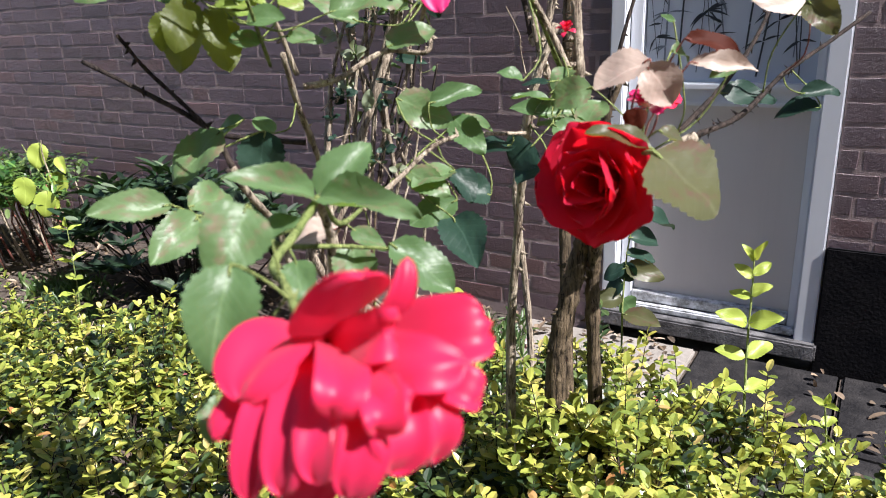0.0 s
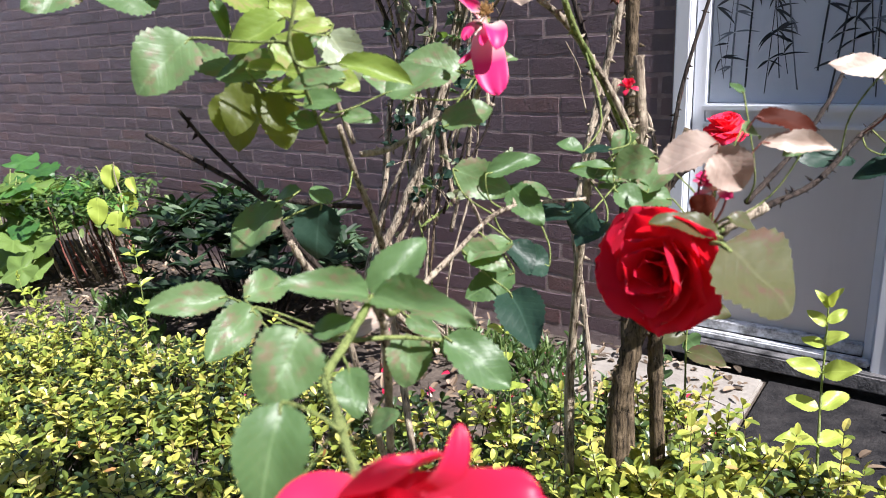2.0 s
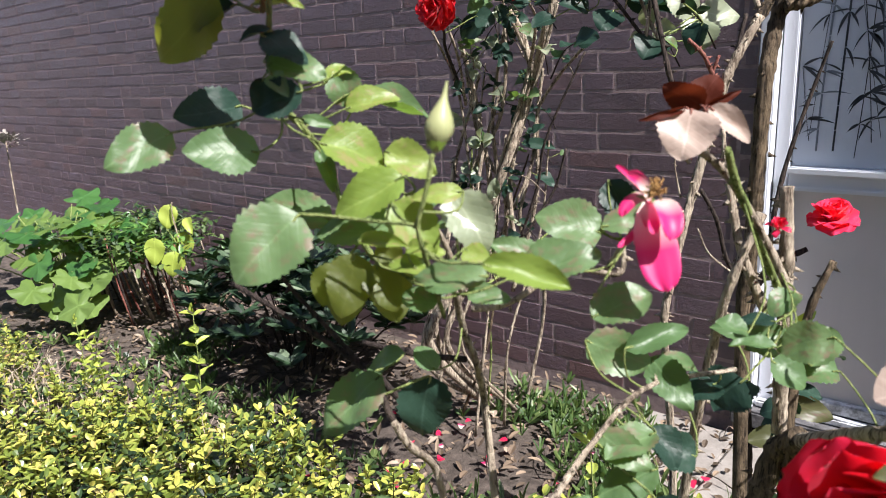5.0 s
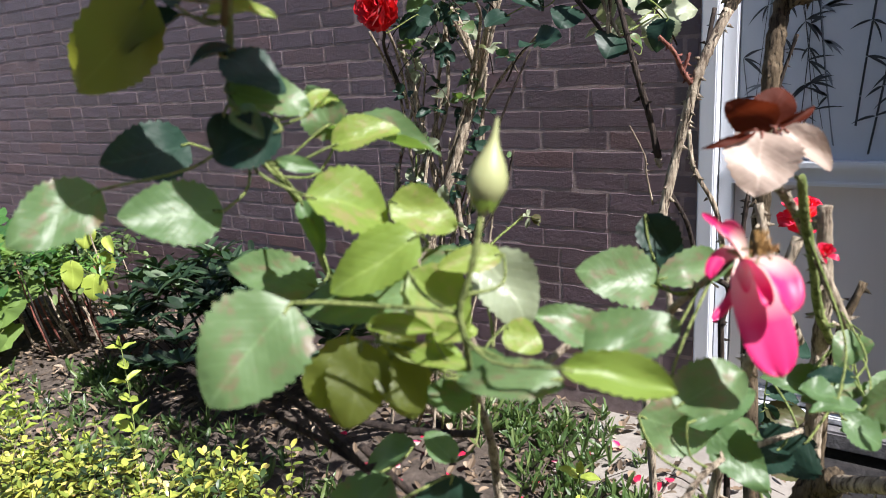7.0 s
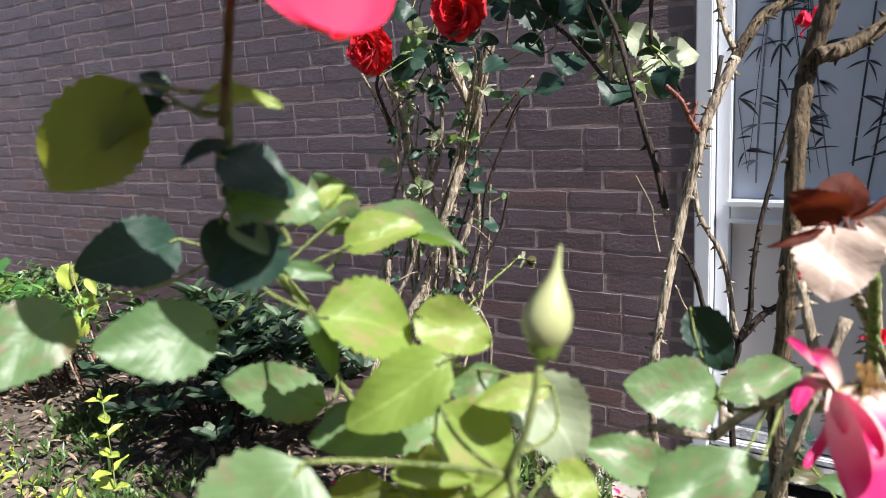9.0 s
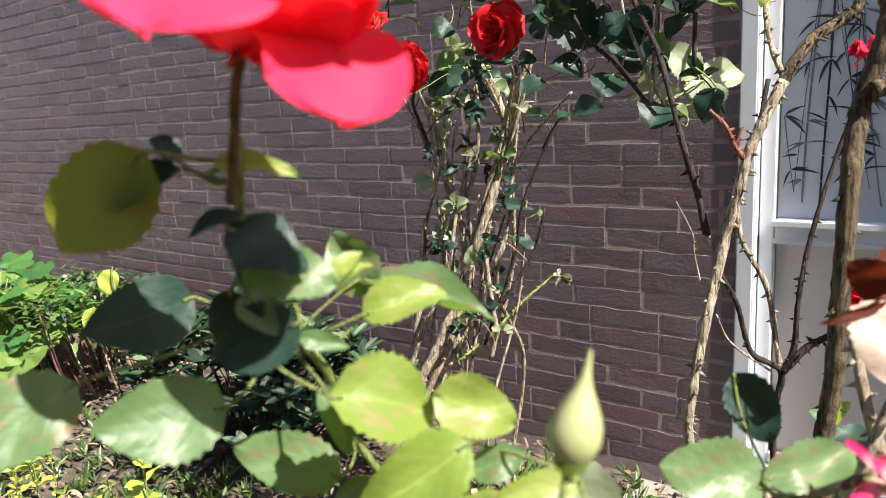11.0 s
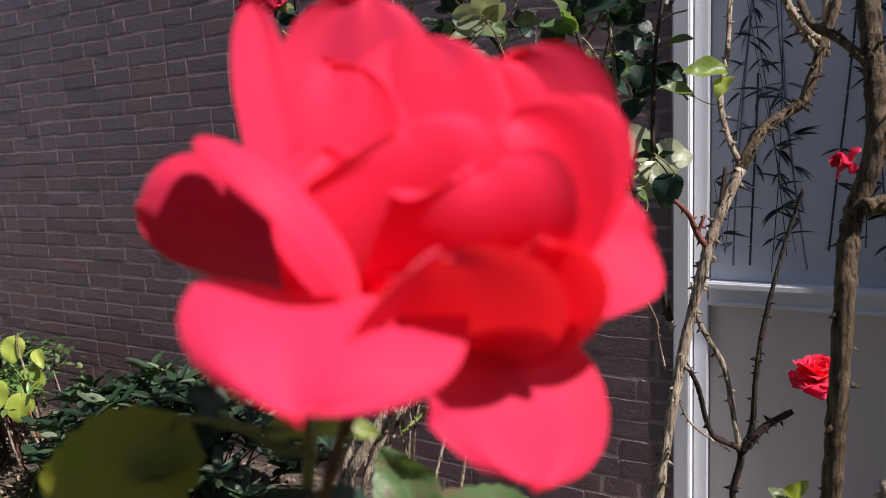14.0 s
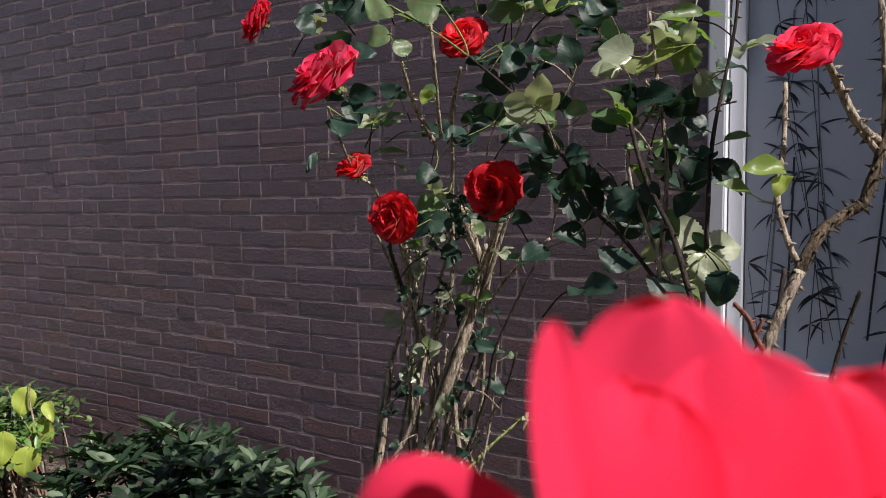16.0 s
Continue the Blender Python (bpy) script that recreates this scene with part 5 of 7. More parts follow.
leaf(door_climber, SHADED_LEAF, (0.201, -0.961, 1.157), (0.186, -0.975, 1.112), (-0.32, -0.87, 0.38), 0.0514)
leaf(door_climber, SAGE_LIT_LEAF, (0.069, -0.954, 1.453), (0.022, -0.962, 1.469), (0.29, -0.85, 0.44), 0.0542)
leaf(door_climber, LIME_LEAF, (0.073, -0.953, 1.429), (0.142, -0.901, 1.477), (-0.10, -0.60, 0.80), 0.0397)
leaf(door_climber, ROSE_LEAF, (0.143, -0.909, 1.468), (0.120, -0.908, 1.431), (0.02, -1.00, -0.04), 0.0451)
leaf(door_climber, SAGE_LIT_LEAF, (0.177, -0.951, 1.420), (0.152, -0.949, 1.392), (0.02, -1.00, -0.08), 0.0377)
leaf(door_climber, SHADED_LEAF, (0.174, -0.953, 1.412), (0.199, -0.974, 1.378), (0.55, -0.47, 0.69), 0.0343)
leaf(door_climber, SHADED_LEAF, (0.180, -0.949, 1.427), (0.214, -0.912, 1.430), (0.31, -0.36, 0.88), 0.0343)
leaf(door_climber, LIME_LEAF, (0.264, -0.935, 1.290), (0.216, -0.975, 1.291), (0.52, -0.61, 0.59), 0.0336)
leaf(door_climber, LIME_LEAF, (0.267, -0.934, 1.283), (0.258, -0.972, 1.258), (-0.06, -0.54, 0.84), 0.0252)
leaf(door_climber, ROSE_LEAF, (0.225, -0.949, 1.258), (0.189, -0.993, 1.273), (0.68, -0.34, 0.65), 0.0204)
leaf(door_climber, ROSE_LEAF, (0.190, -0.952, 1.329), (0.224, -0.953, 1.335), (-0.14, -0.71, 0.69), 0.0171)
leaf(door_climber, SHADED_LEAF, (-0.044, -0.978, 1.274), (0.021, -0.930, 1.239), (0.67, -0.69, 0.30), 0.0910)
leaf(door_climber, SHADED_LEAF, (0.047, -0.986, 1.232), (0.083, -0.973, 1.271), (-0.06, -0.93, 0.37), 0.0451)
leaf(door_climber, SHADED_LEAF, (0.004, -0.957, 1.190), (-0.030, -0.994, 1.208), (0.72, -0.37, 0.59), 0.0474)
leaf(door_climber, SHADED_LEAF, (-0.046, -0.987, 1.182), (-0.072, -1.019, 1.168), (0.22, -0.54, 0.82), 0.0474)
leaf(door_climber, SHADED_LEAF, (0.062, -0.981, 1.185), (0.057, -1.017, 1.156), (0.37, -0.61, 0.70), 0.0542)
leaf(door_climber, SHADED_LEAF, (0.125, -0.949, 1.137), (0.119, -0.988, 1.110), (0.42, -0.56, 0.71), 0.0632)
leaf(door_climber, ROSE_LEAF, (-0.040, -0.967, 1.369), (-0.099, -1.035, 1.369), (0.43, -0.37, 0.83), 0.0379)
leaf(door_climber, ROSE_LEAF, (-0.058, -0.976, 1.386), (-0.042, -0.961, 1.361), (0.84, -0.48, 0.25), 0.0246)
leaf(door_climber, ROSE_LEAF, (0.092, -0.951, 1.325), (0.067, -0.986, 1.324), (0.54, -0.40, 0.74), 0.0217)
leaf(door_climber, ROSE_LEAF, (0.066, -0.969, 1.303), (0.087, -0.926, 1.271), (0.28, 0.48, 0.83), 0.0307)
leaf(door_climber, SAGE_LIT_LEAF, (0.100, -0.949, 1.295), (0.111, -0.930, 1.311), (0.52, -0.71, 0.48), 0.0217)
leaf(door_climber, ROSE_LEAF, (0.115, -0.945, 1.239), (0.135, -0.963, 1.201), (0.26, -0.81, 0.52), 0.0199)
leaf(door_climber, ROSE_LEAF, (0.167, -0.972, 1.118), (0.149, -0.990, 1.142), (0.83, -0.10, 0.55), 0.0208)
leaf(door_climber, SHADED_LEAF, (0.149, -0.924, 1.262), (0.135, -0.967, 1.232), (0.01, -0.57, 0.82), 0.0361)
leaf(door_climber, SHADED_LEAF, (0.080, -0.963, 1.271), (0.107, -0.944, 1.247), (0.70, -0.66, 0.27), 0.0361)
leaf(door_climber, ROSE_LEAF, (-0.001, -0.942, 1.389), (-0.026, -0.968, 1.380), (0.57, -0.70, 0.44), 0.0284)
leaf(door_climber, SHADED_LEAF, (0.013, -0.959, 1.370), (0.045, -0.953, 1.353), (0.32, -0.90, 0.29), 0.0372)
leaf(door_climber, SHADED_LEAF, (-0.174, -0.989, 1.354), (-0.194, -1.024, 1.353), (0.54, -0.33, 0.77), 0.0397)
leaf(door_climber, ROSE_LEAF, (-0.141, -0.957, 1.492), (-0.110, -0.940, 1.476), (0.60, -0.64, 0.48), 0.0218)
leaf(door_climber, ROSE_LEAF, (-0.285, -1.036, 1.555), (-0.310, -1.061, 1.537), (0.28, -0.73, 0.62), 0.0695)
leaf(door_climber, ROSE_LEAF, (-0.217, -0.996, 1.554), (-0.257, -1.030, 1.561), (0.65, -0.76, 0.01), 0.0695)
leaf(door_climber, ROSE_LEAF, (-0.105, -0.930, 1.552), (-0.166, -0.945, 1.549), (0.23, -0.96, 0.14), 0.0596)
leaf(door_climber, LIME_LEAF, (-0.081, -0.941, 1.538), (-0.018, -0.918, 1.551), (0.13, -0.74, 0.66), 0.0234)
leaf(door_climber, SHADED_LEAF, (-0.122, -0.959, 1.344), (-0.088, -0.904, 1.337), (0.70, -0.36, 0.61), 0.0397)
leaf(door_climber, ROSE_LEAF, (0.115, -0.921, 1.515), (0.154, -0.891, 1.516), (0.60, -0.79, 0.13), 0.0235)
leaf(door_climber, SHADED_LEAF, (-0.017, -0.946, 1.447), (-0.031, -0.955, 1.496), (0.49, -0.87, -0.02), 0.0379)
leaf(door_climber, SHADED_LEAF, (0.065, -0.940, 1.368), (0.049, -0.969, 1.406), (0.56, -0.75, -0.34), 0.0276)
leaf(door_climber, SHADED_LEAF, (0.117, -0.958, 1.348), (0.143, -0.936, 1.325), (0.76, -0.56, 0.32), 0.0389)
leaf(door_climber, SHADED_LEAF, (0.166, -0.941, 1.346), (0.142, -0.951, 1.362), (0.61, -0.55, 0.57), 0.0350)

# climbing rose against the wall with the red blooms
wall_climber = rose_plant("climbing_rose", (-0.6, -0.32, 0.0), "climbing rose with pale canes and red blooms against the wall", "climbing rose")
cane(wall_climber, WOOD_CANE, [(-0.660, -0.360, 0.000), (-0.664, -0.662, 0.341), (-0.575, -0.616, 0.541), (-0.486, -0.578, 0.762), (-0.439, -0.552, 0.899), (-0.409, -0.528, 1.019), (-0.389, -0.525, 1.085), (-0.325, -0.528, 1.261)], 0.0135, 0.0086, 32)
cane(wall_climber, WOOD_CANE, [(-0.389, -0.525, 1.085), (-0.405, -0.553, 1.178), (-0.422, -0.578, 1.236)], 0.0094, 0.0086, 16)
cane(wall_climber, WOOD_CANE, [(-0.720, -0.300, 0.000), (-0.677, -0.611, 0.332), (-0.644, -0.572, 0.684), (-0.616, -0.574, 0.865)], 0.0105, 0.0073, 20)
cane(wall_climber, WOOD_CANE, [(-0.640, -0.300, 0.000), (-0.640, -0.611, 0.325), (-0.554, -0.569, 0.575), (-0.518, -0.548, 0.780), (-0.531, -0.569, 0.953), (-0.541, -0.595, 1.092), (-0.544, -0.629, 1.173)], 0.0090, 0.0062, 20)
cane(wall_climber, WOOD_CANE, [(-0.600, -0.260, 0.000), (-0.520, -0.270, 0.400), (-0.482, -0.458, 0.674), (-0.442, -0.451, 0.854), (-0.420, -0.457, 0.984), (-0.352, -0.463, 1.074), (-0.242, -0.489, 1.163)], 0.0063, 0.0034, 8)
cane(wall_climber, GREEN_CANE, [(-0.560, -0.542, 0.488), (-0.502, -0.462, 0.549), (-0.445, -0.379, 0.627), (-0.386, -0.311, 0.687)], 0.0046, 0.0032, 20)
cane(wall_climber, WOOD_CANE, [(-0.600, -0.320, 0.000), (-0.610, -0.587, 0.337), (-0.521, -0.510, 0.622), (-0.452, -0.471, 0.799), (-0.420, -0.448, 0.912)], 0.0058, 0.0034, 14)
cane(wall_climber, WOOD_CANE, [(-0.700, -0.340, 0.000), (-0.679, -0.671, 0.294), (-0.619, -0.614, 0.578), (-0.552, -0.584, 0.727), (-0.517, -0.570, 0.898), (-0.466, -0.548, 1.061)], 0.0068, 0.0043, 14)
cane(wall_climber, WOOD_CANE, [(-0.595, -0.589, 0.788), (-0.476, -0.548, 0.981), (-0.418, -0.614, 1.293), (-0.323, -0.779, 1.417), (-0.262, -0.854, 1.485)], 0.0058, 0.0034, 14)
cane(wall_climber, WOOD_CANE, [(-0.375, -0.757, 1.363), (-0.383, -0.814, 1.429), (-0.380, -0.863, 1.505)], 0.0052, 0.0034, 12)
cane(wall_climber, WOOD_CANE, [(-0.365, -0.750, 1.374), (-0.329, -0.833, 1.504), (-0.325, -0.849, 1.571)], 0.0040, 0.0029, 8)
cane(wall_climber, DARK_CANE, [(-0.557, -0.602, 1.036), (-0.502, -0.734, 1.152), (-0.408, -0.851, 1.184), (-0.361, -0.937, 1.210)], 0.0046, 0.0026, 4)
cane(wall_climber, WOOD_CANE, [(-0.550, -0.601, 1.010), (-0.482, -0.722, 1.152), (-0.478, -0.824, 1.281), (-0.495, -0.856, 1.303), (-0.428, -1.016, 1.413)], 0.0040, 0.0023, 4)
cane(wall_climber, WOOD_CANE, [(-0.383, -0.553, 1.091), (-0.265, -0.707, 1.201), (-0.191, -0.869, 1.238)], 0.0046, 0.0023, 6)
cane(wall_climber, WOOD_CANE, [(-0.395, -0.608, 1.207), (-0.395, -0.556, 1.142)], 0.0046, 0.0046, 4)
clump = random.Random(77)
for k in range(5):
    root = Vector((-0.66 + clump.uniform(-0.09, 0.09), -0.48 + clump.uniform(-0.14, 0.12), 0.0))
    crown = Vector((-0.46 + clump.uniform(-0.13, 0.14), -0.55 + clump.uniform(-0.13, 0.14), clump.uniform(0.85, 1.45)))
    bow = Vector((clump.uniform(-0.05, 0.05), clump.uniform(-0.05, 0.05), 0.0))
    cane(wall_climber, (WOOD_CANE, OLD_CANE, GREEN_CANE, WOOD_CANE)[k % 4], [root, root.lerp(crown, 0.35) + bow, root.lerp(crown, 0.7) - bow * 0.6, crown], clump.uniform(0.0035, 0.0055), 0.0024, 18)
for k in range(9):
    tilt = Vector((clump.gauss(0, 1), clump.gauss(-0.2, 0.8), clump.gauss(-0.25, 0.8))).normalized()
    root = Vector((-0.376, -0.304, 0.682)) + tilt * 0.006
    leaf(wall_climber, PALE_LEAF if k % 3 else SAGE_LIT_LEAF, root, root + tilt * clump.uniform(0.022, 0.038), (clump.gauss(0.4, 0.4), -0.6, clump.gauss(0.5, 0.4)), clump.uniform(0.014, 0.024))
leaf(wall_climber, SAGE_LIT_LEAF, (-0.583, -0.578, 0.853), (-0.536, -0.572, 0.827), (0.45, -0.57, 0.69), 0.0546)
leaf(wall_climber, SAGE_LIT_LEAF, (-0.418, -0.546, 1.198), (-0.396, -0.492, 1.166), (0.93, -0.37, 0.01), 0.0417)
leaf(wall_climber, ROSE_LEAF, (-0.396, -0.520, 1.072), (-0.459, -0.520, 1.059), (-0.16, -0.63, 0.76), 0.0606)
leaf(wall_climber, SAGE_LIT_LEAF, (-0.459, -0.548, 1.034), (-0.491, -0.550, 1.014), (-0.21, -0.88, 0.43), 0.0368)
leaf(wall_climber, SHADED_LEAF, (-0.406, -0.530, 1.060), (-0.404, -0.478, 1.076), (0.03, -0.30, 0.95), 0.0455)
leaf(wall_climber, SHADED_LEAF, (-0.430, -0.452, 0.811), (-0.376, -0.449, 0.786), (0.42, -0.20, 0.88), 0.0552)
leaf(wall_climber, SHADED_LEAF, (-0.460, -0.479, 0.901), (-0.373, -0.448, 0.889), (0.34, -0.75, 0.57), 0.0321)
leaf(wall_climber, SAGE_LIT_LEAF, (-0.566, -0.578, 0.967), (-0.633, -0.584, 0.949), (-0.03, -0.91, 0.42), 0.0253)
leaf(wall_climber, ROSE_LEAF, (-0.420, -0.660, 1.254), (-0.435, -0.725, 1.231), (0.60, -0.39, 0.70), 0.0560)
leaf(wall_climber, SHADED_LEAF, (-0.457, -0.631, 1.220), (-0.525, -0.649, 1.173), (0.32, -0.94, -0.11), 0.0578)
leaf(wall_climber, SAGE_LIT_LEAF, (-0.510, -0.625, 1.125), (-0.508, -0.579, 1.108), (0.97, 0.05, 0.25), 0.0375)
leaf(wall_climber, SAGE_LIT_LEAF, (-0.458, -0.602, 1.042), (-0.418, -0.634, 1.036), (-0.19, -0.41, 0.89), 0.0433)
leaf(wall_climber, SAGE_LIT_LEAF, (-0.594, -0.571, 0.976), (-0.605, -0.626, 0.970), (0.54, -0.20, 0.82), 0.0368)
leaf(wall_climber, ROSE_LEAF, (-0.574, -0.570, 0.855), (-0.550, -0.557, 0.827), (0.76, -0.51, 0.41), 0.0522)
leaf(wall_climber, ROSE_LEAF, (-0.586, -0.529, 0.746), (-0.564, -0.526, 0.727), (0.52, -0.70, 0.49), 0.0474)
leaf(wall_climber, ROSE_LEAF, (-0.373, -0.597, 1.195), (-0.350, -0.603, 1.177), (0.26, -0.76, 0.59), 0.0336)
leaf(wall_climber, SHADED_LEAF, (-0.403, -1.003, 1.393), (-0.393, -1.032, 1.363), (0.38, -0.60, 0.71), 0.0542)
leaf(wall_climber, SHADED_LEAF, (-0.542, -0.915, 1.346), (-0.539, -0.948, 1.308), (0.69, -0.52, 0.51), 0.0171)
leaf(wall_climber, SHADED_LEAF, (-0.356, -1.034, 1.397), (-0.317, -1.026, 1.399), (0.09, -0.62, 0.78), 0.0249)
leaf(wall_climber, ROSE_LEAF, (-0.370, -0.912, 1.546), (-0.406, -0.931, 1.532), (0.33, -0.88, 0.34), 0.0451)
leaf(wall_climber, ROSE_LEAF, (-0.344, -0.900, 1.506), (-0.361, -0.909, 1.535), (0.79, -0.54, 0.29), 0.0406)
leaf(wall_climber, ROSE_LEAF, (-0.328, -0.886, 1.565), (-0.366, -0.900, 1.586), (0.54, -0.25, 0.80), 0.0406)
leaf(wall_climber, ROSE_LEAF, (-0.325, -0.836, 1.448), (-0.361, -0.837, 1.451), (0.07, -0.84, 0.54), 0.0399)
leaf(wall_climber, LIME_LEAF, (-0.334, -0.843, 1.433), (-0.339, -0.862, 1.451), (0.81, -0.51, -0.31), 0.0305)
leaf(wall_climber, SHADED_LEAF, (-0.582, -0.858, 1.592), (-0.603, -0.898, 1.598), (0.85, -0.39, 0.37), 0.0505)
leaf(wall_climber, SHADED_LEAF, (-0.544, -0.833, 1.625), (-0.592, -0.844, 1.640), (0.35, -0.33, 0.88), 0.0505)
leaf(wall_climber, SHADED_LEAF, (-0.436, -0.886, 1.619), (-0.462, -0.921, 1.575), (0.68, -0.71, 0.17), 0.0469)
leaf(wall_climber, ROSE_LEAF, (-0.393, -0.887, 1.321), (-0.387, -0.840, 1.311), (0.25, 0.17, 0.95), 0.0188)
leaf(wall_climber, ROSE_LEAF, (-0.420, -0.902, 1.342), (-0.345, -0.903, 1.341), (-0.00, -0.84, 0.55), 0.0117)
leaf(wall_climber, SHADED_LEAF, (-0.373, -0.760, 1.313), (-0.390, -0.797, 1.291), (0.72, -0.57, 0.40), 0.0505)
leaf(wall_climber, SHADED_LEAF, (-0.380, -0.773, 1.214), (-0.339, -0.756, 1.202), (0.44, -0.83, 0.34), 0.0505)
leaf(wall_climber, SHADED_LEAF, (-0.121, -0.850, 1.256), (-0.143, -0.835, 1.295), (-0.10, -0.95, 0.31), 0.0325)
leaf(wall_climber, SHADED_LEAF, (-0.405, -0.567, 1.079), (-0.393, -0.507, 1.060), (0.56, 0.15, 0.82), 0.0433)
leaf(wall_climber, ROSE_LEAF, (-0.470, -0.507, 0.880), (-0.464, -0.447, 0.875), (0.32, 0.05, 0.95), 0.0245)
leaf(wall_climber, SHADED_LEAF, (-0.635, -0.554, 0.788), (-0.571, -0.576, 0.802), (-0.28, -0.24, 0.93), 0.0379)
leaf(wall_climber, ROSE_LEAF, (-0.387, -0.401, 0.867), (-0.374, -0.395, 0.867), (0.29, -0.62, 0.73), 0.0221)

# side shoots of the climbing roses
leafy_twig(wall_climber, SHADED_LEAF, (-0.207, -0.759, 1.528), (-0.183, -0.816, 1.598), 0.035, 521, 2)
leafy_twig(wall_climber, SHADED_LEAF, (-0.480, -0.868, 1.565), (-0.463, -0.973, 1.585), 0.043, 523, 2)
leafy_twig(wall_climber, SAGE_LIT_LEAF, (-0.694, -0.804, 1.558), (-0.648, -0.785, 1.620), 0.047, 524, 2)
leafy_twig(wall_climber, SHADED_LEAF, (-0.325, -0.665, 1.627), (-0.291, -0.757, 1.644), 0.042, 528, 1)
leafy_twig(wall_climber, SAGE_LIT_LEAF, (-0.317, -0.545, 1.787), (-0.275, -0.624, 1.672), 0.034, 529, 2)
leafy_twig(wall_climber, SHADED_LEAF, (-0.231, -0.568, 1.643), (-0.193, -0.565, 1.678), 0.032, 530, 1)
leafy_twig(wall_climber, SHADED_LEAF, (-0.328, -0.528, 1.672), (-0.354, -0.619, 1.621), 0.040, 531, 2)
leafy_twig(wall_climber, SHADED_LEAF, (-0.397, -0.853, 1.593), (-0.431, -0.873, 1.626), 0.032, 532, 2)
leafy_twig(wall_climber, SAGE_LIT_LEAF, (-0.290, -0.648, 1.586), (-0.213, -0.653, 1.621), 0.048, 533, 2)
leafy_twig(wall_climber, SHADED_LEAF, (-0.431, -0.809, 1.589), (-0.387, -0.918, 1.617), 0.041, 535, 2)
leafy_twig(wall_climber, SHADED_LEAF, (-0.167, -0.572, 1.630), (-0.178, -0.624, 1.660), 0.034, 538, 2)
leafy_twig(wall_climber, SHADED_LEAF, (-0.208, -0.814, 1.635), (-0.128, -0.880, 1.596), 0.047, 540, 2)
leafy_twig(wall_climber, SAGE_LIT_LEAF, (-0.535, -0.758, 1.343), (-0.458, -0.844, 1.412), 0.041, 581, 1)
leafy_twig(wall_climber, ROSE_LEAF, (-0.562, -0.734, 1.365), (-0.484, -0.776, 1.410), 0.044, 583, 2)
leafy_twig(wall_climber, SHADED_LEAF, (-0.479, -0.921, 1.507), (-0.436, -0.953, 1.433), 0.049, 584, 2)
leafy_twig(wall_climber, SHADED_LEAF, (-0.461, -0.942, 1.461), (-0.412, -0.995, 1.506), 0.048, 586, 1)
leafy_twig(wall_climber, SHADED_LEAF, (-0.386, -0.690, 1.368), (-0.319, -0.701, 1.405), 0.043, 727, 2)
leafy_twig(wall_climber, SHADED_LEAF, (-0.516, -0.624, 1.423), (-0.540, -0.636, 1.481), 0.039, 728, 2)
leafy_twig(wall_climber, SHADED_LEAF, (-0.553, -0.666, 1.378), (-0.441, -0.699, 1.394), 0.047, 733, 1)
leafy_twig(wall_climber, SHADED_LEAF, (-0.430, -0.570, 1.283), (-0.374, -0.654, 1.216), 0.032, 776, 2)
leafy_twig(wall_climber, SAGE_LIT_LEAF, (-0.592, -0.513, 1.153), (-0.509, -0.564, 1.172), 0.036, 777, 2)
leafy_twig(wall_climber, SAGE_LIT_LEAF, (-0.351, -0.639, 1.224), (-0.392, -0.710, 1.272), 0.037, 779, 2)
leafy_twig(wall_climber, SHADED_LEAF, (-0.407, -0.627, 1.013), (-0.410, -0.662, 1.063), 0.032, 741, 2)
leafy_twig(wall_climber, SAGE_LIT_LEAF, (-0.343, -0.530, 1.079), (-0.312, -0.602, 1.140), 0.028, 742, 2)
leafy_twig(wall_climber, ROSE_LEAF, (-0.437, -0.470, 0.945), (-0.422, -0.561, 1.026), 0.030, 743, 2)
leafy_twig(wall_climber, SHADED_LEAF, (-0.589, -0.432, 1.130), (-0.520, -0.497, 1.177), 0.023, 744, 2)
leafy_twig(wall_climber, ROSE_LEAF, (-0.475, -0.617, 1.161), (-0.442, -0.600, 1.210), 0.022, 745, 2)
leafy_twig(wall_climber, SHADED_LEAF, (-0.578, -0.636, 1.144), (-0.487, -0.678, 1.207), 0.028, 746, 2)
leafy_twig(wall_climber, SAGE_LIT_LEAF, (-0.525, -0.623, 1.174), (-0.498, -0.625, 1.099), 0.025, 747, 2)
leafy_twig(wall_climber, SAGE_LIT_LEAF, (-0.527, -0.533, 1.091), (-0.542, -0.608, 1.140), 0.023, 748, 2)
leafy_twig(wall_climber, SHADED_LEAF, (-0.490, -0.582, 1.200), (-0.417, -0.641, 1.234), 0.025, 749, 1)
leafy_twig(wall_climber, SHADED_LEAF, (-0.452, -0.369, 1.127), (-0.438, -0.400, 1.211), 0.031, 750, 2)
leafy_twig(wall_climber, SHADED_LEAF, (-0.521, -0.596, 0.775), (-0.530, -0.639, 0.815), 0.022, 771, 2)
leafy_twig(wall_climber, ROSE_LEAF, (-0.527, -0.626, 0.887), (-0.483, -0.630, 0.921), 0.024, 772, 2)
leafy_twig(wall_climber, SHADED_LEAF, (-0.455, -0.483, 0.993), (-0.496, -0.581, 1.002), 0.031, 773, 2)
leafy_twig(wall_climber, SHADED_LEAF, (-0.492, -0.497, 0.868), (-0.463, -0.548, 0.792), 0.032, 776, 2)
leafy_twig(wall_climber, SHADED_LEAF, (-0.417, -0.374, 0.931), (-0.412, -0.440, 0.985), 0.025, 778, 1)
leafy_twig(wall_climber, SHADED_LEAF, (-0.424, -0.384, 0.836), (-0.455, -0.447, 0.910), 0.023, 779, 2)
leafy_twig(wall_climber, SAGE_LIT_LEAF, (-0.606, -0.400, 0.814), (-0.516, -0.457, 0.779), 0.028, 780, 1)
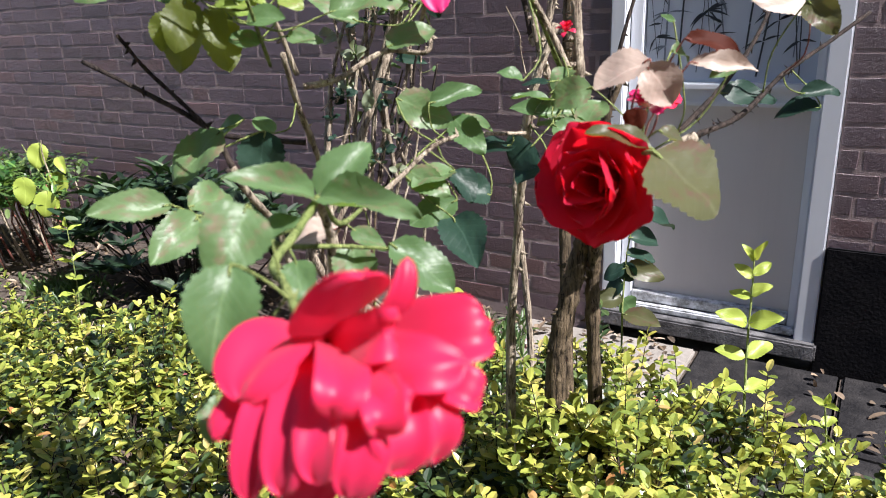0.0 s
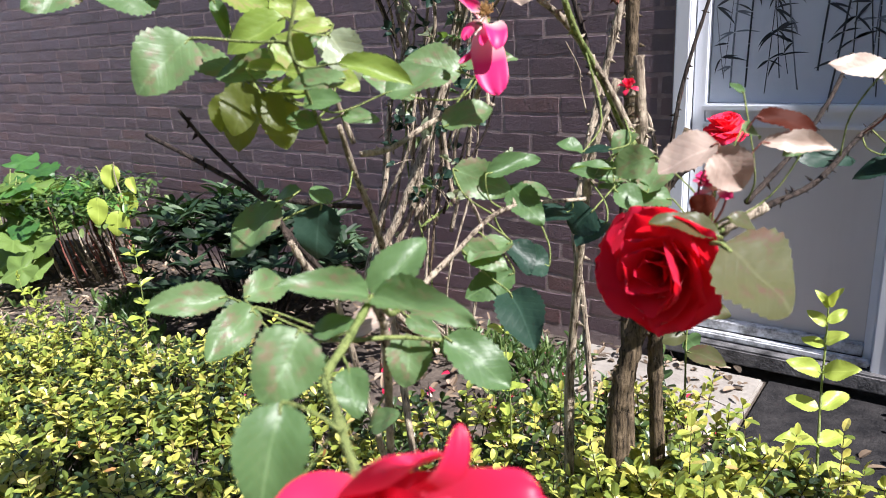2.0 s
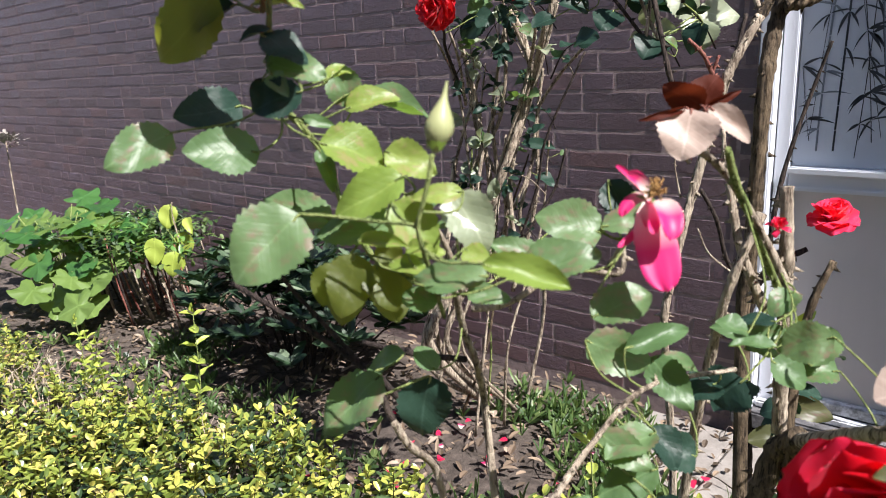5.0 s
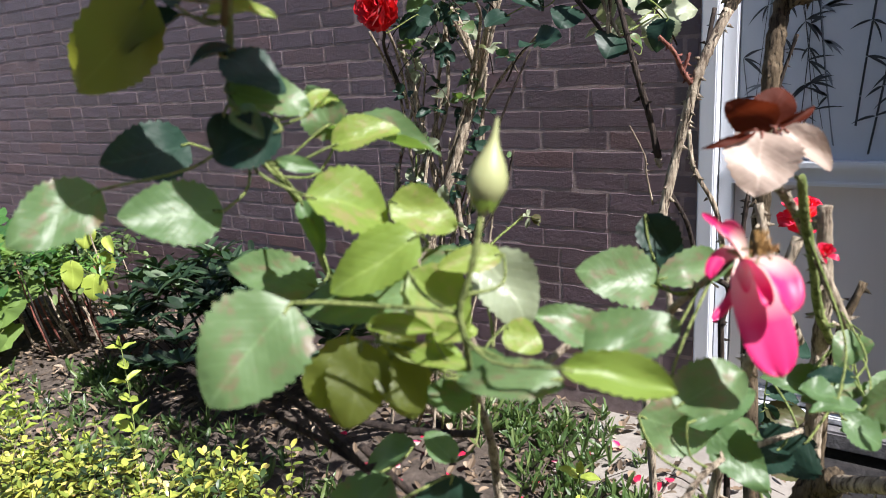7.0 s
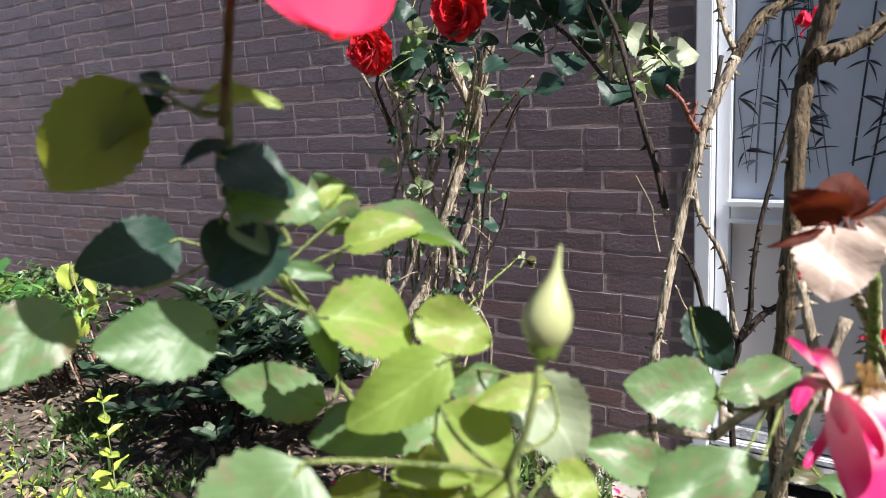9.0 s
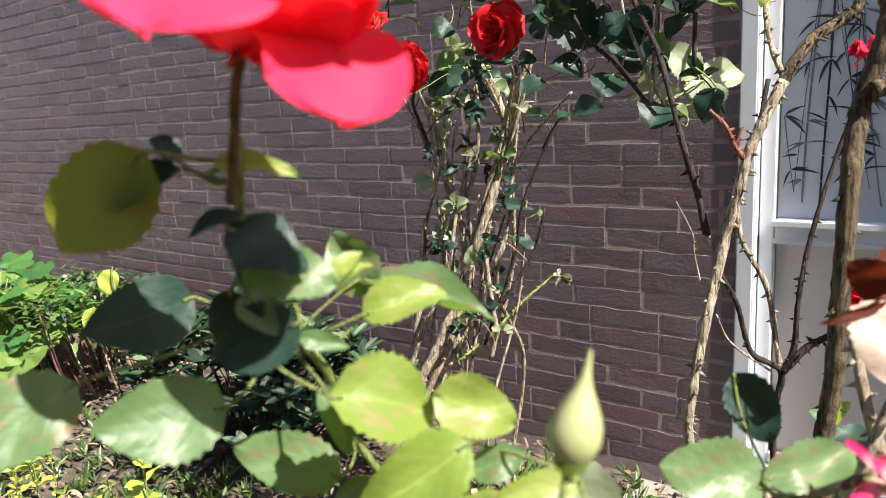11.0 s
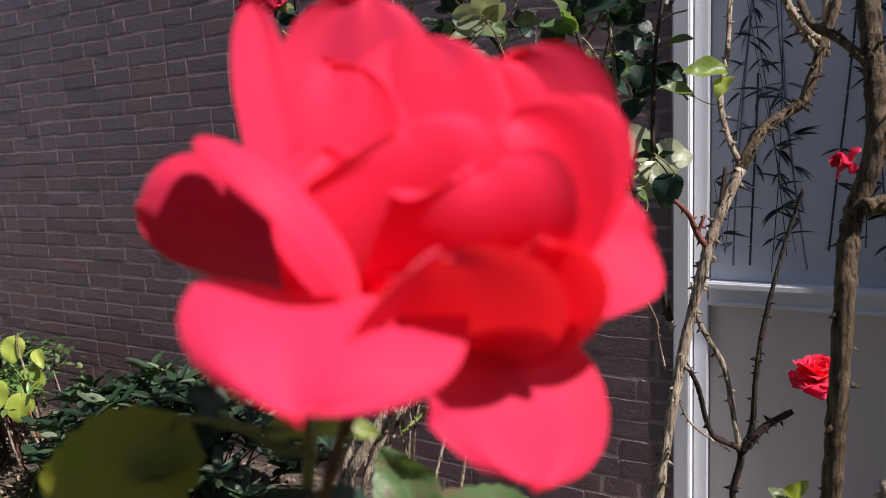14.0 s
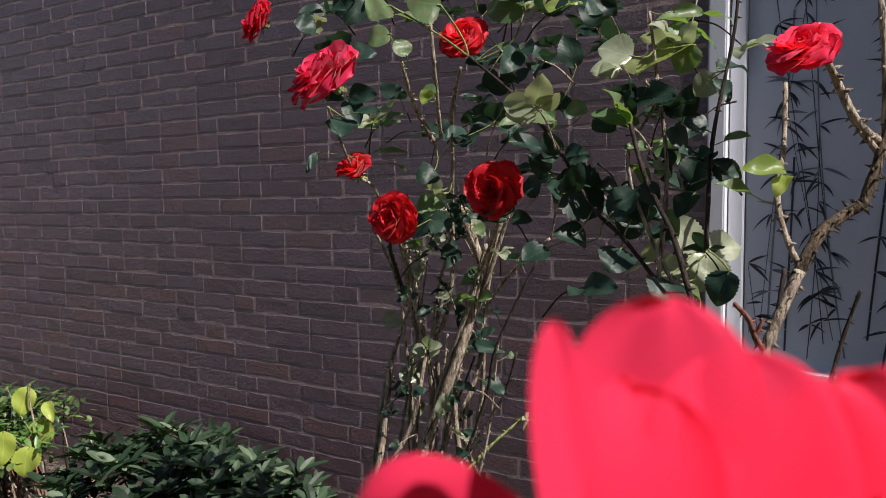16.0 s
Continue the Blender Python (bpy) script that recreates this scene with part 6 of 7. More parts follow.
leafy_twig(wall_climber, SHADED_LEAF, (-0.553, -0.471, 0.765), (-0.584, -0.562, 0.790), 0.021, 782, 2)
leafy_twig(wall_climber, SHADED_LEAF, (-0.539, -0.526, 0.675), (-0.539, -0.665, 0.700), 0.024, 753, 1)
leafy_twig(wall_climber, SHADED_LEAF, (-0.621, -0.588, 0.694), (-0.600, -0.598, 0.747), 0.027, 756, 2)
leafy_twig(wall_climber, SAGE_LIT_LEAF, (-0.621, -0.541, 0.417), (-0.617, -0.599, 0.479), 0.027, 757, 1)
leafy_twig(wall_climber, SAGE_LIT_LEAF, (-0.420, -0.471, 0.640), (-0.450, -0.535, 0.698), 0.022, 758, 2)
leafy_twig(wall_climber, SHADED_LEAF, (-0.501, -0.461, 0.626), (-0.476, -0.475, 0.722), 0.031, 760, 1)
leafy_twig(wall_climber, SAGE_LIT_LEAF, (-0.444, -0.512, 0.537), (-0.405, -0.567, 0.609), 0.026, 762, 2)
leafy_twig(wall_climber, ROSE_LEAF, (-0.484, -0.649, 1.100), (-0.457, -0.689, 1.156), 0.031, 681, 2)
leafy_twig(wall_climber, SHADED_LEAF, (-0.506, -0.704, 1.074), (-0.453, -0.697, 1.131), 0.025, 683, 1)
leafy_twig(wall_climber, SHADED_LEAF, (-0.326, -0.437, 1.077), (-0.304, -0.538, 1.119), 0.033, 684, 2)
leafy_twig(wall_climber, SHADED_LEAF, (-0.515, -0.588, 1.124), (-0.428, -0.642, 1.147), 0.032, 687, 2)
leafy_twig(wall_climber, SHADED_LEAF, (-0.393, -0.596, 1.223), (-0.392, -0.648, 1.256), 0.028, 688, 1)
leafy_twig(wall_climber, ROSE_LEAF, (-0.464, -0.481, 0.976), (-0.385, -0.556, 1.026), 0.034, 689, 1)
leafy_twig(wall_climber, SHADED_LEAF, (-0.482, -0.656, 0.974), (-0.470, -0.722, 1.056), 0.024, 693, 2)
leafy_twig(wall_climber, SHADED_LEAF, (-0.583, -0.668, 0.772), (-0.512, -0.634, 0.816), 0.023, 707, 1)
leafy_twig(wall_climber, SHADED_LEAF, (-0.538, -0.415, 0.994), (-0.438, -0.478, 0.975), 0.028, 709, 1)
leafy_twig(wall_climber, SHADED_LEAF, (-0.343, -0.542, 0.778), (-0.378, -0.634, 0.845), 0.026, 717, 2)
leafy_twig(wall_climber, SHADED_LEAF, (-0.473, -0.441, 1.036), (-0.457, -0.492, 0.983), 0.033, 718, 2)
leafy_twig(wall_climber, SAGE_LIT_LEAF, (-0.465, -0.673, 0.721), (-0.433, -0.658, 0.785), 0.035, 721, 2)
leafy_twig(wall_climber, SAGE_LIT_LEAF, (-0.491, -0.587, 0.837), (-0.470, -0.646, 0.925), 0.033, 722, 2)
leafy_twig(wall_climber, SHADED_LEAF, (-0.456, -0.547, 0.891), (-0.402, -0.514, 0.934), 0.031, 724, 2)
leafy_twig(wall_climber, SHADED_LEAF, (-0.459, -0.520, 0.555), (-0.457, -0.605, 0.637), 0.033, 735, 2)
leafy_twig(wall_climber, SHADED_LEAF, (-0.526, -0.515, 0.497), (-0.521, -0.596, 0.605), 0.025, 737, 2)
leafy_twig(wall_climber, ROSE_LEAF, (-0.539, -0.532, 0.523), (-0.523, -0.542, 0.611), 0.026, 738, 2)
leafy_twig(wall_climber, SHADED_LEAF, (-0.427, -0.457, 0.609), (-0.444, -0.479, 0.667), 0.028, 742, 2)
leafy_twig(wall_climber, SHADED_LEAF, (-0.513, -0.508, 0.562), (-0.441, -0.576, 0.663), 0.031, 743, 2)
leafy_twig(wall_climber, SHADED_LEAF, (-0.508, -0.468, 0.567), (-0.535, -0.497, 0.616), 0.028, 744, 2)
cane(wall_climber, WOOD_CANE, [(-0.553, -0.536, 0.502), (-0.565, -0.576, 0.845), (-0.553, -0.633, 1.061), (-0.553, -0.721, 1.193)], 0.0048, 0.0028, 12)
cane(wall_climber, DARK_CANE, [(-0.504, -0.497, 0.527), (-0.406, -0.488, 0.777), (-0.370, -0.503, 0.909), (-0.265, -0.485, 1.131)], 0.0048, 0.0028, 12)
cane(wall_climber, DARK_CANE, [(-0.485, -0.492, 0.591), (-0.394, -0.422, 0.764), (-0.353, -0.425, 0.883)], 0.0048, 0.0028, 12)
cane(wall_climber, WOOD_CANE, [(-0.572, -0.548, 0.503), (-0.502, -0.550, 0.785), (-0.410, -0.549, 1.023), (-0.365, -0.558, 1.152)], 0.0069, 0.0046, 18)
cane(wall_climber, WOOD_CANE, [(-0.470, -0.490, 0.561), (-0.468, -0.521, 0.809), (-0.370, -0.530, 1.087), (-0.307, -0.544, 1.247)], 0.0069, 0.0046, 18)
cane(wall_climber, WOOD_CANE, [(-0.586, -0.549, 0.534), (-0.551, -0.551, 0.812), (-0.523, -0.577, 1.014)], 0.0069, 0.0046, 18)
leafy_twig(door_climber, SHADED_LEAF, (-0.047, -0.920, 1.514), (-0.068, -1.037, 1.464), 0.037, 902, 1)
leafy_twig(door_climber, SHADED_LEAF, (-0.015, -0.954, 1.420), (-0.053, -0.990, 1.455), 0.036, 903, 1)
leafy_twig(door_climber, SHADED_LEAF, (-0.187, -0.849, 1.499), (-0.122, -0.928, 1.565), 0.042, 904, 2)
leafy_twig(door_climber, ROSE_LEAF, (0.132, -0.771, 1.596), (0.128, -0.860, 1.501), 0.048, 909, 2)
leafy_twig(door_climber, SHADED_LEAF, (-0.068, -0.909, 1.615), (0.009, -0.924, 1.551), 0.032, 910, 1)
leafy_twig(door_climber, SHADED_LEAF, (-0.127, -0.905, 1.485), (-0.070, -0.928, 1.534), 0.049, 919, 1)
leafy_twig(door_climber, SHADED_LEAF, (-0.066, -0.828, 1.456), (-0.064, -0.915, 1.491), 0.037, 920, 1)
leafy_twig(door_climber, SAGE_LIT_LEAF, (0.138, -0.789, 1.412), (0.114, -0.900, 1.477), 0.047, 922, 1)
leafy_twig(door_climber, SAGE_LIT_LEAF, (0.016, -0.748, 1.431), (0.014, -0.839, 1.465), 0.042, 966, 2)
leafy_twig(door_climber, SHADED_LEAF, (-0.000, -0.896, 1.365), (0.074, -0.939, 1.397), 0.047, 975, 2)
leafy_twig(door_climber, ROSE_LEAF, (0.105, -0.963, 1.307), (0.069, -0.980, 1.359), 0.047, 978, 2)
leafy_twig(door_climber, SHADED_LEAF, (0.050, -0.789, 1.323), (0.067, -0.777, 1.390), 0.037, 979, 2)
leafy_twig(door_climber, SAGE_LIT_LEAF, (-0.038, -0.975, 1.328), (-0.038, -1.050, 1.384), 0.042, 981, 2)
leafy_twig(door_climber, SHADED_LEAF, (0.119, -0.791, 1.358), (0.114, -0.914, 1.381), 0.046, 985, 1)
leafy_twig(door_climber, SHADED_LEAF, (0.172, -0.720, 1.407), (0.119, -0.758, 1.375), 0.040, 986, 1)
leafy_twig(door_climber, SHADED_LEAF, (0.111, -0.884, 1.312), (0.126, -0.894, 1.371), 0.041, 990, 2)
leafy_twig(door_climber, SHADED_LEAF, (0.035, -0.891, 1.179), (0.061, -0.921, 1.227), 0.037, 1071, 2)
leafy_twig(door_climber, SHADED_LEAF, (-0.012, -0.859, 1.309), (0.051, -0.931, 1.250), 0.039, 1072, 2)
leafy_twig(door_climber, SHADED_LEAF, (0.099, -0.871, 1.200), (0.136, -0.903, 1.275), 0.046, 1073, 2)
leafy_twig(door_climber, SHADED_LEAF, (0.082, -0.924, 1.226), (0.103, -0.908, 1.292), 0.037, 1089, 2)
leafy_twig(door_climber, SAGE_LIT_LEAF, (0.123, -0.838, 1.519), (0.205, -0.889, 1.461), 0.040, 1333, 2)
leafy_twig(door_climber, SAGE_LIT_LEAF, (0.103, -0.802, 1.090), (0.084, -0.886, 1.160), 0.043, 961, 1)
leafy_twig(door_climber, SHADED_LEAF, (-0.020, -1.039, 1.201), (0.012, -1.080, 1.264), 0.035, 963, 1)
leafy_twig(door_climber, SHADED_LEAF, (0.122, -0.972, 1.320), (0.178, -0.949, 1.302), 0.041, 964, 2)
leafy_twig(door_climber, SHADED_LEAF, (0.181, -0.844, 1.118), (0.157, -0.887, 1.176), 0.031, 971, 1)
leafy_twig(door_climber, SHADED_LEAF, (0.208, -0.905, 1.257), (0.154, -0.974, 1.310), 0.030, 976, 2)
leafy_twig(door_climber, SHADED_LEAF, (-0.055, -0.986, 1.079), (0.034, -1.056, 1.137), 0.037, 977, 1)
cane(wall_climber, WOOD_CANE, [(-0.728, -0.522, 0.455), (-0.664, -0.537, 0.780), (-0.540, -0.553, 1.084)], 0.0069, 0.0040, 16)
cane(wall_climber, WOOD_CANE, [(-0.614, -0.455, 0.453), (-0.549, -0.470, 0.764), (-0.519, -0.527, 0.974), (-0.440, -0.578, 1.193)], 0.0069, 0.0040, 16)
cane(wall_climber, WOOD_CANE, [(-0.559, -0.389, 0.439), (-0.466, -0.401, 0.729), (-0.426, -0.450, 0.969), (-0.397, -0.468, 1.095)], 0.0069, 0.0040, 16)
cane(wall_climber, WOOD_CANE, [(-0.588, -0.426, 0.477), (-0.539, -0.445, 0.730), (-0.579, -0.510, 0.911), (-0.553, -0.594, 1.101)], 0.0069, 0.0040, 16)

# shoots beside the hedge and the path
privet_shoot = rose_plant("privet_shoot", (0.61, -1.15, 0.30), "tall lime-green shoot standing out of the hedge", "shoot")
cane(privet_shoot, GREEN_CANE, [(0.617, -1.139, 0.367), (0.614, -1.141, 0.435), (0.607, -1.120, 0.535), (0.605, -1.109, 0.602), (0.602, -1.102, 0.660)], 0.0024, 0.0011, 0)
leaf(privet_shoot, YOUNG_LEAF, (0.606, -1.126, 0.555), (0.567, -1.151, 0.575), (0.63, -0.56, 0.53), 0.0263)
leaf(privet_shoot, YOUNG_LEAF, (0.607, -1.125, 0.555), (0.651, -1.127, 0.573), (-0.28, -0.76, 0.59), 0.0282)
leaf(privet_shoot, YOUNG_LEAF, (0.608, -1.131, 0.503), (0.566, -1.136, 0.512), (0.24, -0.40, 0.89), 0.0265)
leaf(privet_shoot, YOUNG_LEAF, (0.610, -1.130, 0.503), (0.640, -1.093, 0.518), (0.23, -0.52, 0.82), 0.0265)
leaf(privet_shoot, YOUNG_LEAF, (0.614, -1.145, 0.456), (0.570, -1.195, 0.479), (0.49, -0.03, 0.87), 0.0284)
leaf(privet_shoot, YOUNG_LEAF, (0.614, -1.145, 0.456), (0.642, -1.101, 0.457), (0.37, -0.26, 0.89), 0.0265)
leaf(privet_shoot, YOUNG_LEAF, (0.605, -1.113, 0.590), (0.573, -1.103, 0.594), (-0.01, -0.39, 0.92), 0.0206)
leaf(privet_shoot, YOUNG_LEAF, (0.604, -1.112, 0.594), (0.630, -1.106, 0.612), (-0.26, -0.74, 0.62), 0.0206)
leaf(privet_shoot, YOUNG_LEAF, (0.605, -1.114, 0.621), (0.579, -1.114, 0.639), (0.33, -0.82, 0.47), 0.0167)
leaf(privet_shoot, YOUNG_LEAF, (0.605, -1.113, 0.625), (0.625, -1.095, 0.642), (0.22, -0.79, 0.58), 0.0167)
leaf(privet_shoot, YOUNG_LEAF, (0.603, -1.106, 0.644), (0.588, -1.113, 0.670), (0.72, -0.65, 0.24), 0.0130)
leaf(privet_shoot, YOUNG_LEAF, (0.604, -1.106, 0.646), (0.619, -1.121, 0.680), (-0.68, -0.73, -0.03), 0.0130)
leaf(privet_shoot, YOUNG_LEAF, (0.617, -1.148, 0.411), (0.577, -1.156, 0.405), (0.04, -0.71, 0.70), 0.0249)
leaf(privet_shoot, YOUNG_LEAF, (0.616, -1.147, 0.412), (0.658, -1.135, 0.424), (-0.08, -0.56, 0.83), 0.0268)
rose_sucker = rose_plant("rose_sucker", (0.32, -0.80, 0.0), "thin sucker with small round dark leaves by the path", "shoot")
cane(rose_sucker, GREEN_CANE, [(0.320, -0.800, 0.000), (0.325, -0.810, 0.200), (0.348, -0.889, 0.361), (0.344, -0.882, 0.454), (0.342, -0.863, 0.542), (0.346, -0.849, 0.607), (0.345, -0.832, 0.654)], 0.0026, 0.0012, 0)
leaf(rose_sucker, SHADED_LEAF, (0.347, -0.842, 0.622), (0.411, -0.765, 0.589), (0.54, -0.09, 0.84), 0.0448)
leaf(rose_sucker, SHADED_LEAF, (0.344, -0.860, 0.581), (0.390, -0.794, 0.561), (0.70, -0.29, 0.66), 0.0423)
leaf(rose_sucker, SHADED_LEAF, (0.344, -0.871, 0.550), (0.389, -0.824, 0.530), (0.52, -0.14, 0.84), 0.0399)
leaf(rose_sucker, SHADED_LEAF, (0.344, -0.876, 0.536), (0.352, -0.871, 0.492), (0.23, -0.97, -0.07), 0.0423)
leaf(rose_sucker, SHADED_LEAF, (0.344, -0.881, 0.524), (0.307, -0.896, 0.504), (-0.11, -0.68, 0.72), 0.0399)
leaf(rose_sucker, SHADED_LEAF, (0.343, -0.880, 0.494), (0.303, -0.878, 0.464), (-0.42, -0.75, 0.51), 0.0401)
leaf(rose_sucker, PALE_LEAF, (0.347, -0.846, 0.612), (0.318, -0.844, 0.591), (-0.56, -0.38, 0.74), 0.0423)
leaf(rose_sucker, PALE_LEAF, (0.345, -0.878, 0.529), (0.413, -0.839, 0.499), (0.57, -0.77, 0.29), 0.0423)
leaf(rose_sucker, PALE_LEAF, (0.342, -0.879, 0.465), (0.296, -0.917, 0.458), (0.39, -0.60, 0.70), 0.0430)
leaf(rose_sucker, ROSE_LEAF, (0.343, -0.881, 0.459), (0.359, -0.853, 0.422), (0.83, -0.55, -0.05), 0.0430)
leaf(rose_sucker, PALE_LEAF, (0.347, -0.888, 0.433), (0.422, -0.895, 0.427), (0.02, -0.53, 0.85), 0.0430)
leaf(rose_sucker, LIME_LEAF, (0.346, -0.834, 0.646), (0.367, -0.855, 0.688), (-0.59, -0.80, -0.11), 0.0274)
leaf(rose_sucker, ROSE_LEAF, (0.346, -0.837, 0.640), (0.317, -0.838, 0.662), (0.56, -0.41, 0.72), 0.0274)
leafy_twig(door_climber, SHADED_LEAF, (-0.170, -0.821, 1.405), (-0.139, -0.908, 1.442), 0.034, 832, 2)
leafy_twig(door_climber, SHADED_LEAF, (-0.051, -0.663, 1.480), (-0.068, -0.702, 1.560), 0.044, 837, 2)
leafy_twig(door_climber, SHADED_LEAF, (-0.007, -0.734, 1.512), (-0.013, -0.844, 1.556), 0.039, 840, 2)
leafy_twig(door_climber, SHADED_LEAF, (-0.134, -0.620, 1.526), (-0.114, -0.680, 1.565), 0.037, 843, 2)
leafy_twig(door_climber, SHADED_LEAF, (-0.016, -0.630, 1.489), (-0.033, -0.714, 1.523), 0.050, 846, 2)
leafy_twig(door_climber, SHADED_LEAF, (-0.100, -0.700, 1.262), (-0.105, -0.784, 1.330), 0.042, 910, 2)
leafy_twig(door_climber, SHADED_LEAF, (0.085, -0.697, 1.188), (0.060, -0.749, 1.224), 0.039, 914, 2)
leafy_twig(door_climber, SHADED_LEAF, (-0.156, -0.800, 1.173), (-0.156, -0.909, 1.227), 0.044, 916, 2)
leafy_twig(door_climber, SHADED_LEAF, (-0.092, -0.699, 1.305), (-0.038, -0.729, 1.248), 0.039, 918, 1)
leafy_twig(door_climber, SHADED_LEAF, (-0.161, -0.616, 1.294), (-0.201, -0.698, 1.306), 0.050, 920, 2)
leafy_twig(door_climber, ROSE_LEAF, (-0.035, -0.626, 1.369), (0.038, -0.664, 1.350), 0.047, 926, 1)
leafy_twig(door_climber, SHADED_LEAF, (-0.293, -0.696, 1.338), (-0.238, -0.759, 1.399), 0.045, 927, 2)
leafy_twig(door_climber, SHADED_LEAF, (0.046, -0.777, 1.127), (0.052, -0.820, 1.208), 0.048, 930, 2)
leafy_twig(door_climber, SHADED_LEAF, (-0.097, -0.704, 1.243), (-0.132, -0.770, 1.299), 0.040, 933, 2)
leafy_twig(door_climber, SHADED_LEAF, (-0.233, -0.781, 1.327), (-0.202, -0.783, 1.359), 0.038, 934, 2)
leafy_twig(door_climber, SHADED_LEAF, (-0.194, -0.649, 1.389), (-0.148, -0.675, 1.424), 0.046, 936, 1)
leafy_twig(wall_climber, SHADED_LEAF, (-0.427, -0.602, 1.581), (-0.433, -0.690, 1.624), 0.040, 745, 1)
leafy_twig(wall_climber, SHADED_LEAF, (-0.406, -0.472, 1.417), (-0.387, -0.546, 1.466), 0.041, 746, 1)
leafy_twig(wall_climber, SHADED_LEAF, (-0.359, -0.499, 1.589), (-0.355, -0.631, 1.594), 0.037, 748, 2)
leafy_twig(wall_climber, SHADED_LEAF, (-0.313, -0.556, 1.404), (-0.313, -0.640, 1.478), 0.035, 750, 1)
leafy_twig(wall_climber, SHADED_LEAF, (-0.328, -0.467, 1.511), (-0.261, -0.493, 1.546), 0.038, 751, 2)
leafy_twig(wall_climber, SHADED_LEAF, (-0.405, -0.589, 1.612), (-0.423, -0.630, 1.684), 0.032, 752, 2)
leafy_twig(wall_climber, SHADED_LEAF, (-0.358, -0.631, 1.602), (-0.360, -0.728, 1.615), 0.035, 754, 2)
leafy_twig(wall_climber, SHADED_LEAF, (-0.323, -0.507, 1.511), (-0.344, -0.606, 1.545), 0.039, 755, 2)
leafy_twig(wall_climber, SHADED_LEAF, (-0.464, -0.474, 1.171), (-0.452, -0.536, 1.226), 0.045, 757, 2)
leafy_twig(wall_climber, SAGE_LIT_LEAF, (-0.438, -0.564, 1.161), (-0.412, -0.623, 1.226), 0.033, 760, 2)
leafy_twig(wall_climber, SHADED_LEAF, (-0.580, -0.436, 1.334), (-0.563, -0.422, 1.415), 0.036, 764, 2)
leafy_twig(wall_climber, SHADED_LEAF, (-0.415, -0.528, 1.122), (-0.436, -0.546, 1.171), 0.037, 765, 2)
leafy_twig(wall_climber, SHADED_LEAF, (-0.407, -0.418, 1.222), (-0.431, -0.484, 1.254), 0.040, 769, 1)
leafy_twig(wall_climber, SHADED_LEAF, (-0.467, -0.600, 1.333), (-0.378, -0.636, 1.371), 0.039, 771, 2)
leafy_twig(wall_climber, SHADED_LEAF, (-0.462, -0.587, 1.207), (-0.436, -0.597, 1.130), 0.032, 772, 2)

# ---- blooms ----
bloom(front_bush, RED, (0.575, -1.990, 0.875), (0.046, -0.037, -0.009), 0.022, "large drooping red bloom, slightly faded", [(4, 6, 12, 1.3, 0.8, 1.0, 20, 0.03)], 31, 12, 0.3, [
          ((0.0228, -0.0159, 0.0188), (0.0406, -0.0216, 0.0400), (0.0086, 0.0136, 0.0022), -0.15, 0.35),
          ((0.0351, -0.0050, 0.0171), (0.0390, 0.0032, 0.0358), (0.0039, 0.0020, -0.0012), 0.2, 0.2),
          ((0.0501, -0.0074, 0.0151), (0.0700, 0.0039, 0.0186), (-0.0031, 0.0088, 0.0090), -0.2, 0.35),
          ((0.0514, -0.0273, 0.0161), (0.0725, -0.0192, 0.0152), (0.0034, -0.0073, -0.0056), -0.25, 0.5),
          ((0.0458, -0.0314, 0.0111), (0.0645, -0.0346, 0.0110), (-0.0005, -0.0091, -0.0036), -0.3, 0.5),
          ((0.0053, -0.0250, 0.0104), (0.0057, -0.0462, -0.0006), (0.0159, -0.0005, -0.0016), -0.2, 0.35),
          ((0.0025, -0.0319, -0.0033), (-0.0032, -0.0499, -0.0156), (0.0049, 0.0014, -0.0045), 0.2, 0.2),
          ((0.0151, -0.0391, -0.0007), (0.0189, -0.0583, -0.0258), (0.0087, 0.0016, -0.0004), -0.25, 0.35),
          ((0.0260, -0.0397, 0.0025), (0.0326, -0.0573, -0.0196), (0.0088, 0.0011, 0.0013), -0.25, 0.4),
          ((0.0361, -0.0387, 0.0046), (0.0436, -0.0544, -0.0138), (0.0086, 0.0023, 0.0014), -0.25, 0.4),
          ((0.0466, -0.0359, 0.0042), (0.0529, -0.0503, -0.0186), (0.0073, 0.0048, 0.0005), -0.25, 0.4),
          ((0.0532, -0.0303, 0.0050), (0.0605, -0.0400, -0.0139), (0.0059, 0.0076, 0.0004), -0.25, 0.4),
          ((0.0576, -0.0227, 0.0044), (0.0659, -0.0265, -0.0165), (0.0037, 0.0076, 0.0008), -0.25, 0.35),
          ((0.0598, -0.0165, 0.0077), (0.0745, -0.0109, 0.0008), (-0.0000, 0.0054, 0.0047), -0.2, 0.35),
          ((0.0266, -0.0326, -0.0129), (0.0264, -0.0458, -0.0348), (0.0095, 0.0055, -0.0012), -0.2, 0.3),
          ((0.0424, -0.0372, 0.0147), (0.0471, -0.0489, 0.0052), (0.0072, 0.0039, -0.0018), -0.3, 0.5),
          ((0.0530, -0.0355, 0.0111), (0.0599, -0.0447, 0.0014), (0.0059, 0.0042, 0.0013), -0.3, 0.5),
          ((0.0416, -0.0252, 0.0186), (0.0512, -0.0207, 0.0243), (0.0018, 0.0041, 0.0079), -0.2, 0.4)], 1.5)
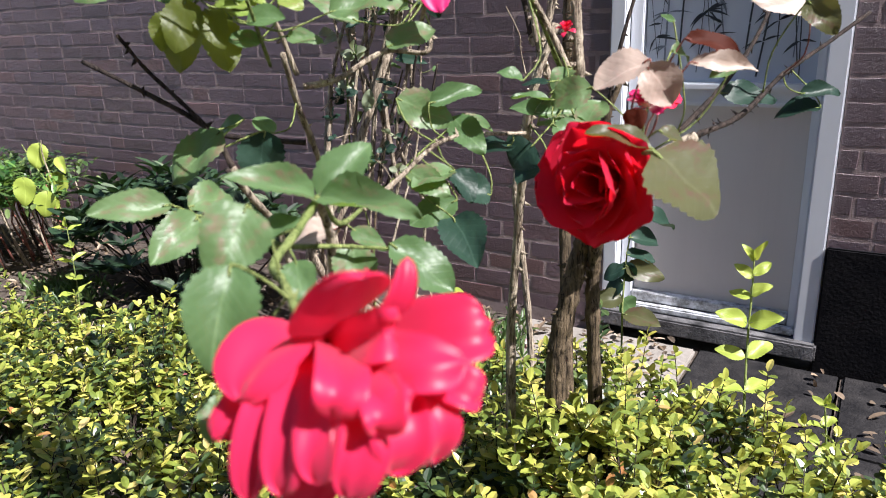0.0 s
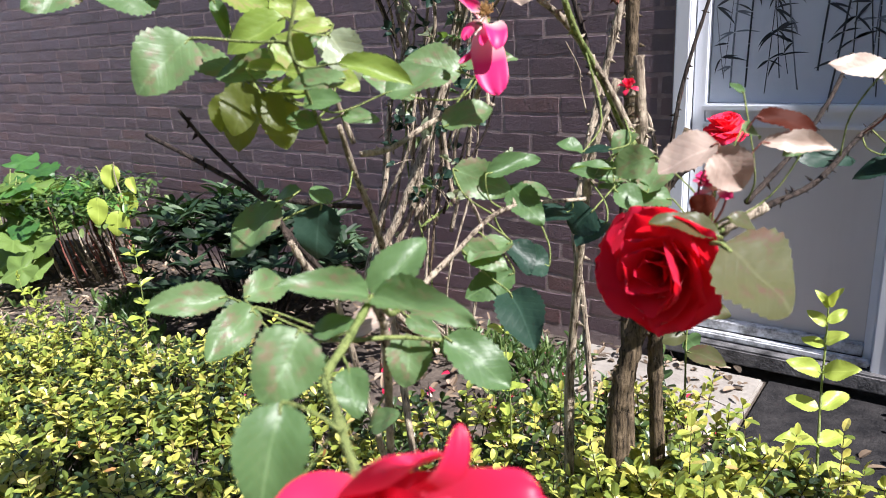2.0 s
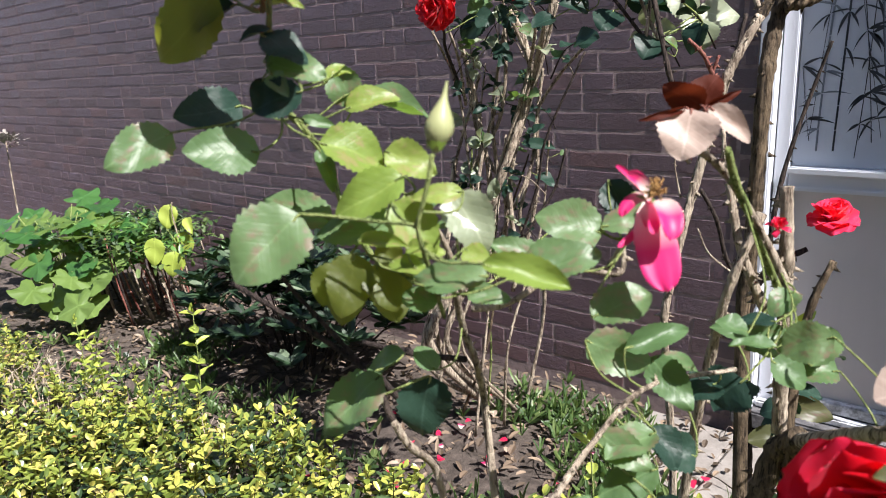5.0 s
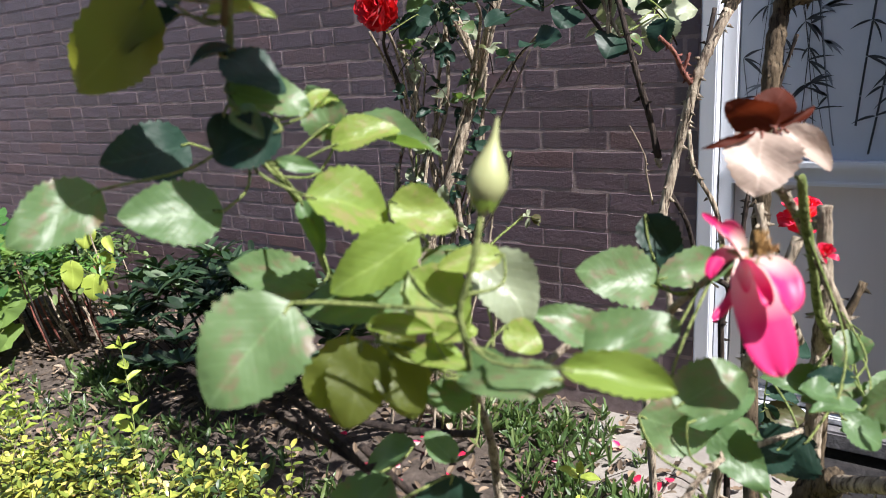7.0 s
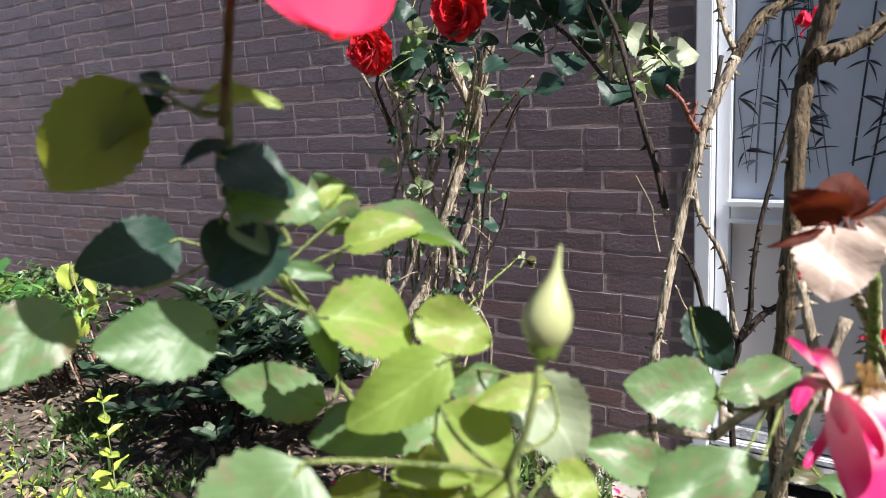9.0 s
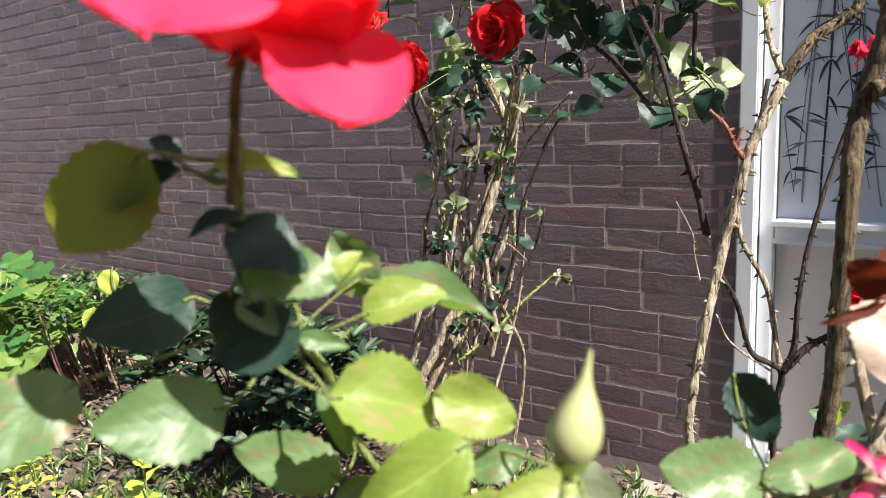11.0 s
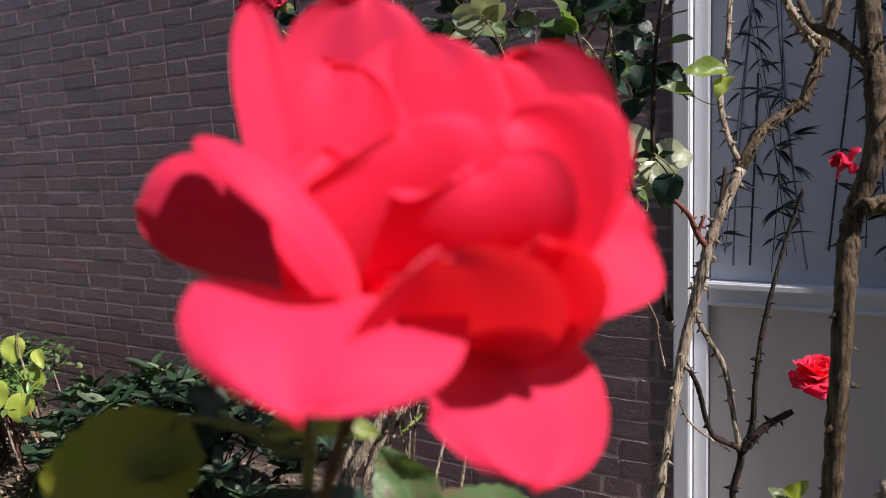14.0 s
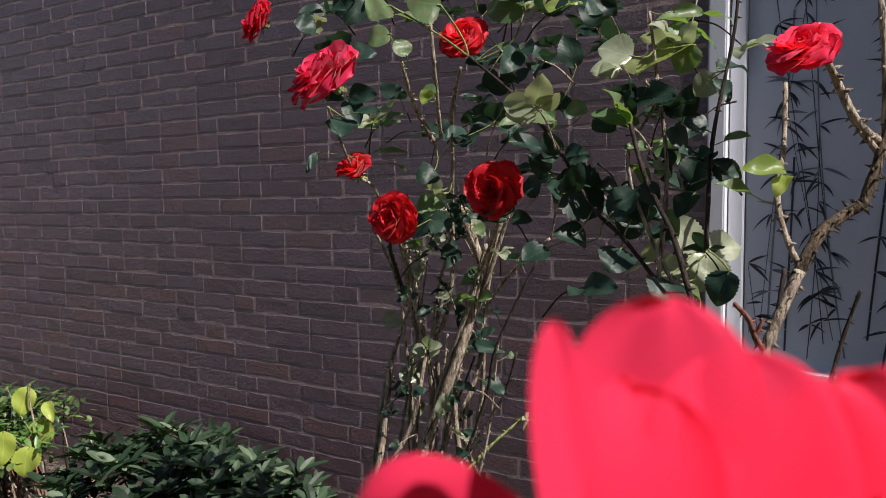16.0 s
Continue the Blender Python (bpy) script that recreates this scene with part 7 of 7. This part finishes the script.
bloom(crimson_bush, CRIMSON, (0.592, -1.710, 0.884), (-0.012, -0.083, 0.004), 0.049, "velvety crimson bloom",
      [(3, 4, 8, 0.92, 0.55, 1.1, 12, 0.01), (4, 10, 18, 1.0, 0.75, 0.9, 22, 0.015), (5, 18, 28, 1.06, 0.95, 0.8, 32, 0.02), (5, 28, 40, 1.08, 1.1, 0.65, 46, 0.02), (5, 38, 54, 1.02, 1.15, 0.55, 56, 0.03)], 44, 10, 0.3)
bloom(bud_bush, CORAL, (0.327, -1.863, 1.179), (0.026, -0.004, 0.035), 0.022, "wide open coral-red bloom on a long stem",
      [(3, 4, 8, 1.15, 0.63, 1.2, 10, 0.01), (4, 10, 14, 1.15, 0.85, 1.0, 12, 0.01)], 53, 11, 0.4, [
          ((0.0059, -0.0151, 0.0142), (0.0148, -0.0364, 0.0029), (-0.0179, -0.0142, 0.0039), 0.05, -0.3),
          ((0.0247, 0.0047, -0.0009), (0.0346, -0.0025, -0.0207), (0.0118, 0.0135, -0.0011), 0.1, -0.25),
          ((-0.0271, -0.0004, 0.0195), (-0.0494, -0.0113, 0.0299), (0.0008, 0.0026, -0.0141), 0.2, 0.3),
          ((0.0093, -0.0218, 0.0249), (-0.0085, -0.0300, 0.0424), (-0.0004, 0.0037, 0.0023), -0.15, -0.3),
          ((-0.0102, -0.0082, 0.0330), (-0.0144, -0.0082, 0.0662), (0.0027, 0.0050, -0.0004), 0.1, 0.0),
          ((-0.0017, 0.0025, 0.0331), (-0.0019, 0.0086, 0.0680), (0.0144, 0.0076, -0.0032), 0.08, 0.0),
          ((0.0094, 0.0061, 0.0305), (0.0069, 0.0133, 0.0594), (0.0143, 0.0077, -0.0030), 0.08, 0.0),
          ((0.0245, 0.0169, 0.0294), (0.0214, 0.0220, 0.0551), (0.0165, 0.0066, -0.0032), 0.14, 0.05),
          ((0.0316, 0.0119, 0.0246), (0.0337, 0.0180, 0.0454), (0.0101, 0.0050, -0.0047), 0.2, 0.05),
          ((0.0288, 0.0056, 0.0243), (0.0286, 0.0076, 0.0427), (0.0131, 0.0070, -0.0027), 0.2, 0.05),
          ((0.0335, 0.0091, 0.0157), (0.0492, 0.0248, 0.0205), (0.0028, -0.0062, -0.0114), 0.15, -0.15),
          ((0.0146, -0.0058, 0.0256), (0.0146, -0.0076, 0.0413), (0.0147, 0.0102, -0.0029), 0.16, 0.05),
          ((0.0251, -0.0049, 0.0227), (0.0277, -0.0047, 0.0350), (0.0139, 0.0074, -0.0031), 0.2, 0.05),
          ((0.0203, -0.0058, 0.0068), (0.0282, -0.0181, 0.0240), (0.0141, 0.0126, -0.0010), 0.25, 0.2),
          ((0.0297, 0.0022, 0.0087), (0.0385, -0.0029, 0.0237), (0.0099, 0.0051, -0.0034), 0.25, 0.2),
          ((0.0036, -0.0101, 0.0168), (0.0001, -0.0094, 0.0389), (0.0068, 0.0090, 0.0022), 0.15, 0.05),
          ((-0.0030, -0.0033, 0.0303), (-0.0061, 0.0029, 0.0559), (0.0122, 0.0067, -0.0018), 0.08, 0.0),
          ((0.0178, 0.0131, 0.0298), (0.0142, 0.0176, 0.0536), (0.0125, 0.0068, -0.0024), 0.1, 0.0)], 0.8)
faded = bloom(bud_bush, PINK, (0.473, -1.745, 1.032), (0.007, -0.010, 0.008), 0.026, "faded pink bloom losing its petals", [], 61, 7, 0.0, [
          ((0.0073, -0.0110, -0.0150), (0.0192, -0.0198, -0.0405), (0.0089, 0.0064, 0.0014), -0.15, 0.3),
          ((0.0140, -0.0129, 0.0002), (0.0211, -0.0224, -0.0131), (0.0037, 0.0063, 0.0002), -0.3, 0.4),
          ((-0.0020, -0.0090, -0.0123), (-0.0075, -0.0214, -0.0203), (0.0016, 0.0006, -0.0016), 0.3, 0.3),
          ((-0.0078, -0.0022, 0.0017), (-0.0119, -0.0101, -0.0066), (0.0022, 0.0006, -0.0028), 0.3, 0.3),
          ((-0.0042, -0.0030, 0.0112), (-0.0084, -0.0103, 0.0168), (0.0022, 0.0021, 0.0018), 0.3, 0.3),
          ((-0.0089, -0.0033, 0.0123), (-0.0161, -0.0083, 0.0199), (0.0008, 0.0009, 0.0012), 0.2, 0.2),
          ((0.0092, -0.0162, -0.0039), (0.0130, -0.0257, -0.0105), (0.0026, 0.0017, -0.0002), -0.3, 0.4),
          ((0.0023, -0.0082, -0.0072), (0.0051, -0.0140, -0.0238), (0.0034, 0.0020, -0.0011), 0.2, 0.3)])
bloom(door_climber, CORAL, (0.378, -0.825, 0.835), (0.10, -0.30, 0.92), 0.042, "open red bloom in front of the door panel", OPEN, 71, 5)
for k, (base, axis, size, mat, rings) in enumerate((
        ((-0.262, -1.205, 1.408), (-0.25, -0.55, 0.62), 0.066, RED, FULL), ((-0.490, -0.850, 1.300), (-0.1, -0.5, 0.6), 0.048, SCARLET, CUP), ((-0.352, -0.925, 1.225), (0.0, -0.8, 0.05), 0.054, SCARLET, FULL),
        ((-0.160, -0.925, 1.268), (0.1, -0.8, 0.1), 0.056, SCARLET, FULL), ((-0.228, -0.901, 1.510), (0.1, -0.6, 0.5), 0.050, SCARLET, FULL), ((-0.672, -0.905, 1.600), (-0.4, -0.6, 0.4), 0.052, CRIMSON, FULL))):
    bloom(wall_climber, mat, base, axis, size, "red climbing rose bloom", rings, 80 + k, 7)
bloom(door_climber, CORAL, (0.285, -0.962, 1.425), (-0.15, -0.55, 0.65), 0.050, "light red climbing rose bloom before the glass", FULL, 97, 6)
for k, (plant, base, axis, size) in enumerate(((crimson_bush, (0.609, -1.701, 0.930), (-0.2, -0.5, 0.6), 0.016), (crimson_bush, (0.479, -1.524, 0.976), (0.2, -0.5, 0.7), 0.009), (crimson_bush, (0.409, -1.268, 1.180), (-0.6, -0.4, 0.3), 0.016))):
    bloom(plant, RED if k else PINK, base, axis, size, "small withered red bloom", HEART + [(4, 40, 100, 1.0, 0.6, 0.4, 60, 0.1)], 110 + k, 4)


def stamen_tuft(host, at, axis, size):
    rng = random.Random(4)
    vs, fs = [], []
    axis = Vector(axis).normalized()
    for _ in range(70):
        d = (axis + Vector((rng.gauss(0, 0.45), rng.gauss(0, 0.45), rng.gauss(0, 0.45)))).normalized()
        tv, tf = tube_data([Vector(at), Vector(at) + d * size * 0.6, Vector(at) + d * size * rng.uniform(0.7, 1.1)], size * 0.025, size * 0.07, 4)
        k = len(vs)
        vs += tv
        fs += [tuple(k + i for i in q) for q in tf]
    tagged(piece("stamen_tuft", mesh_of("stamen_tuft", vs, fs, STAMEN), host, None, "dry orange-brown stamens"), kind="stuff")


stamen_tuft(faded, (0.480, -1.755, 1.040), (0.004, -0.019, 0.007), 0.0080)

# ---- shrubs behind the hedge ----
def build_dark_shrub():
    rng = random.Random(9)
    shrub = thing("shrub", (-1.52, -0.50, 0.0), "dark evergreen shrub with narrow glossy leaves in whorls", "shrub")
    vs, fs, tv_all, tf_all = [], [], [], []
    for k in range(190):
        a, r = rng.uniform(0, 2 * pi), rng.random() ** 0.6
        x, y = -1.52 + 0.60 * r * cos(a), -0.46 + 0.34 * r * sin(a)
        top = 0.51 * (1 - 0.45 * r * r) + 0.06 * noise.noise((x * 5, y * 5, 0))
        q = Vector((x, y, top * rng.uniform(0.55, 1.0)))
        tilt = Vector(((x + 1.52) * 0.8, (y + 0.46) * 0.9, 0.7)).normalized()
        root = Vector((-1.52 + (x + 1.52) * 0.35, -0.46 + (y + 0.46) * 0.35, 0.0))
        if k % 4 == 0:
            tv, tf = tube_data([root, (root + q) / 2 + Vector((0, 0, 0.04)), q], 0.005, 0.002, 4)
            n0 = len(tv_all)
            tv_all += tv
            tf_all += [tuple(n0 + i for i in g) for g in tf]
        az = rng.uniform(0, 6)
        n = rng.randint(6, 9)
        for i in range(n):
            b = az + 2 * pi * i / n
            o = Vector((cos(b), sin(b), rng.uniform(-0.15, 0.6))) + tilt * 0.5
            sprig_leaf(vs, fs, q + tilt * rng.uniform(-0.02, 0.01), o, tilt, rng.uniform(0.055, 0.11), rng.uniform(0.021, 0.034), 0.3, 0.18)
    tagged(piece("foliage", mesh_of("foliage", vs, fs, SHRUB), shrub), kind="stuff")
    tagged(piece("branchwork", mesh_of("branchwork", tv_all, tf_all, DARK_CANE), shrub), kind="stuff")


def lobed_leaf(seed):
    rng = random.Random(seed)
    vs, uvs, fs = [(0, 0, 0)], [(0.5, 0)], []
    n = 26
    for ring in (0.5, 1.0):
        for i in range(n):
            a = -pi / 2 + 2 * pi * (i + 0.5) / n
            r = ring * (0.42 + 0.07 * cos(5 * (a - pi / 2)) + 0.025 * (i % 2)) * (0.75 if abs(a + pi / 2) < 0.3 or a > 1.5 * pi - 0.35 else 1)
            x, y = r * cos(a) * 1.08, 0.40 + r * sin(a)
            vs.append((x, y, 0.10 * ring * cos(5 * (a - pi / 2)) * 0.5 - 0.12 * (x * x + (y - 0.4) ** 2) + 0.02 * rng.uniform(-1, 1)))
            uvs.append((0.5 + x, y))
    vs[0] = (0, 0.36, 0.02)
    for i in range(n):
        j = (i + 1) % n
        fs.append((0, 1 + i, 1 + j))
        fs.append((1 + i, 1 + n + i, 1 + n + j, 1 + j))
    return vs, fs, uvs


def build_broad_plant():
    rng = random.Random(14)
    plant = thing("broadleaf_plant", (-3.15, -0.62, 0.0), "leafy plant with big bright green lobed leaves", "plant")
    mats = [leaf_mat("broad leaf", (0.038, 0.12, 0.03), (0.077, 0.19, 0.05), (0.19, 0.36, 0.05), 0.36), leaf_mat("broad leaf pale", (0.12, 0.20, 0.043), (0.17, 0.26, 0.07), (0.30, 0.41, 0.07), 0.45)]
    meshes = [mesh_of("leaf", *lobed_leaf(s)[:2], mats[s % 2], True, lobed_leaf(s)[2]) for s in range(4)]
    for k in range(64):
        a, r = rng.uniform(0, 2 * pi), rng.random() ** 0.7
        x, y = -3.15 + 0.55 * r * cos(a), -0.66 + 0.36 * r * sin(a)
        z = 0.50 * (1 - 0.4 * r * r) * rng.uniform(0.72, 1.05)
        n = Vector((rng.gauss(0.15, 0.35), rng.gauss(-0.45, 0.3), 1)).normalized()
        d = Vector((cos(a), sin(a), -0.25))
        d = (d - n * d.dot(n)).normalized()
        side = d.cross(n)
        s = rng.uniform(0.12, 0.23)
        m = Matrix.Identity(4)
        for i, v in enumerate((side * s, d * s, n * s)):
            m[0][i], m[1][i], m[2][i] = v
        m.translation = (x, y, z)
        piece("leaf", meshes[k % 4], plant, m)
        tube("leafstalk", [(-3.15 + 0.12 * cos(a), -0.66 + 0.1 * sin(a), 0.0), ((x - 3.15) / 2, (y - 0.66) / 2, z * 0.6), (x, y, z)], 0.004, 0.0025, GREEN_CANE, plant, sides=5, steps=3, knobs=0)
    for k in range(46):
        x = rng.uniform(-3.05, -2.2)
        q = Vector((x + rng.uniform(-0.1, 0.1), rng.uniform(-0.72, -0.25), rng.uniform(0.33, 0.43)))
        tube("stem", [(x, q.y + 0.05, 0), (x + rng.uniform(-0.05, 0.05), q.y, q.z * 0.5), q], 0.0055, 0.0025, (RED_CANE, WOOD_CANE, DARK_CANE)[k % 3], twiggy(), sides=5, steps=3, knobs=0.05)
        vs, fs = [], []
        for _ in range(30):
            sprig_leaf(vs, fs, q + Vector((rng.gauss(0, 0.06), rng.gauss(0, 0.06), rng.gauss(0, 0.025))), Vector((rng.gauss(0, 1), rng.gauss(0, 1), rng.gauss(0.2, 0.5))), Vector((0, 0, 1)), rng.uniform(0.03, 0.06), rng.uniform(0.014, 0.024))
        tagged(piece("leaf_tuft", mesh_of("leaf_tuft", vs, fs, (MEADOW, SHRUB, MEADOW, BROAD)[k % 4]), twiggy()), kind="stuff")
    low = thing("lobed_leaf_plant", (-2.68, -0.84, 0.0), "low plant with broad sunlit yellow-green lobed leaves", "plant")
    for k in range(9):
        x, y, z = rng.uniform(-2.95, -2.46), rng.uniform(-0.88, -0.76), rng.uniform(0.08, 0.21)
        n = Vector((rng.gauss(0.35, 0.2), rng.gauss(-0.6, 0.2), 0.7)).normalized()
        d = Vector((rng.gauss(0, 0.6), -0.2, rng.choice((0.8, -0.5))))
        d = (d - n * d.dot(n)).normalized()
        s = rng.uniform(0.14, 0.21)
        m = Matrix.Identity(4)
        for i, v in enumerate((d.cross(n) * s, d * s, n * s)):
            m[0][i], m[1][i], m[2][i] = v
        m.translation = (x, y, z)
        piece("leaf", meshes[1 + 2 * (k % 2)], low, m)
        tube("leafstalk", [(-2.68 + 0.05 * (k - 4) / 4, -0.82, -0.02), ((x - 2.68) / 2, y, z * 0.6), (x, y, z)], 0.003, 0.002, GREEN_CANE, low, sides=5, steps=3, knobs=0)
    head = thing("dried_flower", (-3.44, -0.73, 0.0), "dried pale flower head on a thin stem", "flower")
    tube("stem", [(-3.44, -0.73, 0.0), (-3.46, -0.73, 0.4), (-3.44, -0.73, 0.83)], 0.005, 0.003, WOOD_CANE, head)
    vs, fs = [], []
    for _ in range(150):
        o = Vector((rng.gauss(0, 0.030), rng.gauss(0, 0.030), rng.gauss(0, 0.014)))
        sprig_leaf(vs, fs, Vector((-3.44, -0.73, 0.84)) + o, o + Vector((0, 0, 0.03)), Vector((0, 0, 1)), 0.025, 0.016)
    tagged(piece("flower_head", mesh_of("flower_head", vs, fs, CONCRETE), head, None, "dry straw-coloured head"), kind="stuff")


TWIGGY = []


def twiggy():
    if not TWIGGY:
        TWIGGY.append(thing("twiggy_shrub", (-2.6, -0.5, 0.0), "thin reddish-stemmed shrub with sparse leaves", "shrub"))
    return TWIGGY[0]


def build_lime_plant():
    plant = rose_plant("lime_leaf_plant", (-2.33, -0.5, 0.0), "young plant with a few round lime-green leaves in sunlight", "plant")
    cane(plant, WOOD_CANE, [(-2.30, -0.46, 0.0), (-2.29, -0.48, 0.3), (-2.31, -0.50, 0.52), (-2.30, -0.5, 0.58)], 0.005, 0.002)
    cane(plant, GREEN_CANE, [(-2.29, -0.48, 0.34), (-2.36, -0.52, 0.48), (-2.40, -0.53, 0.56)], 0.003, 0.0015)
    cane(plant, GREEN_CANE, [(-2.29, -0.48, 0.30), (-2.24, -0.55, 0.36), (-2.21, -0.60, 0.40)], 0.003, 0.0015)
    for base, tip, w in (((-2.335, -0.49, 0.565), (-2.345, -0.52, 0.455), 0.082), ((-2.31, -0.45, 0.435), (-2.325, -0.47, 0.325), 0.092), ((-2.20, -0.57, 0.385), (-2.20, -0.60, 0.275), 0.085),
                         ((-2.23, -0.64, 0.455), (-2.225, -0.66, 0.335), 0.085), ((-2.30, -0.44, 0.50), (-2.24, -0.46, 0.44), 0.045), ((-2.27, -0.50, 0.34), (-2.33, -0.53, 0.25), 0.075)):
        leaf(plant, YOUNG_LEAF, base, tip, (0.75, -0.62, 0.25), w)


def build_sprout(at, height, pairs, size, mat, name, label, seed, lean=(0, 0)):
    rng = random.Random(seed)
    s = rose_plant(name, at, label, "shoot")
    top = Vector(at) + Vector((lean[0], lean[1], height))
    pts = [at, (Vector(at) + top) / 2 + Vector((0.008, 0, 0)), tuple(top)]
    cane(s, GREEN_CANE, pts, 0.0022, 0.001)
    az = rng.uniform(0, 3)
    for k in range(pairs):
        q = Vector(at).lerp(top, 0.35 + 0.63 * k / max(1, pairs - 1))
        az += 1.45
        for sg in (0, pi):
            o = Vector((cos(az + sg), sin(az + sg), rng.uniform(0.1, 0.5))) * size * (1.1 - 0.45 * k / pairs)
            leaf(s, mat, q, q + o, (rng.uniform(-0.2, 0.3), -0.3, 0.9), size * rng.uniform(0.42, 0.6) * (1.1 - 0.45 * k / pairs))
    leaf(s, mat, top, top + Vector((0.004, -0.004, size * 0.6)), (0.3, -0.9, 0.2), size * 0.3)


# ---- litter and low growth ----
def build_litter():
    rng = random.Random(33)
    vs, fs = [], []
    for k in range(2750):
        x, y = (rng.uniform(-3.4, 0.3), rng.uniform(-1.35, -0.04)) if k < 2600 else (rng.gauss(0.95, 0.16), rng.gauss(-0.35, 0.22))
        z = 0.0 + 0.02 * rng.random()
        sprig_leaf(vs, fs, Vector((x, y, z)), Vector((rng.gauss(0, 1), rng.gauss(0, 1), rng.gauss(0, 0.3))), Vector((0, 0, 1)), rng.uniform(0.015, 0.05), rng.uniform(0.008, 0.024), 0.4, 0.2)
    dry = small_leaf_mat("dry leaf", ((0.0, (0.05, 0.035, 0.022)), (0.5, (0.16, 0.11, 0.07)), (0.9, (0.30, 0.22, 0.15)), (1.0, (0.42, 0.34, 0.26))), (0.2, 0.12, 0.06), 0.8, 0.1)
    tagged(piece("leaf_litter", mesh_of("leaf_litter", vs, fs, dry)), "dry brown leaf litter lying on the soil", "leaf litter", kind="stuff")
    vs, fs = [], []
    for _ in range(260):
        p = Vector((rng.uniform(-3.2, 0.2), rng.uniform(-1.3, -0.05), 0.012))
        a = rng.uniform(0, 6)
        d = Vector((cos(a), sin(a), rng.uniform(-0.05, 0.12))) * rng.uniform(0.04, 0.16)
        tv, tf = tube_data([p, p + d * 0.5 + Vector((0, 0, 0.008)), p + d], 0.0022, 0.0012, 4)
        k = len(vs)
        vs += tv
        fs += [tuple(k + i for i in q) for q in tf]
    tagged(piece("twig_litter", mesh_of("twig_litter", vs, fs, DARK_CANE)), "dead twigs scattered on the soil", "twig litter", kind="stuff")
    for k in range(46):
        x, y = rng.choice(((-0.75, -0.45), (-0.55, -0.6), (-0.2, -0.4), (0.1, -0.5), (-1.0, -0.6)))
        x, y = x + rng.gauss(0, 0.16), min(-0.08, y + rng.gauss(0, 0.14))
        me = petal_mesh(RED if k % 3 else PINK, rng.uniform(0, 6), 60, 95, rng.uniform(0.02, 0.032), 0.026, 0.4, 20, 0.05, rng, 4)
        fallen = piece("fallen_petal", me, None, pose(x, y, 0.012, rng.uniform(-15, 15), rng.uniform(-15, 15), 0))
        tagged(fallen, "red rose petal fallen on the soil", "petal", "fallen petals")
    vs, fs = [], []
    for cx, cy, n, sp in ((-0.42, -0.30, 130, 0.14), (-0.10, -0.55, 60, 0.12), (-1.3, -1.0, 90, 0.25), (-0.2, -1.0, 60, 0.2), (-2.2, -1.05, 60, 0.35), (-0.8, -1.1, 60, 0.3), (-2.02, -0.66, 70, 0.10), (-1.5, -1.0, 60, 0.3)):
        for _ in range(n):
            p = Vector((cx + rng.gauss(0, sp), min(-0.05, cy + rng.gauss(0, sp * 0.6)), 0.0))
            for _ in range(5):
                sprig_leaf(vs, fs, p, Vector((rng.gauss(0, 0.5), rng.gauss(0, 0.5), 0.8)), Vector((rng.gauss(0, 1), rng.gauss(0, 1), 0.2)), rng.uniform(0.03, 0.075), rng.uniform(0.006, 0.014))
    tagged(piece("weeds", mesh_of("weeds", vs, fs, MEADOW)), "small green weeds growing in the soil", "weeds", kind="stuff")


build_dark_shrub()
build_broad_plant()
build_lime_plant()
build_sprout((0.72, -1.22, 0.36), 0.14, 4, 0.03, YOUNG_LEAF, "privet_shoot", "short green shoot at the edge of the hedge", 2)
build_sprout((-0.98, -1.22, 0.2), 0.34, 6, 0.045, YOUNG_LEAF, "privet_shoot", "bright shoot rising behind the hedge", 5, (0.03, 0.0))
build_sprout((0.20, -1.30, 0.3), 0.30, 5, 0.036, YOUNG_LEAF, "privet_shoot", "thin shoot rising from the hedge", 6)
sprigs = random.Random(41)
for k in range(14):
    at = (sprigs.uniform(-1.9, -0.55), sprigs.uniform(-1.36, -1.12), 0.0)
    build_sprout(at, sprigs.uniform(0.14, 0.33), 5, sprigs.uniform(0.030, 0.044), YOUNG_LEAF if k % 3 else LIME_LEAF, "privet_shoot", "young golden privet shoot behind the hedge", 300 + k, (sprigs.uniform(-0.05, 0.05), sprigs.uniform(-0.04, 0.04)))
build_litter()
